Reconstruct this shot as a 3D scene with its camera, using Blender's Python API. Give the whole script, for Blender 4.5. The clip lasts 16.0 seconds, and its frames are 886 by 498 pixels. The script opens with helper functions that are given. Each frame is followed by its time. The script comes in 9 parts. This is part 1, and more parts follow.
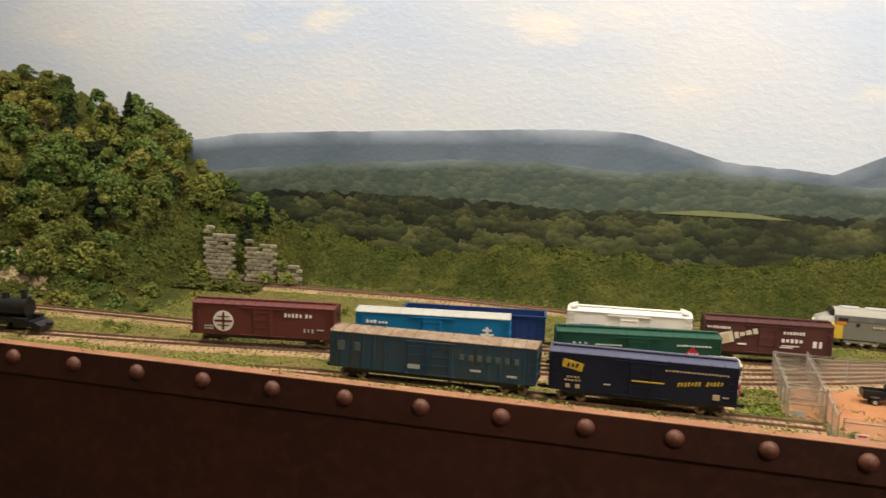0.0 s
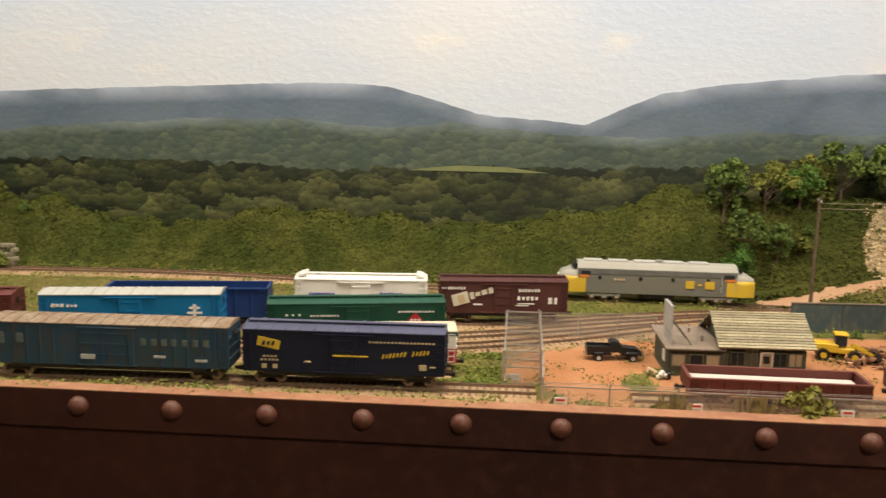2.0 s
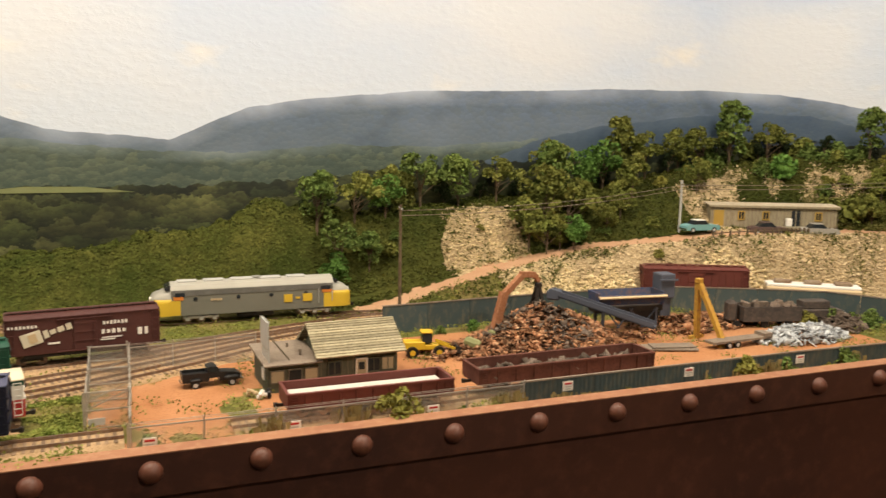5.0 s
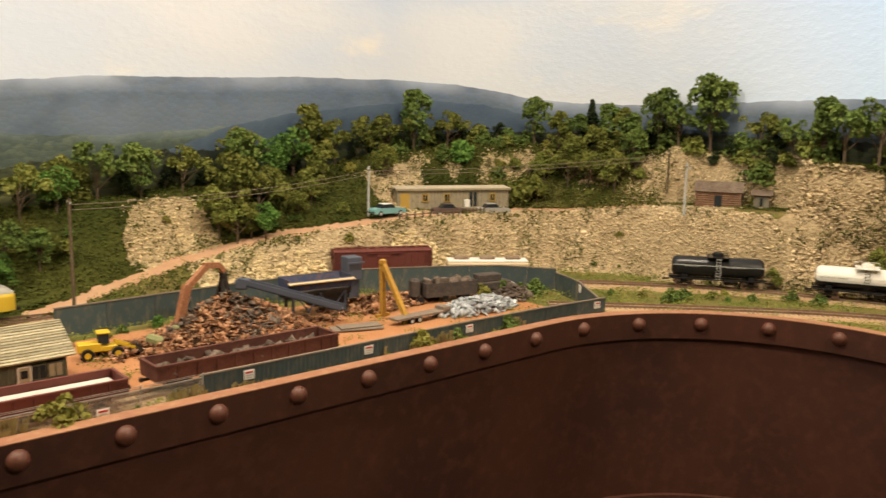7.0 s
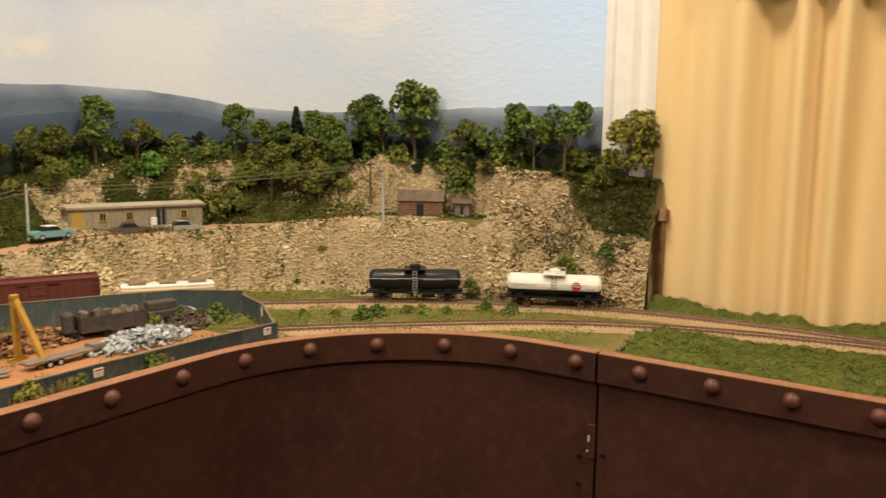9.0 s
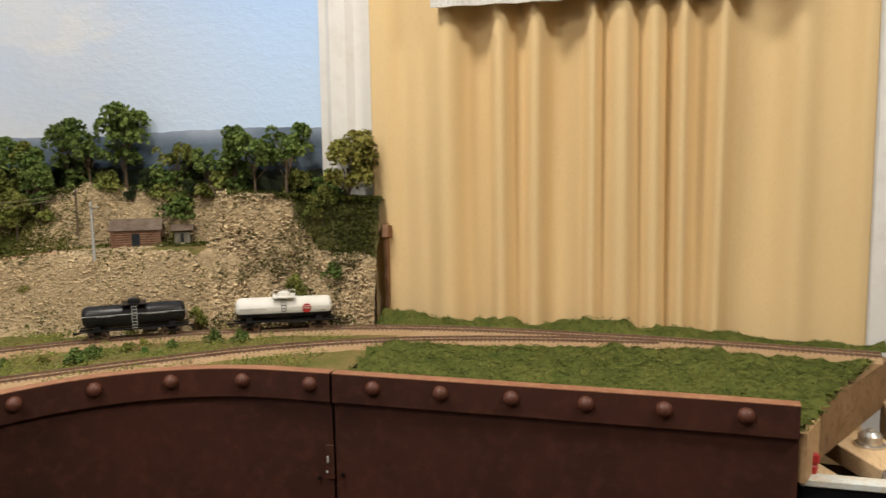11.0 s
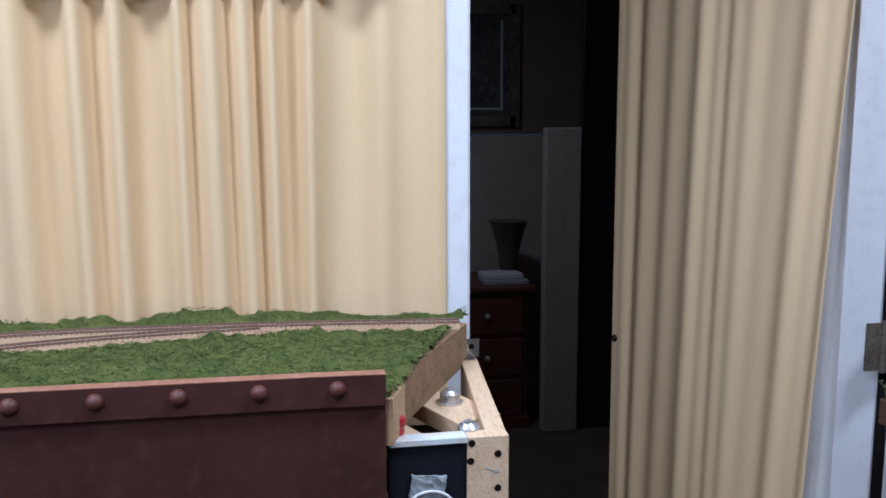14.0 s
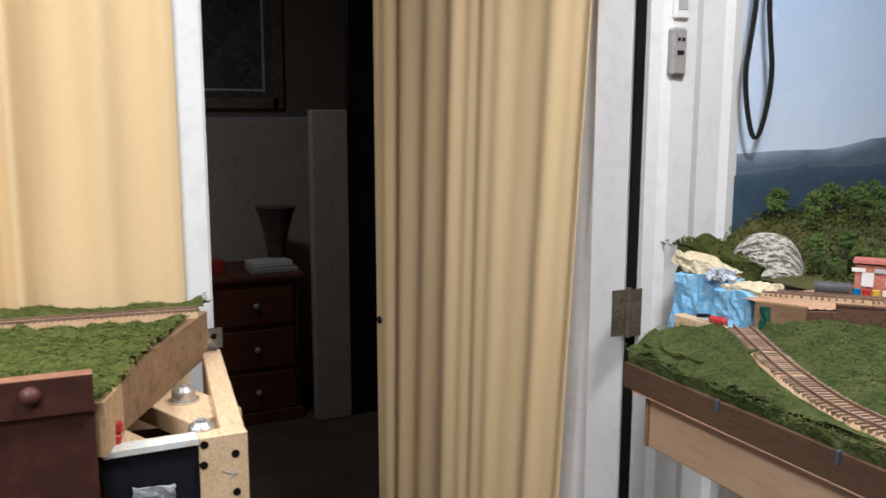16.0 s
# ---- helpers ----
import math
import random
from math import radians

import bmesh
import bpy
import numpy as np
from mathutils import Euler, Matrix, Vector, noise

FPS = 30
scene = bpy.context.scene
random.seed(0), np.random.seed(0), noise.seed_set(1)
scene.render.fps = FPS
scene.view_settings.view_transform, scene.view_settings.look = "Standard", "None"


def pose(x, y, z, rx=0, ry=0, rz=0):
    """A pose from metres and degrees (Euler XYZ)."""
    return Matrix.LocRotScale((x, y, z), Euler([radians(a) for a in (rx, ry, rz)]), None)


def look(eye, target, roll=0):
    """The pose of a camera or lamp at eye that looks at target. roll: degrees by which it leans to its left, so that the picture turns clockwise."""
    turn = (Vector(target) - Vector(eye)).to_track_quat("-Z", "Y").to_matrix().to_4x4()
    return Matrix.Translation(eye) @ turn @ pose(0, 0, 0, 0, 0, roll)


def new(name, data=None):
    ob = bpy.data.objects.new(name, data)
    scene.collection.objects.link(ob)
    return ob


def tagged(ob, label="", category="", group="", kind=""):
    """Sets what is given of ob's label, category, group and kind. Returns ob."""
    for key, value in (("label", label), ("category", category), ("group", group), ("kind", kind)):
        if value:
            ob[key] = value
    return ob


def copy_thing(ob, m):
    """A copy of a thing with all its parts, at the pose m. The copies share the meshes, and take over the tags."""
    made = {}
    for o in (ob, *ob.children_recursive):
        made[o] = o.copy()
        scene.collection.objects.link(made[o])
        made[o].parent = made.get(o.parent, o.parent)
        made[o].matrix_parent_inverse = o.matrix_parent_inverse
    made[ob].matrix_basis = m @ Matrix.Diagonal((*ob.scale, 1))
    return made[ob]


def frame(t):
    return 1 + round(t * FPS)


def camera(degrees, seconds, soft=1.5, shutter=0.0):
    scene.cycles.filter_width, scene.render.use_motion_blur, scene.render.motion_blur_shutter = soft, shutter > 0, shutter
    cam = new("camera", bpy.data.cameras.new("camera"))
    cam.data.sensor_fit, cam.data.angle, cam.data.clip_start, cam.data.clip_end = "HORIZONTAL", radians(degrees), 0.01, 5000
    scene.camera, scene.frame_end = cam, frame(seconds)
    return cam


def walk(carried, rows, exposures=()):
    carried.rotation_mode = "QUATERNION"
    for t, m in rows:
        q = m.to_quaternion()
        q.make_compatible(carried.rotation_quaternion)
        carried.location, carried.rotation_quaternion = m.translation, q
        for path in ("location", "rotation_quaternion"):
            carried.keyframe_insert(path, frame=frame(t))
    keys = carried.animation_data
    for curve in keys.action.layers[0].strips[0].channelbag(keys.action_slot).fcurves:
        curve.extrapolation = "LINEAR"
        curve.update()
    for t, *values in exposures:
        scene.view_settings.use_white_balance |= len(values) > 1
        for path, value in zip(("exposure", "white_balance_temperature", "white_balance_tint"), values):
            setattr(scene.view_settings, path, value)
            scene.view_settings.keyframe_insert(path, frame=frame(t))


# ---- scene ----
cam = camera(55.7, 16.0, soft=1.45, shutter=0.3)
PATH = [
    (0, (0.227, -0.01, 1.456), (-0.293, 1.903, 1.193), 2.1),
    (0.5, (0.261, 0.015, 1.455), (-0.177, 1.945, 1.169), 1.8),
    (1, (0.298, 0.053, 1.453), (-0.089, 1.99, 1.141), 1.5),
    (1.5, (0.335, 0.077, 1.447), (0.02, 2.025, 1.121), 1.4),
    (2, (0.341, 0.096, 1.449), (0.193, 2.061, 1.108), 1.1),
    (2.5, (0.326, 0.103, 1.451), (0.365, 2.078, 1.139), 0.7),
    (3, (0.324, 0.104, 1.451), (0.489, 2.072, 1.135), 0.4),
    (3.5, (0.331, 0.11, 1.452), (0.624, 2.062, 1.127), 0.5),
    (4, (0.34, 0.119, 1.452), (0.782, 2.042, 1.126), 0.8),
    (6.3, (0.384, 0.11, 1.447), (1.484, 1.755, 1.157), 0.6),
    (6.5, (0.38, 0.099, 1.453), (1.532, 1.706, 1.151), 0.6),
    (7, (0.389, 0.093, 1.452), (1.697, 1.573, 1.139), 1.1),
    (7.5, (0.412, 0.081, 1.453), (1.844, 1.444, 1.147), 1.1),
    (8, (0.451, 0.071, 1.456), (1.964, 1.343, 1.151), 0.9),
    (8.5, (0.505, 0.062, 1.455), (2.086, 1.248, 1.146), 0.8),
    (9, (0.538, 0.047, 1.458), (2.18, 1.151, 1.166), 0.7),
    (9.2, (0.552, 0.05, 1.457), (2.227, 1.103, 1.166), 0.5),
    (11.5, (0.539, 0.037, 1.464), (2.487, 0.415, 1.212), -0.6),
    (12, (0.538, 0.032, 1.464), (2.509, 0.251, 1.199), -0.3),
    (12.5, (0.541, 0.027, 1.462), (2.52, 0.087, 1.18), -0.4),
    (13, (0.547, 0.022, 1.461), (2.525, -0.068, 1.179), -0.5),
    (13.5, (0.548, 0.016, 1.46), (2.516, -0.21, 1.185), -0.3),
    (14, (0.554, 0.01, 1.454), (2.505, -0.331, 1.176), -0.2),
    (14.5, (0.556, 0.002, 1.452), (2.483, -0.449, 1.167), -0.2),
    (15, (0.563, -0.004, 1.449), (2.452, -0.587, 1.153), -0.2),
    (15.5, (0.581, -0.018, 1.443), (2.418, -0.745, 1.131), -0.1),
    (16, (0.613, -0.044, 1.43), (2.4, -0.887, 1.123), 0.1),
]
EXPOSURES = [(0, -0.05, 5800, 14), (3.0, -0.05, 6000, 14), (4.2, 0.0, 6100, 14), (6.3, 0.05, 6250, 13), (8.0, 0.0, 6400, 13), (9.2, -0.15, 6450, 14), (11.5, -0.30, 5200, 13), (12.0, -0.31, 4980, 13),
             (12.5, -0.08, 4820, 13), (13.0, 0.0, 4560, 13), (13.5, 0.08, 4200, 19), (14.5, -0.05, 4050, 17), (15.0, 0.0, 4200, 14), (15.5, 0.1, 4600, 16), (16.0, 0.25, 4800, 16)]
walk(cam, [(t, look(eye, target, roll)) for t, eye, target, roll in PATH], EXPOSURES)

# ---- world and lamps ----
world = bpy.data.worlds.new("room_world")
world.use_nodes = True
world.node_tree.nodes["Background"].inputs["Color"].default_value = (0.9, 0.85, 0.78, 1)
world.node_tree.nodes["Background"].inputs["Strength"].default_value = 0.02
scene.world = world
scene.view_settings.exposure = 0.0
LAMPS = [(-0.55, 0.72, 13.0), (0.30, 0.72, 13.0), (1.10, 0.55, 13.0), (0.92, -0.66, 20.0)]
LAMP_Z = 2.36
FAR_LAMPS = [(3.6, -0.2, 4.0)]      # dim unseen lamp, added to brighten the far room
LAMP_COLOUR = (1.0, 0.85, 0.62)
for lx, ly, watts in LAMPS + FAR_LAMPS:
    lamp = bpy.data.lights.new("ceiling_lamp_light", "AREA")
    lamp.shape, lamp.size, lamp.energy, lamp.color = "DISK", 0.26, watts, LAMP_COLOUR
    new("ceiling_lamp_light", lamp).matrix_world = pose(lx, ly, LAMP_Z - 0.03)


# ---- materials ----
def tree_of(name):
    m = bpy.data.materials.new(name)
    m.use_nodes = True
    n = m.node_tree.nodes
    return m, n, m.node_tree.links, n["Principled BSDF"]


def noise_node(n, l, coord, scale, detail=4.0, rough=0.55):
    t = n.new("ShaderNodeTexNoise")
    t.inputs["Scale"].default_value, t.inputs["Detail"].default_value, t.inputs["Roughness"].default_value = scale, detail, rough
    l.new(coord, t.inputs["Vector"])
    return t


def mix_node(n, l, fac, a, b):
    t = n.new("ShaderNodeMix")
    t.data_type = "RGBA"
    if isinstance(fac, float):
        t.inputs[0].default_value = fac
    else:
        l.new(fac, t.inputs[0])
    for k, v in ((6, a), (7, b)):
        if isinstance(v, tuple):
            t.inputs[k].default_value = (*v[:3], 1)
        else:
            l.new(v, t.inputs[k])
    return t.outputs[2]


def ramp(n, l, value, lo, hi):
    t = n.new("ShaderNodeMapRange")
    t.inputs["From Min"].default_value, t.inputs["From Max"].default_value = lo, hi
    l.new(value, t.inputs["Value"])
    return t.outputs["Result"]


def surface(name, c1, c2, c3=None, big=8.0, small=120.0, rough=0.8, bump=0.2, bump_dist=0.001, metal=0.0, island=0.0, obrand=0.0, spec=0.3, stretch=None):
    """Two-scale noisy surface: c1 to c2 by the large noise, c3 specks by the small one."""
    m, n, l, b = tree_of(name)
    co = n.new("ShaderNodeTexCoord").outputs["Object"]
    if stretch:
        mp = n.new("ShaderNodeMapping")
        mp.inputs["Scale"].default_value = stretch
        l.new(co, mp.inputs["Vector"])
        co = mp.outputs["Vector"]
    nb, ns = noise_node(n, l, co, big), noise_node(n, l, co, small, 6.0, 0.65)
    col = mix_node(n, l, ramp(n, l, nb.outputs["Fac"], 0.35, 0.65), c1, c2)
    col = mix_node(n, l, ramp(n, l, ns.outputs["Fac"], 0.48, 0.75), col, c3 or tuple(0.55 * v for v in c1))
    for amount, kind in ((island, "g"), (obrand, "o")):
        if amount:
            r = n.new("ShaderNodeNewGeometry").outputs["Random Per Island"] if kind == "g" else n.new("ShaderNodeObjectInfo").outputs["Random"]
            hs = n.new("ShaderNodeHueSaturation")
            l.new(ramp(n, l, r, 0.0, 1.0), hs.inputs["Value"])
            mr = hs.inputs["Value"].links[0].from_node
            mr.inputs["To Min"].default_value, mr.inputs["To Max"].default_value = 1 - amount, 1 + amount
            l.new(col, hs.inputs["Color"])
            col = hs.outputs["Color"]
    l.new(col, b.inputs["Base Color"])
    b.inputs["Roughness"].default_value, b.inputs["Metallic"].default_value = rough, metal
    b.inputs["Specular IOR Level"].default_value = spec if rough < 0.8 else 0.3 * spec
    if bump:
        bp = n.new("ShaderNodeBump")
        bp.inputs["Strength"].default_value, bp.inputs["Distance"].default_value = bump, bump_dist
        l.new(ns.outputs["Fac"], bp.inputs["Height"])
        l.new(bp.outputs["Normal"], b.inputs["Normal"])
    return m


def paint(name, c, rough=0.45, wear=0.12, metal=0.0, small=300.0):
    """Painted plastic with a little dust and wear."""
    d = tuple(v * (1 - wear) + 0.02 * wear for v in c)
    dust = tuple(min(1.0, v * 0.92 + 0.012) for v in c)
    return surface(name, c, d, dust, big=25.0, small=small, rough=rough, bump=0.06, bump_dist=0.0005, metal=metal)


M = {}
M["grass"] = surface("grass_turf", (0.13, 0.14, 0.034), (0.24, 0.18, 0.07), (0.08, 0.09, 0.022), big=18, small=420, rough=0.95, bump=0.8, bump_dist=0.003)
M["dirt"] = surface("red_dirt", (0.37, 0.165, 0.07), (0.44, 0.22, 0.105), (0.25, 0.11, 0.05), big=14, small=500, rough=0.95, bump=0.4, bump_dist=0.001)
M["road"] = surface("dirt_road", (0.46, 0.27, 0.155), (0.52, 0.33, 0.20), (0.34, 0.19, 0.11), big=20, small=500, rough=0.95, bump=0.3)
M["ballast"] = surface("ballast", (0.42, 0.28, 0.15), (0.50, 0.35, 0.20), (0.24, 0.155, 0.085), big=25, small=700, rough=0.95, bump=0.9, bump_dist=0.002)
M["rock"] = surface("plaster_rock", (0.55, 0.43, 0.255), (0.43, 0.33, 0.19), (0.25, 0.18, 0.10), big=22, small=110, rough=0.95, bump=1.0, bump_dist=0.007, stretch=(1, 1, 2.4))
M["rock_chip"] = surface("rock_chip", (0.67, 0.535, 0.335), (0.50, 0.39, 0.235), (0.29, 0.215, 0.125), big=20, small=240, rough=0.95, bump=0.6, island=0.28)
M["pale_chip"] = surface("pale_rubble", (0.71, 0.58, 0.34), (0.60, 0.475, 0.27), (0.38, 0.29, 0.155), big=40, small=260, rough=0.95, bump=0.5, island=0.22)
M["quarry"] = surface("grey_rock", (0.66, 0.62, 0.54), (0.57, 0.53, 0.46), (0.33, 0.305, 0.26), big=60, small=260, rough=0.95, bump=1.0, bump_dist=0.004)
M["soil"] = surface("dark_soil", (0.085, 0.085, 0.03), (0.12, 0.11, 0.04), (0.045, 0.05, 0.02), big=30, small=300, rough=1.0, bump=0.8, bump_dist=0.003)


def leaf_material(name, c1, c2, c3):
    return surface(name, c1, c2, c3, big=28, small=110, rough=0.85, bump=0.0, island=0.18, obrand=0.2, spec=0.15)


M["leaf_olive"] = leaf_material("leaf_olive", (0.145, 0.17, 0.038), (0.20, 0.20, 0.05), (0.085, 0.105, 0.025))
M["leaf_green"] = leaf_material("leaf_green", (0.10, 0.155, 0.04), (0.15, 0.19, 0.048), (0.06, 0.095, 0.025))
M["leaf_bright"] = leaf_material("leaf_bright", (0.10, 0.20, 0.04), (0.13, 0.22, 0.05), (0.06, 0.12, 0.03))
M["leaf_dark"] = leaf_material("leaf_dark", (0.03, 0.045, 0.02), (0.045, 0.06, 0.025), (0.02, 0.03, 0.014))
M["leaf_yellow"] = leaf_material("leaf_yellow", (0.23, 0.225, 0.05), (0.27, 0.25, 0.06), (0.15, 0.15, 0.04))
M["leaf_rust"] = leaf_material("leaf_rust", (0.17, 0.11, 0.04), (0.20, 0.13, 0.05), (0.10, 0.07, 0.03))
M["kudzu"] = surface("kudzu_leaf", (0.054, 0.070, 0.015), (0.104, 0.108, 0.025), (0.034, 0.044, 0.010), big=14, small=60, rough=0.85, bump=0.0, island=0.22, spec=0.15)
M["vine_base"] = surface("vine_base", (0.043, 0.053, 0.012), (0.074, 0.078, 0.018), (0.020, 0.026, 0.006), big=14, small=160, rough=1.0, bump=0.8, bump_dist=0.003)
M["turf"] = leaf_material("turf_tuft", (0.16, 0.19, 0.042), (0.25, 0.24, 0.06), (0.09, 0.115, 0.028))
M["lawn"] = leaf_material("lawn_tuft", (0.17, 0.22, 0.045), (0.23, 0.25, 0.06), (0.11, 0.14, 0.03))
# Dark specks and the darker base put the shade between tufts into the turf colour.
M["turf_mat"] = leaf_material("deck_turf", (0.082, 0.105, 0.022), (0.165, 0.172, 0.042), (0.025, 0.036, 0.009))
M["turf_base"] = surface("turf_base", (0.080, 0.10, 0.021), (0.135, 0.145, 0.034), (0.020, 0.028, 0.007), big=30, small=170, rough=0.95, bump=1.0, bump_dist=0.004)
# Shaded copies of the deck turf: the second deck's dimness is put into the colour.
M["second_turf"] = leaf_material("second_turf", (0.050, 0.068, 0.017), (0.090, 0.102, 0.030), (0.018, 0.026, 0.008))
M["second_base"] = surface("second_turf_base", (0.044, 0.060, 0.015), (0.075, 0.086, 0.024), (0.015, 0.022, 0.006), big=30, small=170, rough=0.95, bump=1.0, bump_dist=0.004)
M["moss"] = leaf_material("slope_moss", (0.145, 0.150, 0.040), (0.215, 0.195, 0.065), (0.075, 0.088, 0.022))
M["plywood"] = surface("pale_plywood", (0.44, 0.30, 0.175), (0.37, 0.245, 0.14), (0.30, 0.19, 0.10), big=9, small=60, rough=0.6, bump=0.08, stretch=(0.25, 2.0, 2.0))
M["straw"] = leaf_material("dry_straw", (0.34, 0.27, 0.12), (0.28, 0.22, 0.09), (0.2, 0.15, 0.06))
M["bark"] = surface("bark", (0.11, 0.08, 0.05), (0.16, 0.12, 0.08), None, big=60, small=400, rough=0.95, bump=0.5)
M["rust"] = surface("rusted_fascia", (0.056, 0.0182, 0.0098), (0.036, 0.0120, 0.0072), (0.077, 0.0263, 0.0145), big=7, small=70, rough=0.66, bump=0.25, bump_dist=0.0006, spec=0.28)
M["rivet"] = surface("rusted_rivet", (0.098, 0.033, 0.018), (0.074, 0.025, 0.014), (0.125, 0.046, 0.026), big=90, small=400, rough=0.5, bump=0.2, spec=0.4)
# Pale tan cap: the lit top of the plate is put into the colour.
M["fascia_top"] = surface("lit_fascia_edge", (0.30, 0.145, 0.075), (0.24, 0.105, 0.055), (0.36, 0.20, 0.11), big=12, small=120, rough=0.7, bump=0.2)
M["seam"] = surface("dark_gap", (0.008, 0.006, 0.005), (0.012, 0.009, 0.008))
M["rail"] = surface("weathered_rail", (0.20, 0.12, 0.08), (0.26, 0.17, 0.11), (0.35, 0.30, 0.26), big=30, small=300, rough=0.5, metal=0.5)
M["tie"] = surface("wood_tie", (0.22, 0.15, 0.095), (0.30, 0.21, 0.14), (0.13, 0.085, 0.05), big=120, small=600, rough=0.9, bump=0.3, obrand=0.3)
M["wood_new"] = surface("pine_board", (0.62, 0.44, 0.24), (0.70, 0.52, 0.31), (0.45, 0.29, 0.14), big=7, small=60, rough=0.6, bump=0.1, stretch=(1.0, 6.0, 6.0))
M["wood_block"] = surface("cut_plank", (0.55, 0.37, 0.19), (0.48, 0.31, 0.15), (0.34, 0.2, 0.09), big=20, small=140, rough=0.7, bump=0.2)
M["black_plastic"] = paint("black_plastic", (0.012, 0.012, 0.013), rough=0.35)
M["dark_metal"] = surface("dark_running_gear", (0.022, 0.018, 0.016), (0.045, 0.035, 0.028), None, big=60, small=400, rough=0.6, metal=0.3)
M["chrome"] = surface("bright_steel", (0.72, 0.70, 0.66), (0.62, 0.60, 0.57), None, big=40, small=300, rough=0.22, bump=0.05, metal=1.0)
M["white_paint"] = surface("white_gloss_paint", (0.80, 0.78, 0.74), (0.76, 0.74, 0.70), (0.70, 0.67, 0.62), big=4, small=40, rough=0.38, bump=0.06)
M["wall_paint"] = surface("cream_wall", (0.72, 0.66, 0.55), (0.68, 0.62, 0.51), None, big=3, small=90, rough=0.85, bump=0.15)
M["ceiling"] = surface("ceiling_white", (0.78, 0.76, 0.72), (0.74, 0.72, 0.68), (0.7, 0.68, 0.63), big=3, small=80, rough=0.9, bump=0.2)
M["carpet"] = surface("brown_carpet", (0.10, 0.075, 0.055), (0.13, 0.10, 0.075), None, big=6, small=400, rough=1.0, bump=0.5, bump_dist=0.003)

# ---- building helpers ----
def link_mesh(name, mesh, material, parent=None, label="", smooth=False):
    if isinstance(material, (list, tuple)):
        for mm in material:
            mesh.materials.append(mm)
    else:
        mesh.materials.append(material)
    if smooth:
        mesh.polygons.foreach_set("use_smooth", [True] * len(mesh.polygons))
    ob = new(name, mesh)
    ob.parent = parent
    if label:
        ob["label"] = label
    return ob


def part(name, bm, material, parent=None, label="", smooth=False):
    """Links a bmesh as one mesh object under a thing or a part."""
    mesh = bpy.data.meshes.new(name)
    bm.normal_update()
    bm.to_mesh(mesh)
    bm.free()
    return link_mesh(name, mesh, material, parent, label, smooth)


def raw(name, verts, faces, material, parent=None, label="", smooth=False):
    mesh = bpy.data.meshes.new(name)
    mesh.from_pydata(verts, [], faces)
    mesh.update()
    return link_mesh(name, mesh, material, parent, label, smooth)


def thing(name, label, category, m=None, group="", kind=""):
    ob = tagged(new(name), label, category, group, kind)
    ob.empty_display_size = 0.02
    if m is not None:
        ob.matrix_basis = m
    return ob


def box(bm, c, s, rot=None, bevel=0.0):
    r = bmesh.ops.create_cube(bm, size=1.0)
    vs = r["verts"]
    for v in vs:
        v.co = Vector((v.co.x * s[0], v.co.y * s[1], v.co.z * s[2]))
    if bevel:
        es = list({e for v in vs for e in v.link_edges})
        vs = bmesh.ops.bevel(bm, geom=es, offset=bevel, segments=1, profile=0.5, affect="EDGES")["verts"]
    t = Matrix.Translation(c)
    if rot:
        t = t @ Euler([radians(a) for a in rot]).to_matrix().to_4x4()
    for v in vs:
        v.co = t @ v.co
    return bm


def cyl(bm, a, b, r0, r1=None, seg=10, caps=True):
    a, b = Vector(a), Vector(b)
    r1 = r0 if r1 is None else r1
    q = (b - a).to_track_quat("Z", "Y").to_matrix().to_4x4()
    m = Matrix.Translation((a + b) / 2) @ q
    bmesh.ops.create_cone(bm, cap_ends=caps, segments=seg, radius1=r0, radius2=r1, depth=(b - a).length, matrix=m)
    return bm


def prism(bm, profile, axis, lo, hi):
    """Extrudes a closed 2D profile along x, y or z."""
    def at(u, v, w):
        return {"x": (w, u, v), "y": (u, w, v), "z": (u, v, w)}[axis]
    a = [bm.verts.new(at(u, v, lo)) for u, v in profile]
    b = [bm.verts.new(at(u, v, hi)) for u, v in profile]
    k = len(profile)
    fs = [bm.faces.new(a), bm.faces.new(b[::-1])]
    for i in range(k):
        fs.append(bm.faces.new((a[i], b[i], b[(i + 1) % k], a[(i + 1) % k])))
    bmesh.ops.recalc_face_normals(bm, faces=fs)
    return bm


def B():
    return bmesh.new()


def boxes(*items):
    bm = B()
    for it in items:
        box(bm, *it)
    return bm


def smooth_line(pts, step=0.01):
    """A smooth run of points through the given ones."""
    p = [Vector(v) for v in pts]
    p = [2 * p[0] - p[1]] + p + [2 * p[-1] - p[-2]]
    out = []
    for i in range(1, len(p) - 2):
        k = max(2, int((p[i + 1] - p[i]).length / step))
        for j in range(k):
            t = j / k
            out.append(0.5 * ((2 * p[i]) + (p[i + 1] - p[i - 1]) * t + (2 * p[i - 1] - 5 * p[i] + 4 * p[i + 1] - p[i + 2]) * t * t + (3 * p[i] - p[i - 1] - 3 * p[i + 1] + p[i + 2]) * t ** 3))
    out.append(p[-2])
    return out


def fbm(x, y, z=0.0, oct=4):
    return noise.fractal(Vector((x, y, z)), 1.0, 2.0, oct)


# ---- plan ----
YB, XB, RC = 1.30, 1.69, 0.40      # back wall, door wall, coved corner
CX, CY = XB - RC, YB - RC
GROUND, RAIL = 1.2085, 1.2155
FRONT = 0.675                       # fascia face on the long side
ARC = RC * math.pi / 2


def wall_point(s, off=0.0):
    """A point on the backdrop by its run s, off inside it."""
    if s <= CX:
        return s, YB - off
    if s <= CX + ARC:
        a = (s - CX) / RC
        return CX + (RC - off) * math.sin(a), CY + (RC - off) * math.cos(a)
    return XB - off, CY - (s - CX - ARC)


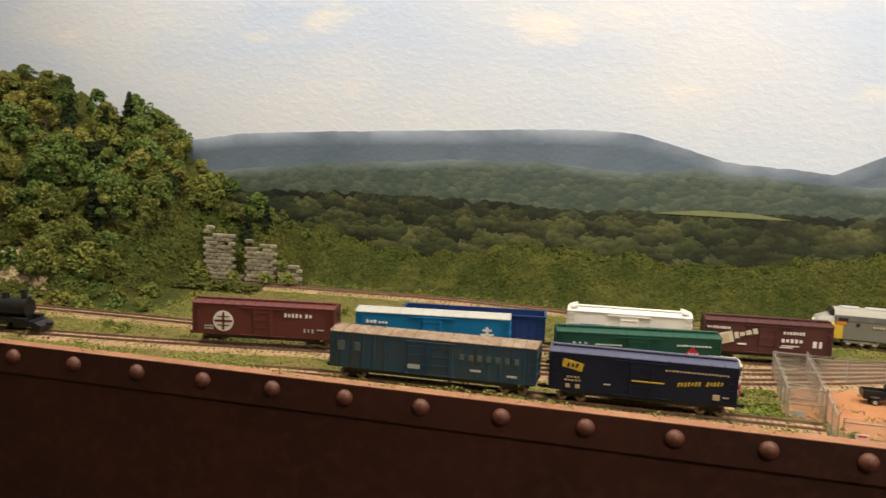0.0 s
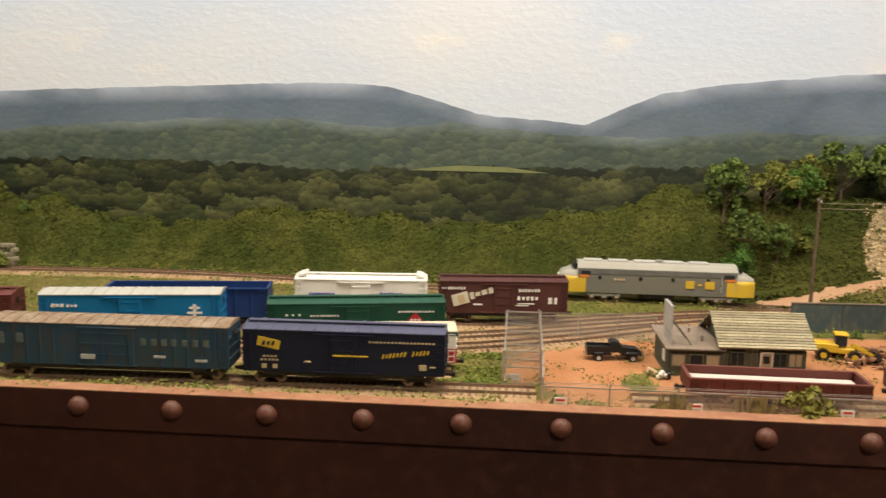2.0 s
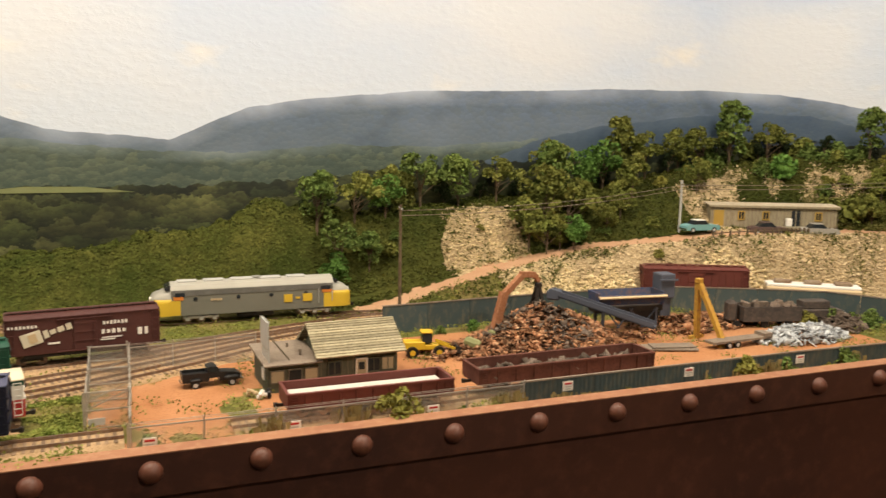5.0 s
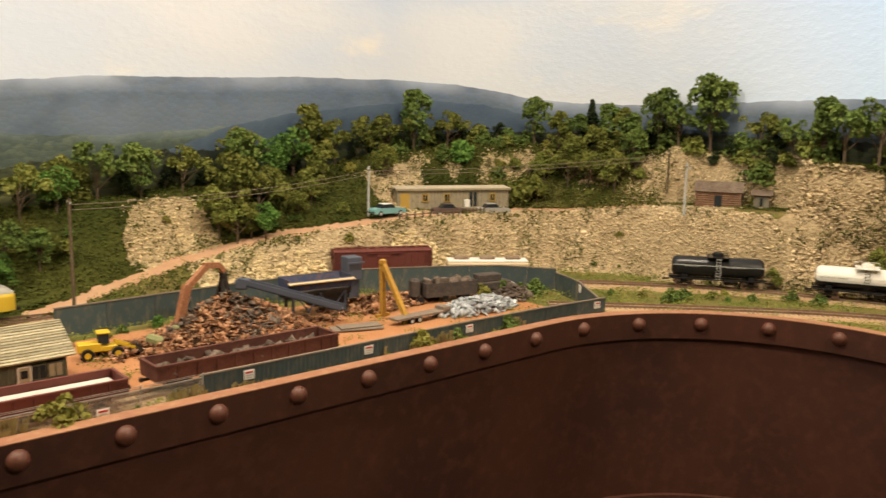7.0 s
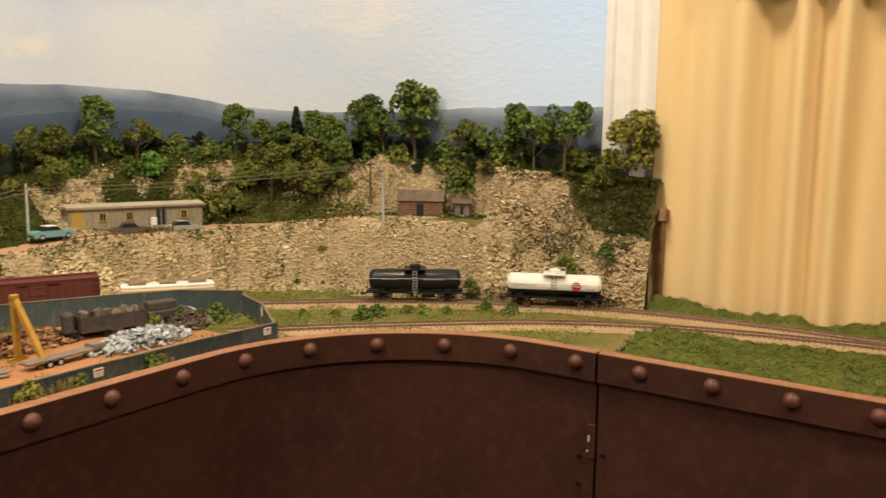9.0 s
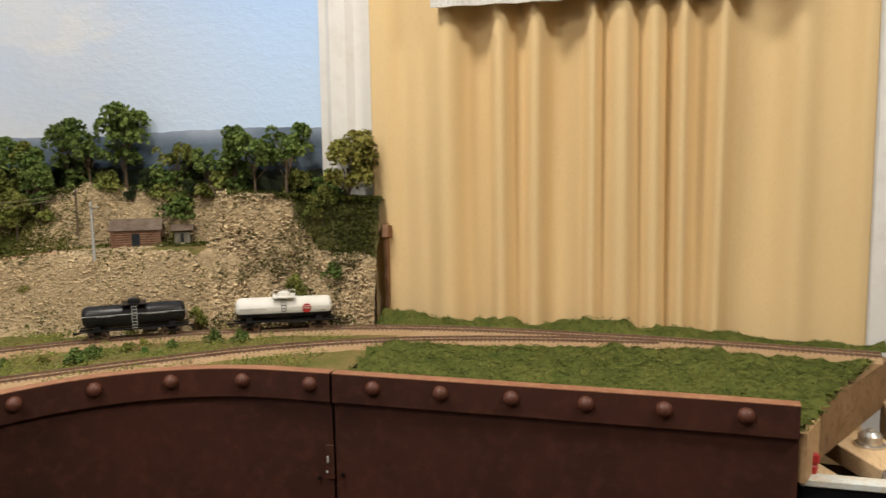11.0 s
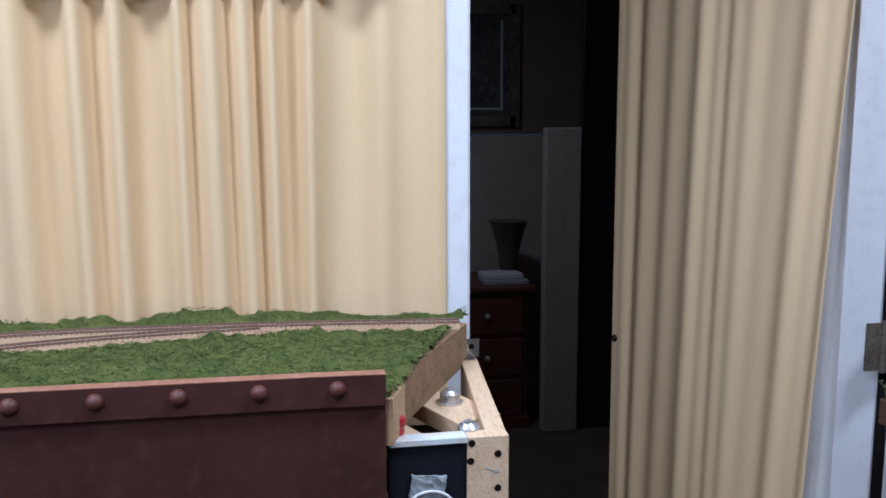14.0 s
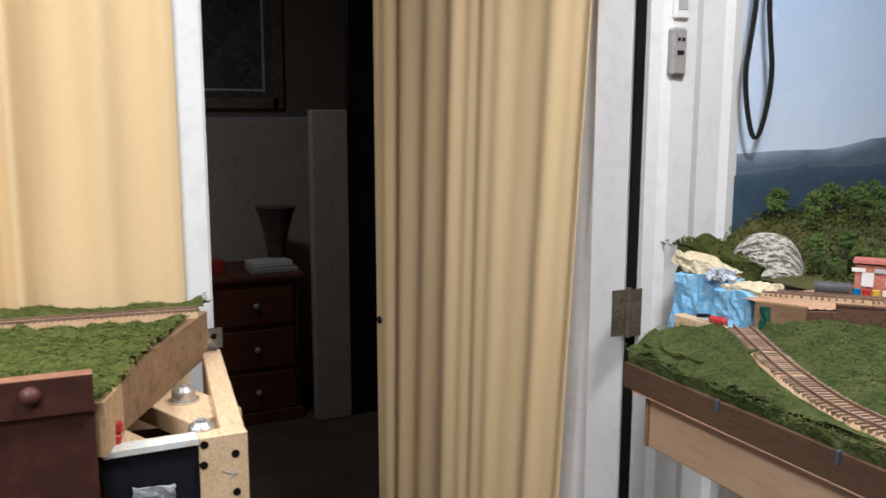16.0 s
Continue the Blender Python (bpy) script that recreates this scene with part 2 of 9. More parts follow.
def wall_run(x, y):
    """Run and offset of a ground point from the backdrop."""
    if x <= CX:
        return x, YB - y
    if y <= CY:
        return CX + ARC + CY - y, XB - x
    dx, dy = x - CX, y - CY
    return CX + RC * math.atan2(dx, dy), RC - math.hypot(dx, dy)


def table(s, *pairs):
    return float(np.interp(s, [p[0] for p in pairs], [p[1] for p in pairs]))


def ease(t):
    t = min(1.0, max(0.0, t))
    return t * t * (3 - 2 * t)


def kudzu_top(s):
    return table(s, (-.36, 1.24), (-.277, 1.288), (-.144, 1.258), (-.05, 1.279), (.077, 1.29), (.2, 1.276), (.35, 1.279), (.43, 1.29), (.52, 1.316), (.58, 1.332), (.64, 1.322), (.75, 1.32))


def hill_top(s):
    return table(s, (.62, 1.31), (.8, 1.33), (1.0, 1.345), (1.2, 1.368), (1.34, 1.388), (1.5, 1.402), (1.77, 1.39), (1.9, 1.405), (2.1, 1.4), (2.36, 1.388))


def road_z(s):
    return table(s, (.55, 1.222), (.72, 1.231), (.82, 1.242), (.95, 1.27), (1.05, 1.285), (1.2, 1.297), (1.7, 1.30), (2.0, 1.318), (2.1, 1.318))


def road_off(s):
    return table(s, (.6, .175), (.76, .155), (.85, .14), (1.0, .15), (1.1, .19), (1.4, .205), (1.67, .195), (1.9, .16), (2.1, .11), (2.36, .05))


def foot_off(s):
    return table(s, (.6, .20), (.75, .215), (1.0, .255), (1.3, .285), (1.5, .285), (1.75, .255), (2.0, .21), (2.1, .175), (2.135, .155), (2.25, .10), (2.4, .07))


def left_top(s):
    return table(s, (-1.4, 1.53), (-.88, 1.47), (-.79, 1.447), (-.68, 1.412), (-.60, 1.385), (-.567, 1.360), (-.516, 1.318), (-.436, 1.280), (-.358, 1.28), (-.28, 1.255), (-.2, 1.225), (-.1, 1.2))


def mounds(x, y, size=26.0):
    """Rounded heaps of vine and moss: large swells with smaller cushions on them."""
    q = Vector((x * size + 0.4 * fbm(x * 30, y * 30), y * size, 0.5))
    return 0.030 * (0.55 - noise.voronoi(q * 0.55)[0][0]) + 0.016 * (0.5 - noise.voronoi(q * 1.4)[0][0]) + 0.005 * (0.5 - noise.voronoi(q * 3.4)[0][0])


def front_bank(x, y):
    """The ground rises a little towards the fascia."""
    if x > 1.06:
        d = math.hypot(x - 1.06, y - (FRONT - 0.245)) - 0.245 if y > FRONT - 0.245 else x - 1.305
        return 0.010 * ease((0.05 - d) / 0.04)
    return 0.0205 * ease((0.742 - y) / 0.058)


def ground_z(x, y):
    """Height of the scenery."""
    s, o = wall_run(x, y)
    n1, n2 = fbm(x * 14, y * 14), fbm(x * 60, y * 60, 3.0)
    z = GROUND + 0.0012 * n1 + front_bank(x, y)
    if s < 0.85:
        t = ease((0.125 - o) / 0.07)
        zk = 1.218 + (kudzu_top(s) - 1.218) * t + (0.006 * n1 + 0.003 * n2 + mounds(x, y)) * t if t > 0 else z
        rear = 1.2175 if o < 0.19 else 1.2175 - (1.2175 - GROUND) * ease((o - 0.19) / 0.05)
        zk = max(zk, rear if s < 0.6 else z)
        if s < -0.1:
            foot = table(s, (-1.0, .40), (-.62, .38), (-.53, .34), (-.49, .16), (-.40, .12), (-.2, .1))
            t = (foot - o) / max(0.02, foot - 0.10)
            zl = GROUND + (left_top(s) - GROUND) * (min(1.25, t) ** 0.85 if t > 0 else 0) + (0.012 * n1 + 0.004 * n2 + 1.3 * mounds(x, y)) * ease(t * 2)
            zk = max(zk, zl)
        z = zk
    if s > 0.62:
        ro, fo, rz = road_off(s), foot_off(s), road_z(s)
        w, inner = 0.022, 0.04 * ease((s - 1.92) / 0.03) * ease((2.15 - s) / 0.03)
        if o > fo:
            zr = z if s > 0.85 else GROUND + 0.0012 * n1
        elif o > ro + w:
            t = (fo - o) / max(0.01, fo - ro - w)
            zr = GROUND + (rz - GROUND) * (0.25 * t + 0.75 * ease(t)) + (0.007 * n1 + 0.005 * n2) * (4 * t * (1 - t))
        elif o > ro - w - inner:
            zr = rz
        else:
            t = (ro - w - inner - o) / max(0.02, ro - w - inner - 0.06 + inner)
            zr = rz + (hill_top(s) - rz) * ease(min(1, t) * 0.9 + 0.05) + (0.008 * n1 + 0.004 * n2) * min(1, 3 * t)
        if s < 0.85:
            b = ease((s - 0.62) / 0.2)
            z = z * (1 - b) + zr * b
        else:
            z = zr
    if s > 2.12:
        b = ease((s - 2.12) / 0.05)
        if o < foot_off(s):
            z = z * (1 - b) + slope_z(s, o) * b
    return z


def slope_z(s, o):
    """The quarry-like slope that runs up to the door casing."""
    fo = foot_off(s)
    t = min(1.0, max(0.0, (fo - o) / (fo - min(0.055, 0.5 * fo))))
    return GROUND - 0.004 + (hill_top(s) - GROUND) * (0.8 * t + 0.2 * t * t)


# ---- room ----
def wall_box(name, lo, hi, mat, label, category="wall"):
    c = [(a + b) / 2 for a, b in zip(lo, hi)]
    s = [b - a for a, b in zip(lo, hi)]
    return tagged(part(name, boxes((c, s)), mat), label, category, kind="structure")


DOOR_L, DOOR_M, DOOR_R = 0.445, -0.224, -0.885   # double door: fixed leaf, then the open leaf
wall_box("floor", (-2.6, -2.6, -0.1), (5.6, 1.42, 0.0), M["carpet"], "brown carpeted floor", "floor")
wall_box("ceiling", (-2.6, -2.6, 2.44), (5.6, 1.42, 2.54), M["ceiling"], "white textured ceiling", "ceiling")
wall_box("wall_north", (-2.6, YB + 0.012, 0), (5.6, YB + 0.12, 2.44), M["wall_paint"], "cream wall behind the layout")
wall_box("wall_west", (-2.7, -2.6, 0), (-2.6, 1.42, 2.44), M["wall_paint"], "cream wall")
wall_box("wall_south", (-2.6, -2.7, 0), (5.6, -2.6, 2.44), M["wall_paint"], "cream wall")
wall_box("wall_east_1", (XB + 0.012, DOOR_L + 0.02, 0), (XB + 0.13, YB + 0.012, 2.44), M["wall_paint"], "cream wall beside the double door")
wall_box("wall_east_2", (XB + 0.012, -2.6, 0), (XB + 0.13, DOOR_R - 0.02, 2.44), M["wall_paint"], "cream wall beside the double door")
wall_box("wall_east_3", (XB + 0.012, DOOR_R - 0.02, 2.08), (XB + 0.13, DOOR_L + 0.02, 2.44), M["wall_paint"], "cream wall above the double door")


def casing(name, y0, y1, z0, z1, label):
    """Moulded white door casing with raised beads."""
    bm = B()
    w = y1 - y0
    prof = [(XB + 0.012, y0), (XB - 0.006, y0), (XB - 0.010, y0 + 0.12 * w), (XB - 0.004, y0 + 0.2 * w), (XB - 0.004, y0 + 0.45 * w), (XB - 0.012, y0 + 0.55 * w), (XB - 0.012, y0 + 0.8 * w), (XB - 0.005, y0 + 0.88 * w), (XB - 0.003, y1), (XB + 0.012, y1)]
    prism(bm, prof, "z", z0, z1)
    return tagged(part(name, bm, M["white_paint"]), label, "door trim", kind="structure")


casing("trim_1", DOOR_L, DOOR_L + 0.098, 0, 2.1, "white moulded casing beside the double door")
casing("trim_2", -1.095, DOOR_R - 0.0215, 0, 2.1, "wide white moulded casing beside the open door")

# Solid near-black strip that stands for the shade in the deep hinge gap.
tagged(part("door_gap_shade", boxes(((XB + 0.009, DOOR_R - 0.0135, 1.03), (0.004, 0.020, 2.06))), M["seam"]), "near-black strip for the shade in the gap between the door leaf and its casing", "gap", kind="structure")
# ---- backdrop: printed sky and ridges, following the cove ----
S0, S1 = -2.2, CX + ARC + CY - 0.543


def sheet(name, top, bottom, off, mat, label, s0=S0, s1=S1, step=0.006, rows=1):
    k = int((s1 - s0) / step)
    verts, faces = [], []
    for i in range(k + 1):
        s = s0 + (s1 - s0) * i / k
        x, y = wall_point(s, off)
        zt, zb = top(s), bottom
        for r in range(rows + 1):
            verts.append((x, y, zb + (zt - zb) * r / rows))
    n = rows + 1
    for i in range(k):
        for r in range(rows):
            a = i * n + r
            faces.append((a, a + n, a + n + 1, a + 1))
    ob = raw(name, verts, faces, mat, smooth=True)
    print_uv(ob, n, [s0 + (s1 - s0) * i / k for i in range(k + 1)], [verts[i * n + rows][2] for i in range(k + 1)])
    return tagged(ob, label, "backdrop", kind="structure")


def sky_material():
    m, n, l, b = tree_of("painted_sky")
    co = n.new("ShaderNodeTexCoord").outputs["Object"]
    sep = n.new("ShaderNodeSeparateXYZ")
    l.new(co, sep.inputs[0])
    z = ramp(n, l, sep.outputs["Z"], 1.44, 1.85)
    col = mix_node(n, l, z, (0.61, 0.68, 0.79), (0.44, 0.55, 0.77))
    mp = n.new("ShaderNodeMapping")
    mp.inputs["Scale"].default_value = (1.0, 1.0, 2.2)
    l.new(co, mp.inputs["Vector"])
    c1 = noise_node(n, l, mp.outputs["Vector"], 2.6, 5.0, 0.5)
    col = mix_node(n, l, ramp(n, l, c1.outputs["Fac"], 0.42, 0.62), col, (0.65, 0.69, 0.76))
    c2 = noise_node(n, l, mp.outputs["Vector"], 6.0, 4.0, 0.5)
    col = mix_node(n, l, ramp(n, l, c2.outputs["Fac"], 0.58, 0.80), col, (0.83, 0.79, 0.72))
    # the print turns to clear blue towards the door
    d = ramp(n, l, sep.outputs["Y"], 1.02, 0.62)
    xr = ramp(n, l, sep.outputs["X"], 1.45, 1.65)
    mul = n.new("ShaderNodeMath")
    mul.operation = "MULTIPLY"
    l.new(d, mul.inputs[0]), l.new(xr, mul.inputs[1])
    blue = mix_node(n, l, z, (0.60, 0.74, 0.95), (0.33, 0.53, 0.92))
    col = mix_node(n, l, mul.outputs[0], col, blue)
    l.new(col, b.inputs["Base Color"])
    b.inputs["Roughness"].default_value = 0.6
    # knocked-down plaster texture
    mp2 = n.new("ShaderNodeMapping")
    mp2.inputs["Scale"].default_value = (0.55, 0.55, 1.0)
    l.new(co, mp2.inputs["Vector"])
    t1 = noise_node(n, l, mp2.outputs["Vector"], 120.0, 3.0, 0.6)
    bp = n.new("ShaderNodeBump")
    bp.inputs["Strength"].default_value, bp.inputs["Distance"].default_value = 0.13, 0.0018
    l.new(ramp(n, l, t1.outputs["Fac"], 0.42, 0.66), bp.inputs["Height"])
    l.new(bp.outputs["Normal"], b.inputs["Normal"])
    return m


def print_material(name, low, high, z0, z1, dark, light, scale, haze=(0.45, 0.52, 0.58), top_haze=0.0, top_depth=0.02, mist=0.0, crown=0.8):
    """Photographic print of wooded land in the sheet's own run and height: crowns lit from above, patches, mist."""
    m, n, l, b = tree_of(name)
    uv = n.new("ShaderNodeUVMap")
    uv.uv_map = "print"
    sep = n.new("ShaderNodeSeparateXYZ")
    l.new(uv.outputs["UV"], sep.inputs[0])
    geo = n.new("ShaderNodeTexCoord").outputs["Object"]
    gz = n.new("ShaderNodeSeparateXYZ")
    l.new(geo, gz.inputs[0])
    com = n.new("ShaderNodeCombineXYZ")
    l.new(sep.outputs["X"], com.inputs[0])
    st = n.new("ShaderNodeMath")
    st.operation = "MULTIPLY"
    st.inputs[1].default_value = 1.35
    l.new(gz.outputs["Z"], st.inputs[0]), l.new(st.outputs[0], com.inputs[1])
    def crowns(sc):
        wob = noise_node(n, l, com.outputs[0], sc * 1.7, 5.0, 0.65)
        wv = n.new("ShaderNodeVectorMath")
        wv.operation = "MULTIPLY_ADD"
        wv.inputs[1].default_value = (1.5 / sc,) * 3
        l.new(wob.outputs["Color"], wv.inputs[0]), l.new(com.outputs[0], wv.inputs[2])
        vo = n.new("ShaderNodeTexVoronoi")
        vo.voronoi_dimensions = "2D"
        vo.inputs["Scale"].default_value = sc
        l.new(wv.outputs["Vector"], vo.inputs["Vector"])
        dif = n.new("ShaderNodeVectorMath")
        dif.operation = "SUBTRACT"
        l.new(wv.outputs["Vector"], dif.inputs[0]), l.new(vo.outputs["Position"], dif.inputs[1])
        ds = n.new("ShaderNodeSeparateXYZ")
        l.new(dif.outputs["Vector"], ds.inputs[0])
        return vo, ramp(n, l, ds.outputs["Y"], -0.6 / sc, 0.5 / sc)

    vor, lit1 = crowns(scale)
    vor2, lit2 = crowns(scale * 2.6)
    av = n.new("ShaderNodeMath")
    av.operation = "MULTIPLY"
    l.new(lit1, av.inputs[0]), l.new(ramp(n, l, lit2, -0.6, 0.9), av.inputs[1])
    lit = av.outputs[0]
    base = mix_node(n, l, ramp(n, l, gz.outputs["Z"], z0, z1), low, high)
    cr = n.new("ShaderNodeSeparateColor")
    l.new(vor.outputs["Color"], cr.inputs[0])
    rnd = ramp(n, l, cr.outputs[0], 0.35, 1.15)
    base = mix_node(n, l, rnd, base, light)
    big = noise_node(n, l, com.outputs[0], scale * 0.14, 4.0, 0.55)
    base = mix_node(n, l, ramp(n, l, big.outputs["Fac"], 0.48, 0.85), base, light)
    base = mix_node(n, l, ramp(n, l, big.outputs["Fac"], 0.46, 0.22), base, dark)
    mul = n.new("ShaderNodeMath")
    mul.operation = "MULTIPLY_ADD"
    mul.inputs[1].default_value, mul.inputs[2].default_value = crown, 1 - crown
    l.new(lit, mul.inputs[0])
    col = mix_node(n, l, mul.outputs[0], dark, base)
    fine = noise_node(n, l, com.outputs[0], scale * 5, 3.0, 0.6)
    col = mix_node(n, l, ramp(n, l, fine.outputs["Fac"], 0.52, 0.95), col, dark)
    if top_haze or mist:
        hz = noise_node(n, l, com.outputs[0], 7.0, 3.0, 0.5)
        hf = ramp(n, l, hz.outputs["Fac"], 0.30, 0.62)
        for depth0, depth1, amount, src in ((top_depth, 0.0, top_haze, sep.outputs["Y"]), (0.0, 0.05, mist, sep.outputs["Y"])):
            if amount:
                f = n.new("ShaderNodeMath")
                f.operation = "MULTIPLY"
                l.new(ramp(n, l, src, depth0, depth1), f.inputs[0]), l.new(hf, f.inputs[1])
                g = n.new("ShaderNodeMath")
                g.operation = "MULTIPLY"
                g.inputs[1].default_value = amount
                l.new(f.outputs[0], g.inputs[0])
                col = mix_node(n, l, g.outputs[0], col, haze)
    l.new(col, b.inputs["Base Color"])
    b.inputs["Roughness"].default_value = 0.6
    t1 = noise_node(n, l, geo, 90.0, 3.0, 0.6)
    bp = n.new("ShaderNodeBump")
    bp.inputs["Strength"].default_value, bp.inputs["Distance"].default_value = 0.18, 0.002
    l.new(t1.outputs["Fac"], bp.inputs["Height"])
    l.new(bp.outputs["Normal"], b.inputs["Normal"])
    return m


def print_uv(ob, n, runs, tops):
    """Run and depth below the printed skyline as the sheet's own map."""
    lay = ob.data.uv_layers.new(name="print")
    for lp in ob.data.loops:
        k = lp.vertex_index // n
        lay.data[lp.index].uv = (runs[k], max(0.0, tops[k] - ob.data.vertices[lp.vertex_index].co.z))
    return ob


def far_ridge(s):
    z = table(s, (-2.2, 1.40), (-.9, 1.405), (-.59, 1.436), (-.5, 1.45), (-.4, 1.456), (-.2, 1.465), (.05, 1.475), (.12, 1.476), (.17, 1.471), (.228, 1.456), (.3, 1.435), (.38, 1.429), (.447, 1.423), (.495, 1.445), (.55, 1.468), (.64, 1.483), (.8, 1.498), (1.0, 1.504), (1.14, 1.511), (1.35, 1.514), (1.45, 1.51), (1.53, 1.50), (1.6, 1.487), (1.68, 1.481), (1.8, 1.478), (1.9, 1.479), (2.05, 1.486), (2.18, 1.489), (2.3, 1.486))
    return z + 0.0012 * fbm(s * 60, 1.0) + 0.0015 * fbm(s * 14, 4.0)


def mid_ridge(s):
    z = table(s, (-2.2, 1.34), (-.6, 1.38), (-.3, 1.41), (-.1, 1.422), (.03, 1.424), (.16, 1.414), (.264, 1.424), (.38, 1.41), (.54, 1.407), (.67, 1.419), (.8, 1.415), (.98, 1.428), (1.12, 1.451), (1.26, 1.467), (1.43, 1.48), (1.5, 1.475), (1.57, 1.46), (1.65, 1.445), (1.75, 1.44), (2.3, 1.43))
    return z + 0.002 * fbm(s * 50, 2.0) + 0.003 * fbm(s * 12, 5.0)


def near_wood(s):
    z = table(s, (-2.2, 1.30), (-.7, 1.35), (-.2, 1.362), (.1, 1.352), (.3, 1.362), (.55, 1.364), (.8, 1.385), (1.0, 1.395), (1.3, 1.415), (1.6, 1.425), (1.9, 1.428), (2.3, 1.425))
    return z + 0.006 * fbm(s * 55, 7.0) + 0.006 * fbm(s * 16, 8.0)


def low_wood(s):
    z = table(s, (-2.2, 1.28), (-.4, 1.30), (-.2, 1.33), (.0, 1.335), (.2, 1.345), (.45, 1.35), (.6, 1.345), (1.0, 1.36), (2.3, 1.36))
    return z + 0.009 * fbm(s * 40, 9.0) + 0.006 * fbm(s * 110, 3.0)


M["sky"] = sky_material()
sheet("backdrop_sky", lambda s: 2.44, 1.1, 0.0, M["sky"], "painted cloudy sky on textured plaster", rows=2, s1=S1)
M["far"] = print_material("print_far_ridge", (0.108, 0.150, 0.192), (0.108, 0.160, 0.262), 1.41, 1.50, (0.060, 0.090, 0.132), (0.122, 0.155, 0.185), 110, (0.48, 0.545, 0.67), 0.75, 0.024, 0.10, 0.55)
M["mid"] = print_material("print_mid_ridge", (0.072, 0.100, 0.068), (0.085, 0.122, 0.125), 1.36, 1.44, (0.030, 0.050, 0.045), (0.14, 0.165, 0.105), 85, (0.30, 0.37, 0.40), 0.5, 0.016, 0.0, 0.7)
M["woods"] = print_material("print_woods", (0.044, 0.060, 0.020), (0.028, 0.044, 0.023), 1.33, 1.40, (0.002, 0.005, 0.003), (0.135, 0.145, 0.047), 32, crown=0.97)
M["low"] = print_material("print_low_woods", (0.062, 0.082, 0.022), (0.074, 0.090, 0.027), 1.27, 1.36, (0.003, 0.006, 0.002), (0.175, 0.18, 0.060), 26, crown=0.97)
M["field"] = print_material("print_field", (0.19, 0.22, 0.085), (0.18, 0.21, 0.085), 1.34, 1.38, (0.13, 0.15, 0.06), (0.23, 0.24, 0.11), 60, crown=0.2)
M["blue_ridge"] = print_material("print_blue_ridge", (0.05, 0.08, 0.115), (0.06, 0.10, 0.17), 1.40, 1.48, (0.035, 0.06, 0.10), (0.07, 0.105, 0.15), 150, (0.20, 0.26, 0.34), 0.2, 0.02, 0.0, 0.4)
sheet("backdrop_far_ridge", far_ridge, 1.2, 0.0015, M["far"], "blue-grey hazy mountain ridge printed on the backdrop", step=0.003)
sheet("backdrop_mid_ridge", mid_ridge, 1.2, 0.003, M["mid"], "green wooded hills printed on the backdrop", step=0.003, s1=1.0)
sheet("backdrop_blue_ridge", lambda s: mid_ridge(s) - 0.07 * ease((1.04 - s) / 0.30), 1.2, 0.0036, M["blue_ridge"], "blue wooded ridge printed on the backdrop", step=0.003, s0=0.74)
sheet("backdrop_woods", near_wood, 1.2, 0.0045, M["woods"], "dark valley woods printed on the backdrop", step=0.002)
sheet("backdrop_field", lambda s: 1.345 + table(s, (.2, .0096), (.23, .014), (.27, .0178), (.34, .0170), (.40, .0096)), 1.3545, 0.0055, M["field"], "pale green field printed on the backdrop", s0=0.2, s1=0.40)
sheet("backdrop_low_woods", low_wood, 1.2, 0.0065, M["low"], "olive treetops printed on the backdrop", step=0.0015)

# ---- fascia: rusted plate girder look with a riveted band ----
def fascia_line():
    """Run of the fascia face in plan: straight, curved, straight."""
    pts = [(-2.2, FRONT), (1.05, FRONT)]
    for i in range(1, 16):
        a = i / 16 * math.pi / 2
        pts.append((1.06 + 0.245 * math.sin(a) ** 1.0, FRONT - 0.245 + 0.245 * math.cos(a)))
    pts += [(1.305, 0.42), (1.3025, 0.0), (1.3, -0.066)]
    return pts


def run_points(pts):
    d = [0.0]
    for a, b in zip(pts, pts[1:]):
        d.append(d[-1] + math.dist(a, b))
    return d


FL = fascia_line()
FD = run_points(FL)


def fascia_at(d):
    x, y = np.interp(d, FD, [p[0] for p in FL]), np.interp(d, FD, [p[1] for p in FL])
    x2, y2 = np.interp(d + 0.004, FD, [p[0] for p in FL]), np.interp(d + 0.004, FD, [p[1] for p in FL])
    if d + 0.004 > FD[-1]:
        x1, y1 = np.interp(d - 0.004, FD, [p[0] for p in FL]), np.interp(d - 0.004, FD, [p[1] for p in FL])
        t = Vector((x - x1, y - y1)).normalized()
    else:
        t = Vector((x2 - x, y2 - y)).normalized()
    return Vector((x, y)), Vector((t.y, -t.x))      # normal towards the aisle


def ribbon(bm, d0, d1, z0, z1, out, back, step=0.01):
    k = max(2, int((d1 - d0) / step))
    ring = []
    for i in range(k + 1):
        p, n = fascia_at(d0 + (d1 - d0) * i / k)
        # normal towards the aisle is to the right of the run
        a, b = p + n * out, p - n * back
        ring.append([bm.verts.new((q.x, q.y, z)) for q, z in ((a, z0), (a, z1), (b, z1), (b, z0))])
    for u, v in zip(ring, ring[1:]):
        for j in range(4):
            bm.faces.new((u[j], v[j], v[(j + 1) % 4], u[(j + 1) % 4]))
    bm.faces.new(ring[0][::-1]), bm.faces.new(ring[-1])
    return bm


FT, FB = 1.234, 1.205          # top and bottom of the riveted band
d_seam = float(np.interp(0.372, [-0.066, 0.42], [FD[-1], FD[-1] - 0.486]))
RIVET_STEP, RIVET_Z = 0.0714, 1.2222


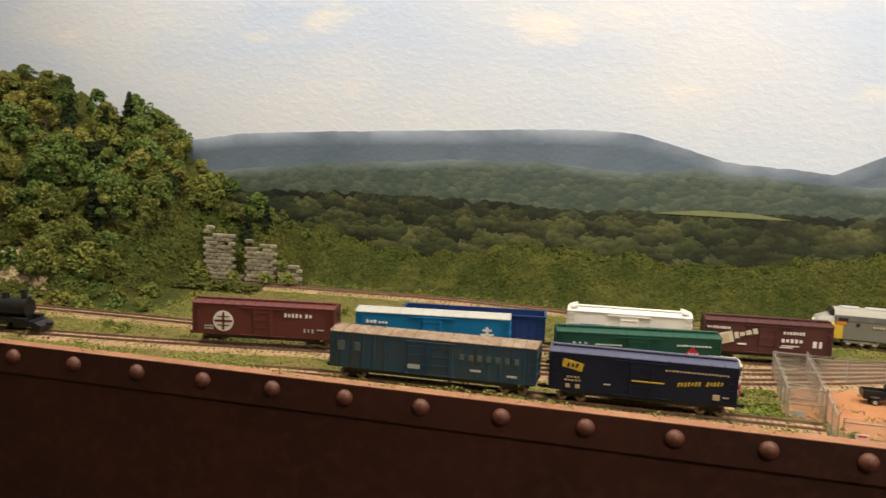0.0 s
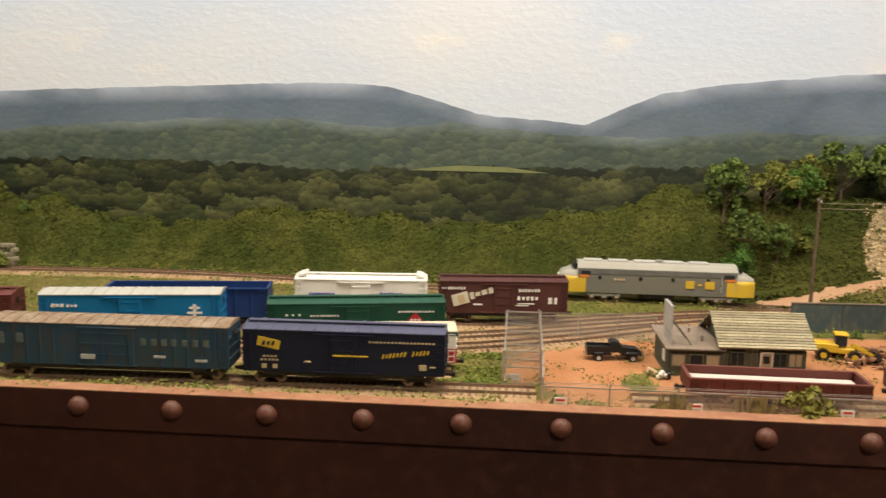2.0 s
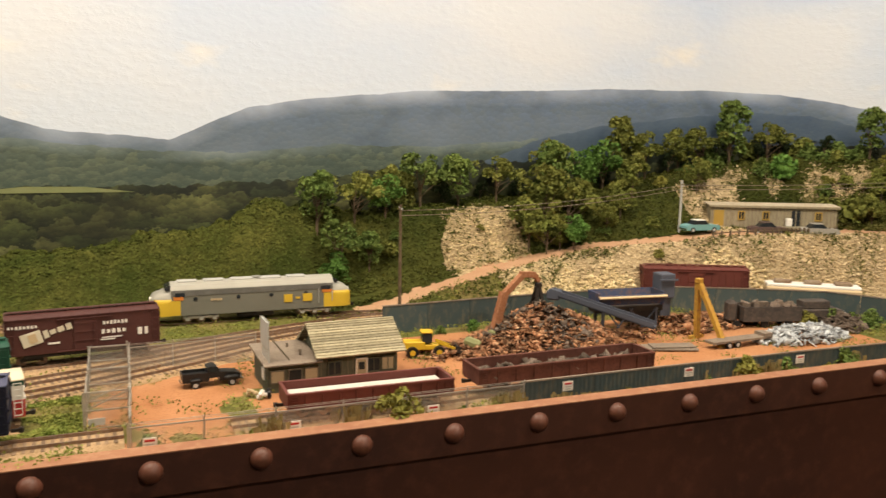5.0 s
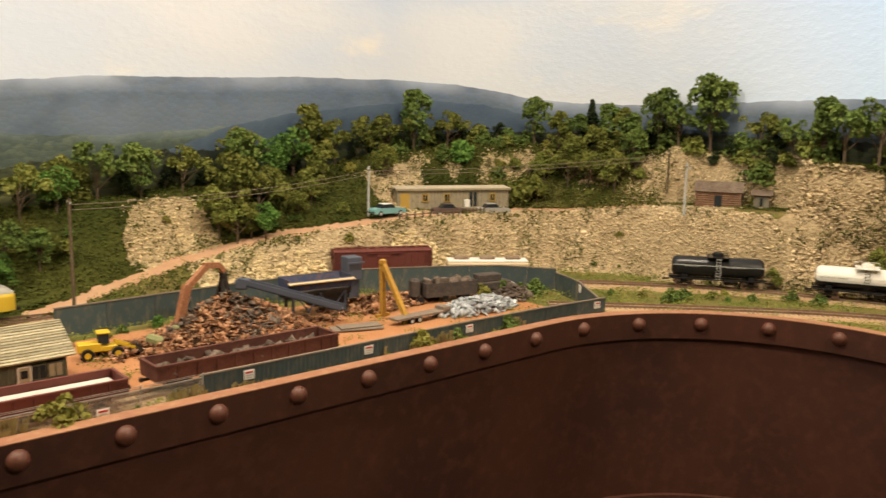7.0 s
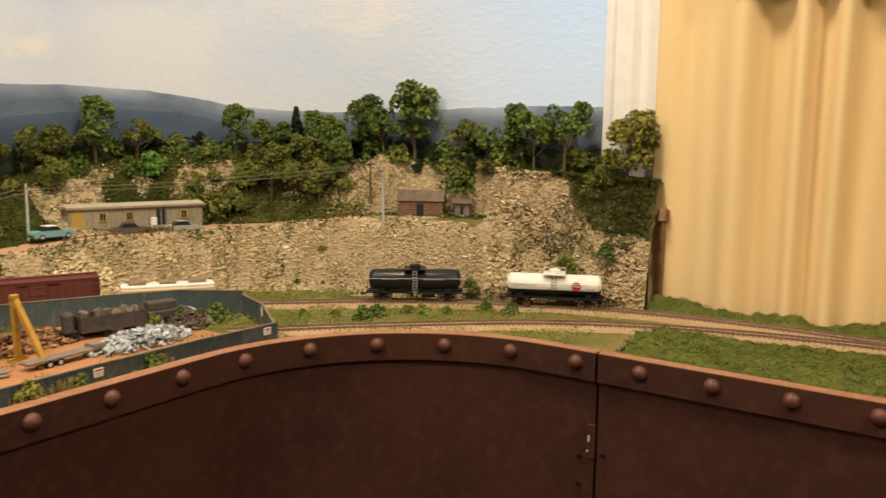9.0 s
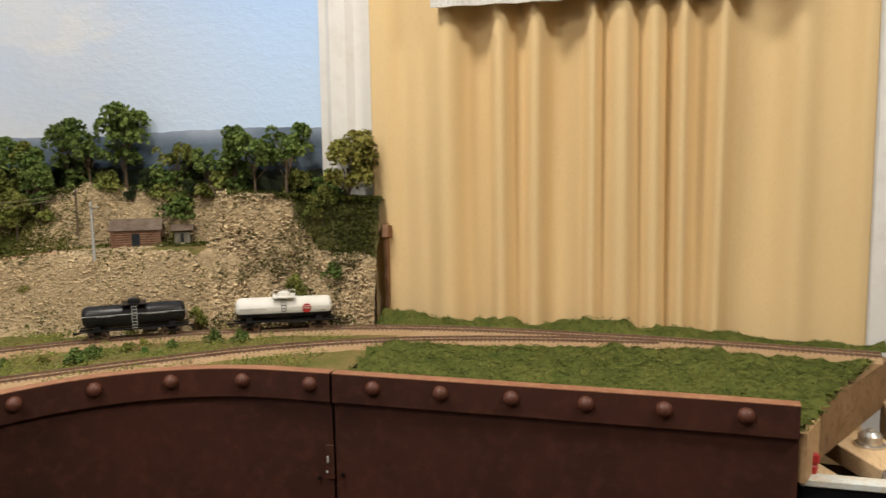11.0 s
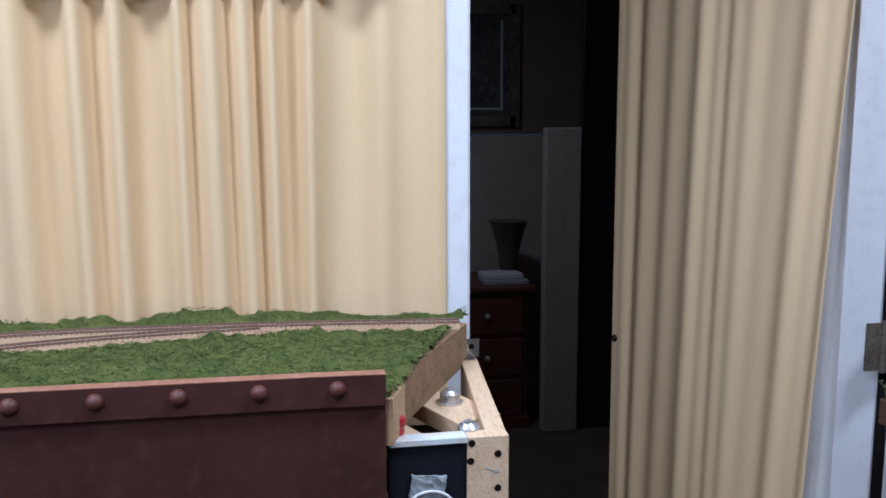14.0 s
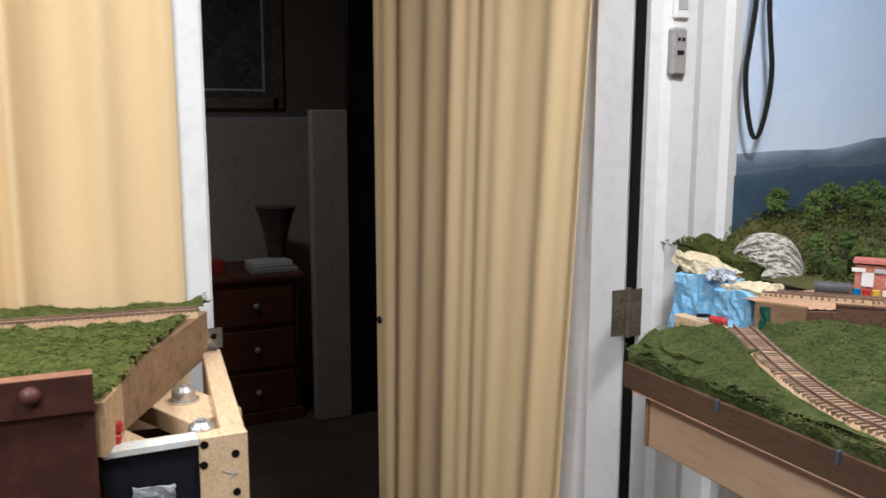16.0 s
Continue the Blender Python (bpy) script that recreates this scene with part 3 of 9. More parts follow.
def fascia_section(label, d0, d1, rivets):
    f = thing("fascia", label, "fascia panel", kind="structure")
    part("plate", ribbon(B(), d0, d1, 0.75, FT - 0.001, 0.0, 0.006), M["rust"], f)
    part("band", ribbon(B(), d0, d1, FB, FT, 0.0055, 0.002), M["rust"], f, "raised riveted edge band")
    part("cap", ribbon(B(), d0, d1, FT, FT + 0.0008, 0.0055, 0.009), M["fascia_top"], f, "paler top edge with its lit look in the colour")
    part("lip", ribbon(B(), d0, d1, FB - 0.0025, FB, 0.0018, 0.0), M["rust"], f)
    part("lower_band", ribbon(B(), d0, d1, 0.982, 1.014, 0.006, 0.002), M["rust"], f, "lower riveted band")
    bm = B()
    bmesh.ops.create_uvsphere(bm, u_segments=14, v_segments=10, radius=0.0079)
    bmesh.ops.delete(bm, geom=[v for v in bm.verts if v.co.z < -0.001], context="VERTS")
    first = None
    for d in rivets:
        p, n = fascia_at(d)
        m = Matrix.Translation((p.x + n.x * 0.0050, p.y + n.y * 0.0050, RIVET_Z)) @ Vector((n.x, n.y, 0)).to_track_quat("Z", "Y").to_matrix().to_4x4()
        if first is None:
            first = part("rivet", bm, M["rivet"], f, smooth=True)
            first.matrix_basis = m
        else:
            o = new("rivet", first.data)
            o.parent, o.matrix_basis = f, m
        o = new("rivet", first.data)
        o.parent, o.matrix_basis = f, Matrix.Translation((n.x * 0.003, n.y * 0.003, -0.2245)) @ m
    return f


d_rivet = float(np.interp(0.956, [p[0] for p in FL[:2]], FD[:2]))
d_last = d_seam - 0.023
left_rivets = [d_rivet + k * RIVET_STEP for k in range(-40, 1)] + [d_rivet + (d_last - d_rivet) * k / 7 for k in range(1, 8)]
fascia_section("long rust-brown metal-look fascia with a row of rivets", 0.0, d_seam - 0.0015, left_rivets)
fascia_section("short rust-brown riveted fascia in front of the lift-out deck", d_seam + 0.0015, FD[-1], [d_seam + 0.045 + k * 0.0698 for k in range(6)])
tagged(part("fascia_gap", ribbon(B(), d_seam - 0.003, d_seam + 0.003, 0.75, FT - 0.004, -0.003, 0.008), M["seam"]), "dark joint between the two fascia panels", "gap", kind="structure")

# ---- scenery ground ----
def slope_green(s, z):
    w = 0.012 * fbm(s * 30, z * 40, 5.0)
    edge = table(s, (1.95, 1.412), (2.2, 1.402), (2.245, 1.385), (2.27, 1.335), (2.295, 1.314), (2.4, 1.305))
    return z + w > edge


def kind_of(x, y):
    """Which ground covers a place: 0 grass, 1 dirt, 2 road, 3 rock, 4 dark soil under leaves."""
    s, o = wall_run(x, y)
    w = 0.014 * fbm(x * 26, y * 26, 5.0) + 0.009 * fbm(x * 110, y * 110, 6.0)
    if s > 0.62 and o < 0.38:
        ro, fo = road_off(s), foot_off(s)
        if abs(o - ro) < 0.021 + 0.4 * w and 0.66 < s < 1.94:
            return 2
        if s > 2.05:
            zz = ground_z(x, y)
            return 0 if o + w > fo + 0.004 else 0 if s < 2.13 and ro - 0.06 < o < ro + 0.02 else 4 if slope_green(s, zz) else 3
        if o + w < fo + 0.004 and o > ro and s > 0.86:
            return 3
        if (0.5 + w * 9) * 0 + ((s - 0.868) / 0.064) ** 2 + ((o - 0.105) / 0.045) ** 2 < 1 + 18 * w and o < ro - 0.01:
            return 3
        if o < ro and s > 1.2 and o + w > (0.02 if s > 1.9 else 0.075) and fbm(x * 9, y * 9, 8.0) > (-2 if s > 1.9 else -0.12 if s > 1.84 else 0.06) and s < 2.24:
            return 3
        if o < ro:
            return 4
    if s < -0.44 and o < 0.36:
        return 3 if (s < -0.60 + w and o > 0.315 + w) else 4
    if o < 0.12 and s < 0.7:
        return 4
    if x > 0.325 and x < 1.2 and y < 1.0 and y > 0.66:
        if x + w < 0.35 and abs(y - 0.825 + w) > 0.018 and y < 0.90:
            return 0
        if fbm(x * 16, y * 16, 9.0) > 0.42 and x < 0.68:
            return 0
        return 1
    return 0


def height_sheet(name, x0, x1, y0, y1, step, inside, label, mats, height, category="ground"):
    nx, ny = int(round((x1 - x0) / step)), int(round((y1 - y0) / step))
    idx, verts, faces, kinds = {}, [], [], []
    for i in range(nx + 1):
        for j in range(ny + 1):
            x, y = x0 + (x1 - x0) * i / nx, y0 + (y1 - y0) * j / ny
            if inside(x, y):
                idx[i, j] = len(verts)
                verts.append((x, y, height(x, y)))
    for i in range(nx):
        for j in range(ny):
            q = [idx.get(k) for k in ((i, j), (i + 1, j), (i + 1, j + 1), (i, j + 1))]
            if None not in q:
                faces.append(q)
                kinds.append(kind_of(x0 + (x1 - x0) * (i + 0.5) / nx, y0 + (y1 - y0) * (j + 0.5) / ny) if len(mats) > 1 else 0)
    ob = raw(name, verts, faces, mats, smooth=True)
    ob.data.polygons.foreach_set("material_index", kinds)
    return tagged(ob, label, category, kind="structure")


def on_layout(x, y):
    if x > 1.29:
        s, o = wall_run(x, y)
        if s > SLOPE0 + 0.012 and o < foot_off(s) - 0.008:
            return False
        if o < 0.004 or y < (0.443 if x > 1.6 else 0.392):
            return False
    if y > YB - 0.008 or y < FRONT - 0.003:
        return y <= YB - 0.008 and x > 1.0 and y > 0.392 and in_curve(x, y)
    return True


SLOPE0 = 2.15


def in_curve(x, y):
    if x > 1.302:
        return True
    if y > FRONT - 0.003:
        return True
    if x > 1.06 and y > FRONT - 0.245:
        return math.hypot(x - 1.06, y - (FRONT - 0.245)) > 0.243
    return False


height_sheet("ground", -1.3, XB, 0.39, YB, 0.0048, on_layout, "model scenery ground of turf, red dirt, rock and road", [M["grass"], M["dirt"], M["road"], M["rock"], M["vine_base"]], ground_z)


def rock_slope():
    """Steep slope as a sheet by run and height, roughened along its normal."""
    verts, faces, kinds = [], [], []
    n, rows = 110, 62
    s1 = CX + ARC + CY - 0.443
    for i in range(n + 1):
        s = SLOPE0 + (s1 - SLOPE0) * i / n
        fo = foot_off(s)
        for r in range(rows + 1):
            t = r / rows
            o = fo + (0.012 - fo) * t
            z = slope_z(s, o)
            d = 0.007 * fbm(s * 22, z * 26, 1.0) + 0.0045 * fbm(s * 70, z * 110, 2.0) + 0.002 * fbm(s * 200, z * 300, 4.0)
            d *= min(1, 6 * t) * (1 if i else 0.3)
            x, y = wall_point(s, max(0.006, o + d))
            verts.append((x, y, z + 0.5 * d))
    m = rows + 1
    for i in range(n):
        for r in range(rows):
            a = i * m + r
            faces.append((a, a + m, a + m + 1, a + 1))
            s, z = SLOPE0 + (s1 - SLOPE0) * (i + 0.5) / n, verts[a][2]
            kinds.append(1 if slope_green(s, z) else 0)
    ob = raw("rock_slope", verts, faces, [M["rock"], M["soil"]], smooth=False)
    ob.data.polygons.foreach_set("material_index", kinds)
    return tagged(ob, "rough tan plaster rock slope with vines on its top", "rock slope", kind="structure")


rock_slope()


M["wood_scrap"] = surface("rough_brown_wood", (0.23, 0.125, 0.07), (0.30, 0.18, 0.105), (0.13, 0.07, 0.04), big=40, small=200, rough=0.9, bump=0.3)
eb = thing("slope_end_board", "rough brown board closing the end of the rock slope", "board")
bm = B()
edge = [(1.672 - .012 * k / 10 + .004 * fbm(k * .9, 4.0), 1.20 + .145 * k / 10) for k in range(11)]
prism(bm, [(1.684, 1.20)] + edge + [(1.684, 1.352)], "y", .4375, .4425)
part("board", bm, M["wood_scrap"], eb)
part("block", boxes(((1.669, .438, 1.338), (.026, .010, .018), (0, 8, 0), .001)), M["wood_scrap"], eb, "small brown wooden block")


def deck_open(x, y):
    """0 under the two converging tracks of the deck, 1 clear of them."""
    a = table(y, (-.25, 1.580), (-.19, 1.585), (.06, 1.597), (.2, 1.581), (.33, 1.553), (.45, 1.505))
    b = table(y, (-.25, 1.580), (-.19, 1.585), (0, 1.605), (.15, 1.614), (.3, 1.615), (.45, 1.595))
    return ease((max(a - x, x - b) - 0.024) / 0.012)


def deck_z(x, y):
    d = x - 1.302
    rear = ease((x - 1.620) / 0.02)
    low = 1 - rear * (1 - ease((y + 0.17) / 0.26))
    hump = 0.011 * rear * low * max(0.0, 0.6 + 1.1 * fbm(y * 11, 2.0))
    moss = 0.0075 * (0.8 + fbm(x * 75, y * 26, 2.0)) + 0.0042 * fbm(x * 150, y * 70) + 0.35 * mounds(x * 1.3, y)
    return GROUND - 0.001 - 0.004 * ease((1.40 - x) / 0.1) + moss * deck_open(x, y) * low + hump + 0.005 * ease((0.07 - abs(x - 1.43)) / 0.07) * (1 + fbm(x * 30, y * 30))


def deck_inside(x, y):
    if not (1.302 < x < 1.655 and y < (0.446 if x > 1.596 else 0.3935)):
        return False
    return y > -0.072 - (x - 1.302) * 0.42


height_sheet("ground_deck", 1.30, 1.672, -0.25, 0.448, 0.006, deck_inside, "turf-covered lift-out deck", [M["turf_base"]], deck_z)

# ---- tracks ----
GAUGE = 0.0165


TIE = bpy.data.meshes.new("tie")
TIE.from_pydata([(x, y, z) for z in (0.0, -0.0026) for x, y in ((-.0014, -.0148), (.0014, -.0148), (.0014, .0148), (-.0014, .0148))], [], [(0, 1, 2, 3), (0, 4, 5, 1), (1, 5, 6, 2), (2, 6, 7, 3), (3, 7, 4, 0)])
TIE.materials.append(M["tie"])


def track(label, pts, ballast=True, wide=0.021, sink=0.0):
    """Rails on ties over a ballast bed; pts are centre points with the rail's top height."""
    line = smooth_line(pts, 0.006)
    t = thing("railway_track", label, "track", group="model tracks")
    def offset(i, d):
        a, b = line[max(0, i - 1)], line[min(len(line) - 1, i + 1)]
        u = (b - a).normalized()
        return Vector((line[i].x - u.y * d, line[i].y + u.x * d, line[i].z))
    for side in (-1, 1):
        bm, prev = B(), None
        for i in range(len(line)):
            c0, c1 = offset(i, side * GAUGE / 2 - 0.0006), offset(i, side * GAUGE / 2 + 0.0006)
            ring = [bm.verts.new((c.x, c.y, c.z - dz)) for c, dz in ((c0, 0.0), (c1, 0.0), (c1, 0.0026), (c0, 0.0026))]
            if prev:
                for j in range(4):
                    bm.faces.new((prev[j], ring[j], ring[(j + 1) % 4], prev[(j + 1) % 4]))
            prev = ring
        bmesh.ops.recalc_face_normals(bm, faces=bm.faces)
        part("rail", bm, M["rail"], t)
    # ties
    run, last, rng = 0.0, None, random.Random(5)
    for i in range(1, len(line) - 1):
        run += (line[i] - line[i - 1]).length
        if last is not None and run - last < 0.0056:
            continue
        last = run
        u = (line[i + 1] - line[i - 1]).normalized()
        m = pose(line[i].x, line[i].y, line[i].z - 0.0026, 0, 0, math.degrees(math.atan2(u.y, u.x)) + rng.uniform(-2, 2))
        o = new("tie", TIE)
        o.parent, o.matrix_basis = t, m @ Matrix.Diagonal((1, rng.uniform(0.95, 1.05), 1, 1))
    if ballast:
        verts, faces = [], []
        prof = ((-wide, -0.0085), (-wide + 0.006, -0.0031), (-0.006, -0.0028), (0.006, -0.0028), (wide - 0.006, -0.0031), (wide, -0.0085))
        for i in range(len(line)):
            for d, dz in prof:
                p = offset(i, d * (1 + 0.18 * fbm(line[i].x * 60, line[i].y * 60, d * 50)))
                verts.append((p.x, p.y, p.z + dz - sink + 0.0005 * fbm(p.x * 300, p.y * 300)))
        k = len(prof)
        for i in range(len(line) - 1):
            for j in range(k - 1):
                a = i * k + j
                faces.append((a, a + k, a + k + 1, a + 1))
        raw("ballast", verts, faces, M["ballast"], t, "pale tan ballast", smooth=True)
    return t


R1, RB = RAIL, 1.2240
track("dark-tied siding track at the front of the yard", [(-.19, .752, R1 - .001), (-.1, .76, R1), (.1, .767, R1), (.37, .772, R1)])
track("weathered yard track holding boxcars", [(-.95, .74, R1), (-.7, .767, R1), (-.5, .789, R1), (-.4, .80, R1), (-.297, .815, R1), (-.129, .847, R1), (.06, .879, R1), (.2, .906, R1), (.34, .948, R1), (.5, 1.015, R1), (.62, 1.06, R1)])
track("weathered yard track behind the front siding", [(.04, .838, R1), (.12, .855, R1), (.28, .888, R1), (.4, .935, R1), (.52, 1.0, R1)])
track("short yard spur between the sidings", [(.13, .812, R1), (.24, .818, R1), (.296, .821, R1)])
track("weathered yard track through the cut", [(-1.1, .86, R1), (-.75, .89, R1), (-.5, .905, R1), (-.25, .912, R1), (.02, .938, R1), (.18, .974, R1), (.34, .992, R1), (.49, 1.043, R1), (.62, 1.08, R1), (.75, 1.095, R1)])
track("main line along the back of the yard", [(-.60, 1.10, RB), (-.4, 1.135, RB), (-.2, 1.153, RB), (-.05, 1.155, RB), (.2, 1.135, 1.222), (.4, 1.112, 1.219), (.64, 1.108, 1.2165)])
track("main line round the foot of the hill", [(.64, 1.108, 1.2165), (.75, 1.098, R1), (.9, 1.083, R1), (1.02, 1.068, R1), (1.12, 1.036, R1), (1.22, .980, R1), (1.30, .917, R1), (1.375, .842, R1), (1.475, .722, R1), (1.555, .565, R1), (1.597, .44, R1), (1.615, .3, R1), (1.614, .15, R1), (1.605, 0, R1), (1.585, -.19, R1)], wide=0.026)
track("short spur holding gondolas in the scrapyard", [(.45, .768, R1 - .001), (.6, .768, R1 - .001), (.75, .778, R1 - .001), (.87, .778, R1 - .001)])
track("second main line beside the fascia curve", [(1.20, .80, R1), (1.28, .725, R1), (1.37, .632, R1), (1.45, .54, R1), (1.51, .44, R1), (1.553, .33, R1), (1.581, .2, R1), (1.597, .06, R1)], wide=0.026)

# ---- rolling stock (local x along the car, z = 0 at the rail's top) ----
P = {}
for key, c, rg in (("maroon", (0.115, 0.030, 0.024), .5), ("brown", (0.075, 0.026, 0.022), .5), ("navy", (0.009, 0.011, 0.032), .45), ("green", (0.013, 0.068, 0.040), .45), ("white", (0.78, 0.76, 0.70), .5),
                   ("blue", (0.012, 0.155, 0.36), .4), ("royal", (0.012, 0.038, 0.15), .45), ("pale_roof", (0.42, 0.42, 0.38), .55), ("grey", (0.27, 0.27, 0.245), .45), ("yellow", (0.62, 0.42, 0.03), .45),
                   ("black", (0.014, 0.014, 0.015), .3), ("red", (0.42, 0.03, 0.025), .45), ("orange", (0.6, 0.2, 0.03), .5), ("oxide", (0.13, 0.035, 0.026), .55), ("teal", (0.17, 0.36, 0.37), .35), ("fence", (0.075, 0.115, 0.13), .6),
                   ("cab_yellow", (0.62, 0.40, 0.02), .4), ("steel_blue", (0.075, 0.085, 0.115), .6), ("lightgrey", (0.45, 0.45, 0.43), .6), ("glass_dark", (0.02, 0.025, 0.03), .15), ("tan", (0.55, 0.42, 0.25), .7)):
    P[key] = paint("paint_" + key, c, rg)
P["weathered"] = surface("weathered_blue", (0.022, 0.060, 0.112), (0.036, 0.068, 0.092), (0.075, 0.058, 0.042), big=45, small=160, rough=0.7, bump=0.15, stretch=(1.0, 1.0, 0.35))
P["weathered_dark"] = surface("weathered_blue_door", (0.020, 0.052, 0.105), (0.030, 0.060, 0.090), (0.070, 0.055, 0.040), big=45, small=160, rough=0.7, bump=0.15, stretch=(1.0, 1.0, 0.35))
P["faded"] = surface("faded_paint", (0.12, 0.14, 0.12), (0.09, 0.12, 0.13), (0.16, 0.14, 0.09), big=90, small=400, rough=0.8)
P["fence_sheet"] = surface("weathered_fence_sheet", (0.045, 0.067, 0.071), (0.062, 0.078, 0.075), (0.13, 0.12, 0.085), big=22, small=140, rough=0.75, bump=0.15, stretch=(1.0, 1.0, 0.4), obrand=0.16)
P["loco_grey"] = paint("paint_loco_grey", (0.165, 0.165, 0.135), .45)
M["steel_trim"] = paint("silver_paint", (0.50, 0.49, 0.45), .4)
P["blue_rust"] = surface("rusty_blue_steel", (0.030, 0.048, 0.115), (0.060, 0.070, 0.105), (0.16, 0.085, 0.05), big=40, small=150, rough=0.7, bump=0.15)
P["roof_grey"] = paint("paint_roof_grey", (0.37, 0.36, 0.31), .5)
P["cream"] = paint("paint_cream", (0.62, 0.57, 0.44), .6)
P["rust_roof"] = surface("rusty_roof", (0.30, 0.245, 0.18), (0.215, 0.15, 0.10), (0.125, 0.07, 0.04), big=60, small=300, rough=0.8)
P["gon_inside"] = surface("rusty_gondola", (0.10, 0.042, 0.032), (0.14, 0.06, 0.045), (0.06, 0.03, 0.022), big=50, small=300, rough=0.8)


def bars(name, rows, y, mat, parent, depth=0.0004, label=""):
    """Raised lettering-like marks as plain bars: rows of (x, z, width, height[, lean])."""
    for r in rows:
        x, z, w, h = r[:4]
        part(name, boxes(((x, y, z), (w, depth * 2, h), (0, r[4] if len(r) > 4 else 0, 0))), mat, parent, label)


def word(x, z, n, w, h, gap=0.3, lean=0.0, rise=0.0):
    """A word of n plain blocks."""
    return [(x + i * w, z + i * rise, w * (0.92 - gap), h * (0.62 if i % 3 == 1 else 0.8), lean) for i in range(n)]


def truck(parent, x):
    """Two-axle truck with side frames and wheelsets."""
    bm = B()
    for sy in (-1, 1):
        box(bm, (x, sy * 0.0105, 0.0058), (0.0185, 0.0016, 0.0026), bevel=0.0005)
        box(bm, (x, sy * 0.0105, 0.0082), (0.0090, 0.0018, 0.0030), bevel=0.0004)
        for sx in (-1, 1):
            box(bm, (x + sx * 0.0088, sy * 0.0108, 0.0056), (0.0030, 0.0020, 0.0038), bevel=0.0005)
    box(bm, (x, 0, 0.0085), (0.005, 0.021, 0.003))
    t = part("truck", bm, M["dark_metal"], parent)
    for sx in (-1, 1):
        bm = B()
        cyl(bm, (x + sx * 0.0088, -0.0095, 0.0048), (x + sx * 0.0088, 0.0095, 0.0048), 0.0009, seg=6)
        for sy in (-1, 1):
            cyl(bm, (x + sx * 0.0088, sy * 0.0075, 0.0048), (x + sx * 0.0088, sy * 0.0095, 0.0048), 0.0048, seg=16)
        part("wheelset", bm, M["rail"], t)
    return t


def coupler(parent, x, d):
    bm = boxes(((x + d * 0.003, 0, 0.0088), (0.006, 0.0022, 0.0024)), ((x + d * 0.0068, 0.0006, 0.0088), (0.003, 0.0038, 0.0034)))
    part("coupler", bm, M["dark_metal"], parent)


def ladder(parent, x, y, z0, z1, mat, along="x"):
    bm = B()
    k = 6
    for i in range(k):
        z = z0 + (z1 - z0) * i / (k - 1)
        if along == "x":
            box(bm, (x, y, z), (0.0058, 0.0005, 0.0007))
        else:
            box(bm, (x, y, z), (0.0005, 0.0058, 0.0007))
    for d in (-.0027, .0027):
        box(bm, (x + (d if along == "x" else 0), y + (0 if along == "x" else d), (z0 + z1) / 2), (.0005, .0006, z1 - z0 + .001))
    part("ladder", bm, mat, parent)


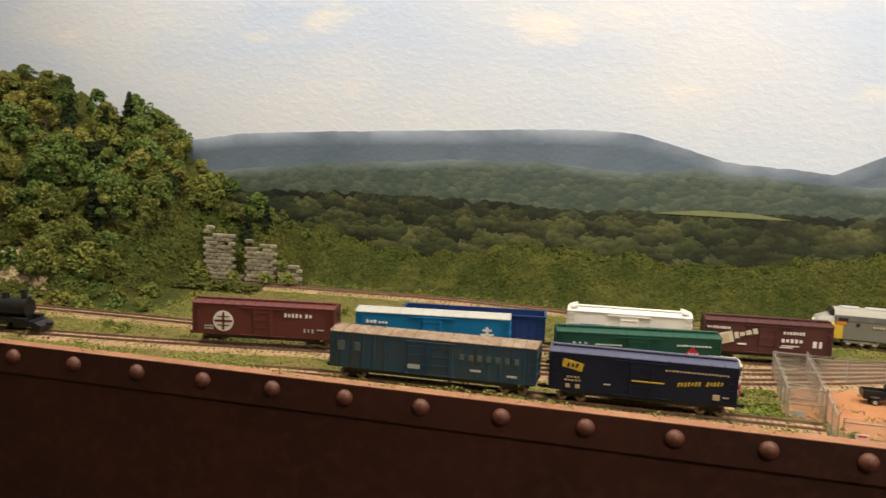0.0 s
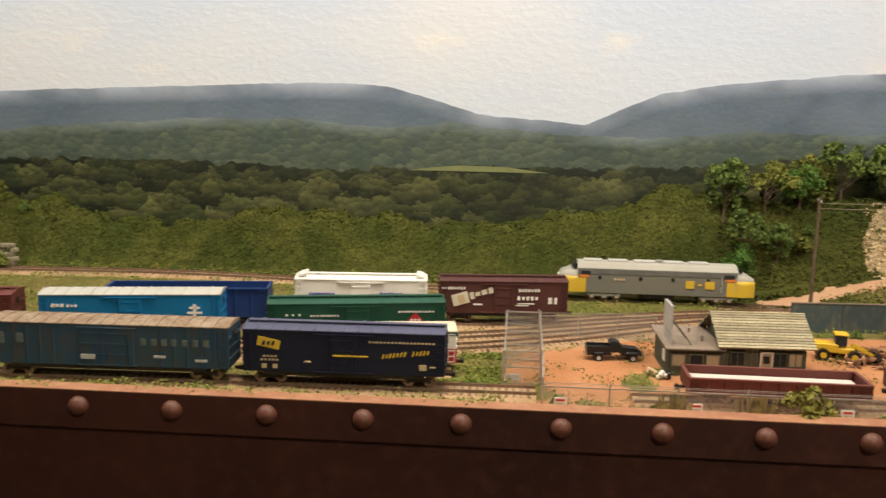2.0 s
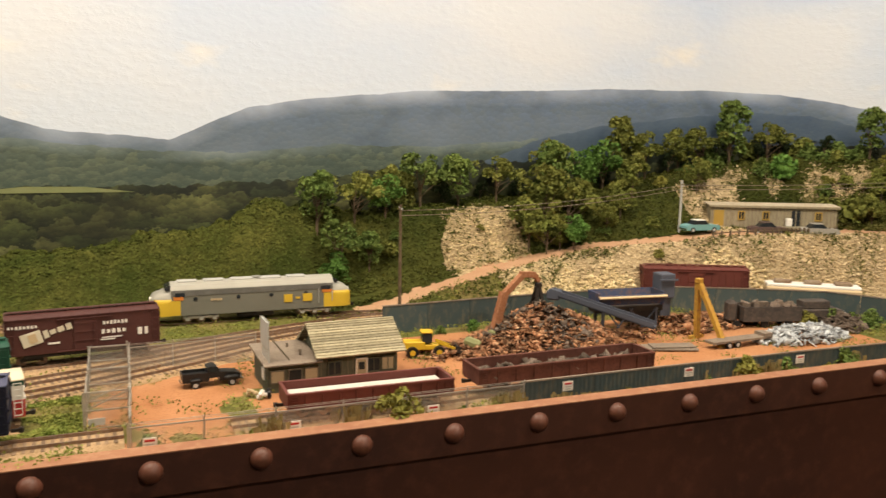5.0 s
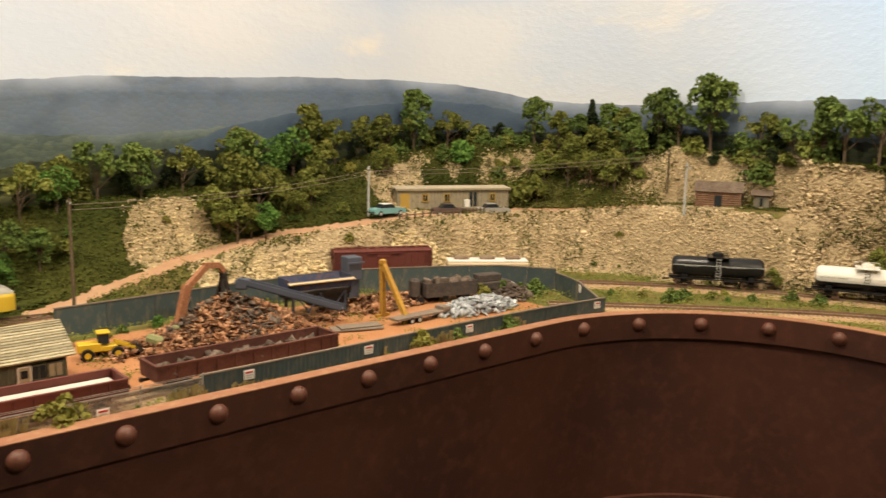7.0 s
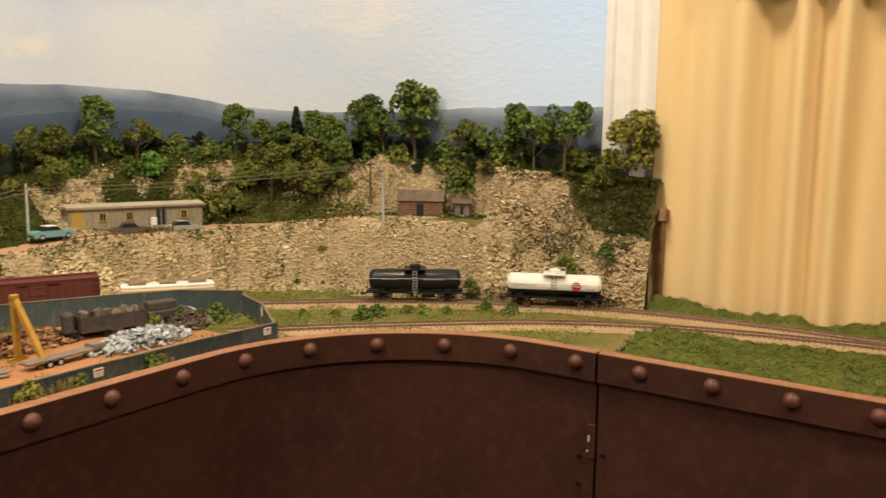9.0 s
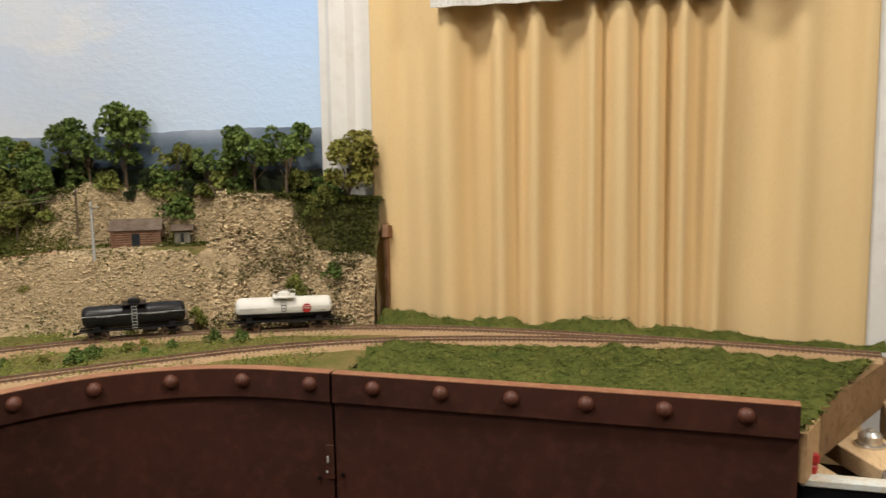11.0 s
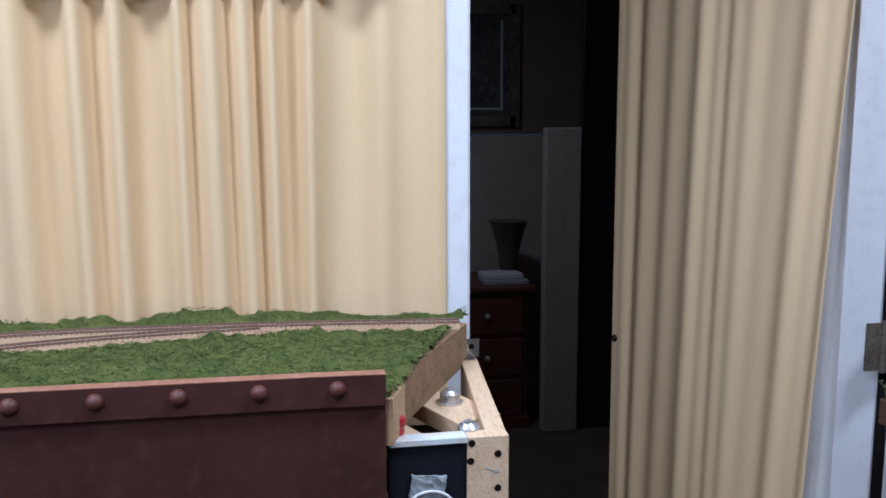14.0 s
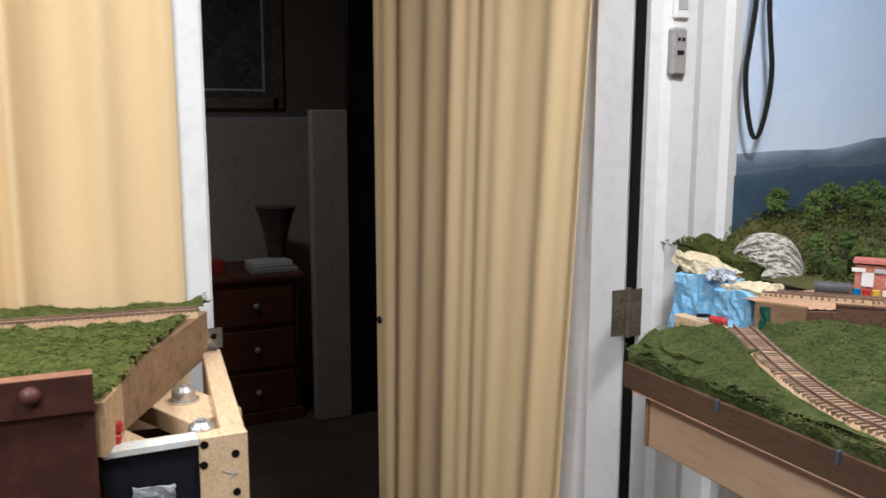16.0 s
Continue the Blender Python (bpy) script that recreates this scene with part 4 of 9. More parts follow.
def boxcar(label, m, L, body, roof, H=0.046, W=0.0335, ribs=0, doors=1, door_mat=None, walk=True, hatches=False, group="freight cars in the yard"):
    """Boxcar with ribbed sides, sliding doors, peaked panelled roof, ladders and running gear."""
    c = thing("boxcar", label, "freight car", m, group=group)
    zb = 0.0115
    hl, hw = L / 2, W / 2
    part("body", boxes(((0, 0, (zb + H) / 2), (L, W, H - zb), None, 0.0004)), body, c)
    part("sill", boxes(((0, -hw + 0.002, zb - 0.001), (L * 0.8, 0.001, 0.0045)), ((0, hw - 0.002, zb - 0.001), (L * 0.8, 0.001, 0.0045)), ((0, 0, zb - 0.0012), (L * 0.9, 0.007, 0.003))), M["dark_metal"], c)
    bm = B()
    prism(bm, [(-hw - 0.0008, H), (-hw - 0.0008, H + 0.0008), (0, H + 0.0032), (hw + 0.0008, H + 0.0008), (hw + 0.0008, H)], "x", -hl - 0.0006, hl + 0.0006)
    k = max(8, int(L / 0.0115))
    for i in range(k + 1):
        x = -hl + L * i / k
        for sy in (-1, 1):
            box(bm, (x, sy * hw / 2, H + 0.0022), (0.0009, hw * 1.02, 0.0010), (-sy * 8.3, 0, 0))
    part("roof", bm, roof, c, "panelled roof")
    if walk:
        part("running_board", boxes(((0, 0, H + 0.0046), (L - 0.002, 0.0062, 0.0006)), *[((x, 0, H + 0.0038), (0.001, 0.005, 0.0016)) for x in np.linspace(-hl * 0.9, hl * 0.9, 9)]), roof, c)
    if hatches:
        for sx in (-1, 1):
            for sy in (-1, 1):
                part("hatch", boxes(((sx * (hl - 0.007), sy * 0.0085, H + 0.0042), (0.008, 0.0085, 0.0022), (0, sx * 14, 0))), roof, c)
    if ribs:
        for i in range(ribs + 1):
            x = -hl + L * i / ribs
            if abs(x) > 0.016 * doors + 0.004:
                for sy in (-1, 1):
                    part("rib", boxes(((x, sy * hw, (zb + H) / 2), (0.0009, 0.0016, H - zb - 0.002))), body, c)
    for sy in (-1, 1):
        for k in range(doors):
            dx = 0 if doors == 1 else (-0.5 + k) * 0.0225
            w = 0.021 if doors == 1 else 0.0225
            bm = boxes(((dx, sy * (hw + 0.0007), (zb + H) / 2 - 0.0008), (w, 0.0014, H - zb - 0.004), None, 0.0003))
            for z in (0.3, 0.55, 0.8):
                box(bm, (dx, sy * (hw + 0.0016), zb + (H - zb) * z), (w * 0.96, 0.0006, 0.0010))
            d = part("door", bm, door_mat or body, c)
            part("door_bar", boxes(((dx + w * 0.36, sy * (hw + 0.002), (zb + H) / 2), (0.0007, 0.0008, (H - zb) * 0.8))), door_mat or body, d)
        part("door_track", boxes(((0, sy * (hw + 0.0011), H - 0.0022), (0.05, 0.0016, 0.0008))), body, c)
        part("door_track", boxes(((0, sy * (hw + 0.0011), zb + 0.0012), (0.05, 0.0018, 0.0010))), body, c)
        for sx in (-1, 1):
            ladder(c, sx * (hl - 0.0045), sy * (hw + 0.0008), zb + 0.002, H - 0.002, body)
    for sx in (-1, 1):
        ladder(c, sx * (hl + 0.0007), 0.010, zb + 0.002, H - 0.002, body, "y")
        part("brake_wheel", cyl(B(), (sx * (hl + 0.0015), -0.006, H - 0.006), (sx * (hl + 0.0021), -0.006, H - 0.006), 0.0032, seg=14), M["dark_metal"], c)
        bm = B()
        for z in (0.25, 0.5, 0.75):
            box(bm, (sx * (hl + 0.0004), 0, zb + (H - zb) * z), (0.0012, W * 0.94, 0.0016))
        part("end_rib", bm, body, c)
        truck(c, sx * (hl - 0.0215))
        coupler(c, sx * hl, sx)
    return c, -hw - 0.0004


def car_pose(x0, y0, x1, y1, z=RAIL):
    return pose((x0 + x1) / 2, (y0 + y1) / 2, z, 0, 0, math.degrees(math.atan2(y1 - y0, x1 - x0)))


# maroon boxcar with a round white herald
c, ys = boxcar("maroon boxcar with white lettering and round herald", car_pose(-.290, .828, -.129, .857), .163, P["maroon"], P["maroon"])
bm = B()
bmesh.ops.create_circle(bm, cap_ends=True, segments=28, radius=0.0118, matrix=pose(-.045, ys - .0008, .0275, 90))
part("herald", bm, P["white"], c, "round white herald with a dark cross")
part("herald_cross", boxes(((-.045, ys - .0011, .0275), (.0024, .0004, .0205)), ((-.045, ys - .0011, .0275), (.0205, .0004, .0024)), ((-.045, ys - .0011, .0225), (.014, .0004, .0012)), ((-.045, ys - .0011, .0325), (.014, .0004, .0012))), P["maroon"], c)
bars("lettering", word(.026, .0375, 5, .0043, .0056, .42) + word(.050, .0375, 2, .0045, .0056, .42), ys, P["white"], c, label="white plain letter block")
bars("data_lettering", word(-.066, .021, 4, .0028, .0022) + word(-.066, .018, 4, .0028, .0022) + word(.048, .021, 3, .0045, .0055, .55) + [(-.005, .030, .006, .002), (-.005, .024, .008, .0014), (.066, .0225, .008, .0012)], ys, P["lightgrey"], c)

# bright blue boxcar with a pale roof
c, ys = boxcar("bright blue smooth-sided boxcar with a pale roof", car_pose(-.106, .862, .063, .890), .171, P["blue"], P["pale_roof"], doors=1, walk=False)
bars("lettering", word(-.072, .036, 3, .0042, .004, .2, 15) + word(-.058, .0355, 3, .0036, .003, .3, 15), ys, P["white"], c, label="white slanted mark")
part("emblem", boxes(((.061, ys - .0005, .030), (.003, .0006, .014)), ((.061, ys - .0005, .0335), (.010, .0006, .0022)), ((.061, ys - .0005, .0285), (.014, .0006, .0022)), ((.061, ys - .0005, .0235), (.016, .0006, .0018))), P["white"], c, "white arrow-like emblem")
bars("data_lettering", word(.056, .0195, 5, .003, .002) + word(-.072, .028, 4, .003, .0016), ys, P["white"], c)

# weathered blue boxcar
c, ys = boxcar("weathered rusty blue boxcar with a pale rusted roof", car_pose(-.090, .762, .113, .769), .205, P["weathered"], P["rust_roof"], H=.047, ribs=18, doors=2, door_mat=P["weathered_dark"], walk=False)
bars("lettering", word(-.091, .034, 1, .011, .012) + word(-.074, .034, 1, .009, .010), ys - .0006, P["faded"], c, label="faded yellow mark")
bars("side_lettering", [(x, .0335, .0042, .0055) for x in (.031, .040, .0485, .057, .066, .075, .084)], ys - .0006, P["faded"], c, label="faded letter as a plain block")
bars("data_lettering", [(.045, .0215, .010, .002), (.080, .019, .010, .002), (-.016, .020, .012, .004)], ys - .0016, P["lightgrey"], c)

# navy boxcar with yellow lettering
c, ys = boxcar("dark navy boxcar with yellow slanted lettering", car_pose(.128, .769, .292, .774), .168, P["navy"], paint("paint_slate_roof", (0.07, 0.075, 0.13), .5), H=.047)
part("emblem", boxes(((-.062, ys - .0006, .0365), (.019, .0006, .0078), (0, 12, 0))), P["yellow"], c, "yellow slanted emblem block")
bars("emblem_mark", word(-.066, .0365, 3, .004, .005, .4, 20), ys - .001, P["navy"], c)
bars("lettering", word(.033, .0275, 7, .0030, .0050, .42, 18, .0004) + word(.058, .0305, 5, .0030, .0050, .42, 18, .0003), ys, P["yellow"], c, label="yellow slanted letter block")
bars("name_board", word(.022, .0395, 18, .0031, .0018), ys, P["tan"], c)
bars("stripe", [(0.006, .0275, .029, .0011)], ys - .0016, P["yellow"], c)
bars("data_lettering", word(-.066, .025, 4, .0032, .002) + word(-.068, .022, 5, .0032, .002) + [(-.066, .0165, .004, .0035), (-.057, .0165, .004, .0035), (.066, .019, .006, .0048), (.074, .0195, .005, .001), (-.03, .021, .006, .001)], ys, P["tan"], c)

# green refrigerator car
c, ys = boxcar("dark green refrigerator car with a red diamond", car_pose(.117, .859, .283, .893), .168, P["green"], P["green"], H=.0455)
part("emblem", boxes(((.055, ys - .0008, .0300), (.0098, .0006, .0098), (0, 45, 0))), P["red"], c, "red diamond emblem")
bars("emblem_mark", word(.0515, .0300, 3, .0036, .0018), ys - .0014, P["white"], c)
bars("lettering", word(-.066, .0355, 3, .006, .0022, .55) + word(-.043, .0345, 9, .0031, .002) + word(.040, .0375, 11, .0032, .002), ys, P["white"], c, label="small white plain bar")

# white refrigerator car
c, ys = boxcar("white refrigerator car with blue lettering and roof hatches", car_pose(.117, .976, .256, .988), .141, P["white"], P["white"], H=.0455, hatches=True)
bars("lettering", word(-.054, .030, 9, .0031, .0042, .2) + word(.022, .0305, 6, .0042, .0058, .2), ys, paint("paint_lettering_blue", (0.05, 0.05, 0.30)), c, label="blue letter block")

# brown boxcar with a bottle picture
c, ys = boxcar("dark brown boxcar with a cream bottle painted on", car_pose(.272, .989, .407, 1.004), .138, P["brown"], P["brown"], H=.046)
bm = B()
box(bm, (-.047, ys - .0006, .0275), (.018, .0005, .0128), (0, -16, 0), .0002)
box(bm, (-.0345, ys - .0006, .0312), (.0045, .0005, .0075), (0, -16, 0))
box(bm, (-.0285, ys - .0006, .0330), (.0055, .0005, .0042), (0, -16, 0))
box(bm, (-.0215, ys - .0006, .0350), (.0060, .0005, .0050), (0, -16, 0))
box(bm, (-.0145, ys - .0006, .0370), (.0050, .0005, .0062), (0, -16, 0))
part("bottle_picture", bm, P["cream"], c, "cream bottle picture")
part("bottle_label", boxes(((-.046, ys - .0010, .0278), (.0072, .0004, .0085), (0, -16, 0))), P["tan"], c)
bars("lettering", word(-.066, .039, 8, .0033, .0035) + word(.017, .0372, 7, .0034, .0042) + word(.016, .0285, 5, .0048, .0052) + [(.024, .0225, .018, .001), (.020, .0205, .014, .001), (-.028, .0215, .010, .0016), (.050, .026, .004, .007), (.056, .026, .003, .007), (-.002, .043, .016, .001)], ys, P["white"], c, label="white plain bar")

# the short red, white and green car, mostly hidden
c, ys = boxcar("red, white and green refrigerator car behind the navy one", car_pose(.172, .806, .298, .826, RAIL - .0045), .128, P["white"], paint("paint_cream_roof", (0.66, 0.58, 0.42)), H=.0405, walk=False)
part("lower_side", boxes(((0, 0, .0185), (.1285, .0342, .0135))), P["red"], c, "red lower half")
part("upper_band", boxes(((0, 0, .0385), (.1285, .0342, .0035))), P["green"], c, "green top band")


def hopper(label, m, L, mat, H=.043, name="gondola", zb=.0125):
    """Open-topped car with ribbed sides."""
    c = thing(name, label, "freight car", m, group="freight cars in the yard")
    hl, hw = L / 2, .0165
    bm = B()
    for sy in (-1, 1):
        box(bm, (0, sy * hw, (zb + H) / 2), (L, .0012, H - zb))
    for sx in (-1, 1):
        box(bm, (sx * hl, 0, (zb + H) / 2), (.0012, 2 * hw, H - zb))
    box(bm, (0, 0, zb + .001), (L, 2 * hw, .002))
    part("body", bm, mat, c)
    bm = B()
    for sy in (-1, 1):
        box(bm, (0, sy * (hw + .0008), H), (L + .002, .003, .0018))
    for sx in (-1, 1):
        box(bm, (sx * hl, 0, H), (.0028, 2 * hw, .0018))
    part("rim", bm, mat, c)
    for i in range(11):
        for sy in (-1, 1):
            part("rib", boxes(((-hl + L * i / 10, sy * (hw + .0010), (zb + H) / 2), (.0014, .0016, H - zb - .002))), mat, c)
    part("sill", boxes(((0, 0, zb - .002), (L * .92, .006, .004))), M["dark_metal"], c)
    for sx in (-1, 1):
        ladder(c, sx * (hl - .005), -hw - .002, zb + .001, H - .002, mat)
        truck(c, sx * (hl - .0215))
        coupler(c, sx * hl, sx)
    return c


hopper("royal blue open hopper car with ribbed sides", car_pose(-.072, .9255, .093, .9505, RAIL - .003), .166, P["royal"], name="hopper_car")

# silver-grey and yellow streamlined diesel
def diesel(m):
    c = thing("diesel_locomotive", "grey streamlined diesel locomotive with yellow nose and tail", "locomotive", m)
    hw, L = .0172, .245
    bm = B()
    prof = [(-hw, .0105), (-hw, .034), (-hw * .93, .040), (-hw * .72, .0440), (-hw * .35, .0462), (0, .0468), (hw * .35, .0462), (hw * .72, .0440), (hw * .93, .040), (hw, .034), (hw, .0105)]
    prism(bm, prof, "x", -.098, .088)
    part("body", bm, P["loco_grey"], c, smooth=False)
    top = [(-hw * 1.01, .0385), (-hw * .94, .0408), (-hw * .73, .0447), (-hw * .35, .0469), (0, .0475), (hw * .35, .0469), (hw * .73, .0447), (hw * .94, .0408), (hw * 1.01, .0385)]
    part("roof", prism(B(), top, "x", -.099, .089), P["roof_grey"], c, "pale grey curved roof")
    # sloped cab noses at both ends: yellow lower shell, pale grey hood
    for d, x0, end in ((1, .088, "nose"), (-1, -.098, "tail_nose")):
        rows = ((0, 1.0, .0415), (.006, 1.0, .0395), (.013, .97, .0365), (.019, .90, .0335), (.0225, .74, .0285), (.024, .45, .022))
        for kind in ("shell", "hood"):
            bm, rings = B(), []
            for x, sx, top in rows if kind == "shell" else rows[:5]:
                sec = [(-hw, .0105), (-hw, .025), (-hw * .96, .030)] if kind == "shell" else [(-hw * .96, .030), (-hw * .9, .034), (-hw * .55, .0405), (0, .0430), (hw * .55, .0405), (hw * .9, .034), (hw * .96, .030)]
                if kind == "shell":
                    sec = sec + [(-y, z) for y, z in reversed(sec)]
                k = 1.0 if kind == "shell" else 1.005
                rings.append([bm.verts.new((x0 + d * x, y * sx * k, max(.0105, min(z, top)))) for y, z in sec])
            for a, b in zip(rings, rings[1:]):
                for q in range(len(a) - 1):
                    bm.faces.new((a[q], a[q + 1], b[q + 1], b[q]))
            bm.faces.new(rings[-1])
            bmesh.ops.recalc_face_normals(bm, faces=bm.faces)
            if kind == "shell":
                nose = part(end, bm, P["yellow"], c, "rounded yellow nose", smooth=True)
            else:
                part("nose_hood", bm, P["roof_grey"], nose, "pale grey upper nose", smooth=True)
        part("headlight", cyl(B(), (x0 + d * .020, 0, .0285), (x0 + d * .0235, 0, .0285), .0022, seg=12), P["white"], nose)
        part("windscreen", boxes(((x0 + d * .0035, 0, .0420), (.007, .026, .004), (0, d * 28, 0))), P["glass_dark"], c)
    bm = B()
    for x0, w in ((-.080, .022), (-.050, .024), (-.018, .026), (.015, .026), (.046, .022)):
        box(bm, (x0, 0, .0476), (w, .012, .0020), None, .0006)
    part("roof_vents", bm, P["lightgrey"], c)
    part("fan", cyl(B(), (.000, 0, .0480), (.000, 0, .0494), .0055, seg=16), P["grey"], c)
    part("side_stripe", boxes(*[((-.005, sy * (hw + .0002), .0365), (.186, .0005, .0065)) for sy in (-1, 1)]), surface("vent_grille", (.12, .12, .11), (.16, .16, .15), None, big=80, small=900, rough=.5), c, "dark grille band")
    for sy in (-1, 1):
        for x in (-.072, -.024, .014, .055):
            part("porthole", cyl(B(), (x, sy * (hw - .0006), .0292), (x, sy * (hw + .0006), .0292), .0023, seg=14), P["glass_dark"], c)
        part("cab_window", boxes(((.079, sy * (hw + .0003), .0345), (.012, .0008, .0048))), P["glass_dark"], c)
        part("cab_window", boxes(((-.089, sy * (hw + .0003), .0345), (.011, .0008, .0048))), P["glass_dark"], c)
        part("rear_flash", boxes(((-.0945, sy * (hw + .0003), .0195), (.012, .0006, .017))), P["yellow"], c)
        part("cab_trim", boxes(((.0815, sy * (hw + .0004), .0305), (.013, .0006, .0030))), P["orange"], c, "orange number panel")
        part("rear_trim", boxes(((-.0905, sy * (hw + .0004), .0305), (.011, .0006, .0040))), P["orange"], c)
        part("yellow_flash", boxes(((.084, sy * (hw + .0003), .0195), (.014, .0006, .017))), P["yellow"], c)
        bars("lettering", [(.0340, .0240, .0100, .0092), (.0455, .0240, .0050, .0022), (.0570, .0240, .0110, .0092)], sy * (hw + .0004), P["yellow"], c, label="large yellow plain letter block")
        bars("number_board", word(-.054, .0275, 4, .0034, .0032), sy * (hw + .0004), P["tan"], c)
        part("grab_rail", boxes(((.0705, sy * (hw + .001), .025), (.0006, .0008, .018)), ((.087, sy * (hw + .001), .026), (.0006, .0008, .016))), P["lightgrey"], c)
    part("fuel_tank", boxes(((-.004, 0, .0075), (.042, .027, .007), None, .001)), M["dark_metal"], c)
    part("skirt", boxes(((-.004, 0, .0115), (.19, .033, .003))), P["grey"], c)
    for x in (-.066, .066):
        t = part("truck", boxes(((x, 0, .0072), (.034, .025, .0030))), M["dark_metal"], c)
        for sy in (-1, 1):
            bm = boxes(((x, sy * .0132, .0072), (.040, .0018, .0032), None, .0005))
            for dx in (-.015, 0, .015):
                box(bm, (x + dx, sy * .0142, .0060), (.005, .0022, .0046), None, .0006)
            part("side_frame", bm, M["steel_trim"], t, "silver three-axle side frame")
        for dx in (-.015, 0, .015):
            bm = B()
            for sy in (-1, 1):
                cyl(bm, (x + dx, sy * .0072, .0052), (x + dx, sy * .0094, .0052), .0053, seg=16)
            part("wheelset", bm, M["rail"], t)
    coupler(c, .110, 1), coupler(c, -.120, -1)
    return c


diesel(car_pose(.415, 1.1105, .64, 1.108, 1.2185))


def tank_car(label, m, mat, mark=None):
    """Tank car: riveted tank with domed ends on an underframe with walkways and ladders."""
    c = thing("tank_car", label, "tank car", m, group="tank cars on the curve")
    L, r, zc = .128, .0143, .0292
    bm = B()
    prof = [(-L / 2, .35), (-L / 2 + .0012, .72), (-L / 2 + .004, .94), (-L / 2 + .008, 1.0)]
    prof += [(-x, k) for x, k in reversed(prof)]
    rings = []
    for x, k in prof:
        rings.append([bm.verts.new((x, r * k * math.cos(a), zc + r * k * math.sin(a))) for a in np.linspace(0, 2 * math.pi, 28, endpoint=False)])
    for a, b in zip(rings, rings[1:]):
        for j in range(28):
            bm.faces.new((a[j], b[j], b[(j + 1) % 28], a[(j + 1) % 28]))
    bm.faces.new(rings[0]), bm.faces.new(rings[-1][::-1])
    bmesh.ops.recalc_face_normals(bm, faces=bm.faces)
    tank = part("tank", bm, mat, c, smooth=True)
    if mark:
        bm, rings = B(), []
        for x, k in prof:
            rings.append([bm.verts.new((x * 1.003, (r * k + .0004) * math.cos(a), zc + (r * k + .0004) * math.sin(a))) for a in np.linspace(math.radians(202), math.radians(338), 16)])
        for a, b in zip(rings, rings[1:]):
            for q in range(15):
                bm.faces.new((a[q], b[q], b[q + 1], a[q + 1]))
        part("lower_shell", bm, M["black_plastic"], tank, "black lower part of the tank", smooth=True)
    for x in (-.040, -.013, .013, .040):
        part("tank_band", cyl(B(), (x - .0008, 0, zc), (x + .0008, 0, zc), r + .0003, seg=28, caps=False), mat, tank)
    bm = cyl(B(), (0, 0, zc + r - .002), (0, 0, zc + r + .0062), .0078, seg=20)
    cyl(bm, (0, 0, zc + r + .0062), (0, 0, zc + r + .0075), .0078, .004, seg=20)
    part("dome", bm, mat, c)
    bm = B()
    box(bm, (0, 0, zc + r + .0012), (.030, .034, .0008))
    for sy in (-1, 1):
        box(bm, (0, sy * .0168, zc + r + .0062), (.030, .0005, .0005))
        for x in (-.0147, 0, .0147):
            box(bm, (x, sy * .0168, zc + r + .0036), (.0005, .0005, .0052))
    part("platform", bm, mat, c, "railed platform round the dome")
    part("underframe", boxes(((0, 0, .0122), (.134, .009, .0042)), ((0, .0150, .0130), (.132, .0050, .0014)), ((0, -.0150, .0130), (.132, .0050, .0014)), *[((sx * .046, 0, .0155), (.008, .027, .0060)) for sx in (-1, 1)]), M["black_plastic"], c, "black underframe with walkways")
    bm = B()
    for sy in (-1, 1):
        cyl(bm, (-L / 2, sy * .0166, zc + .0035), (L / 2, sy * .0166, zc + .0035), .0004, seg=5)
        for x in np.linspace(-.058, .058, 7):
            box(bm, (x, sy * .0160, zc + .0035), (.0006, .0018, .0006))
    part("hand_rail", bm, P["lightgrey"] if mark is None else mat, c)
    for sy in (-1, 1):
        bm = B()
        for i in range(8):
            box(bm, (0, sy * (.0172), .0145 + i * .0040), (.0058, .0006, .0005))
        for sx in (-1, 1):
            box(bm, (sx * .0028, sy * .0172, .0290), (.0005, .0006, .030))
        part("ladder", bm, M["dark_metal"] if mark else P["lightgrey"], c)
    part("air_tank", cyl(B(), (.010, -.008, .0085), (.028, -.008, .0085), .0034, seg=12), M["dark_metal"], c)
    for sx in (-1, 1):
        truck(c, sx * .0455)
        coupler(c, sx * .067, sx)
        part("end_rail", boxes(((sx * .0665, 0, .0215), (.0006, .034, .0006)), ((sx * .0665, .0165, .0175), (.0006, .0006, .008)), ((sx * .0665, -.0165, .0175), (.0006, .0006, .008))), M["dark_metal"], c)
    if mark:
        bm = B()
        bmesh.ops.create_circle(bm, cap_ends=True, segments=20, radius=.0062, matrix=pose(.030, -r - .0007, zc + .0005, 90))
        part("emblem", bm, P["red"], c, "round red emblem")
        bars("emblem_mark", word(.0262, zc + .0005, 4, .0026, .0018), -r - .0010, P["white"], c)
        bars("lettering", word(-.056, zc + .001, 6, .003, .0012) + word(-.034, zc + .001, 4, .003, .0012) + word(.044, zc - .002, 4, .003, .0012), -r - .0007, P["lightgrey"], c)
    else:
        bars("lettering", word(-.045, zc + .002, 8, .0027, .0014) + word(.012, zc + .002, 11, .0027, .0014), -r - .0007, P["lightgrey"], c, label="small white plain bar")
    return c


tank_car("black tank car with a railed dome platform", car_pose(1.432, .781, 1.516, .665), P["black"])
tank_car("white tank car with a red emblem on black frame", car_pose(1.530, .612, 1.588, .487), P["white"], mark=True)


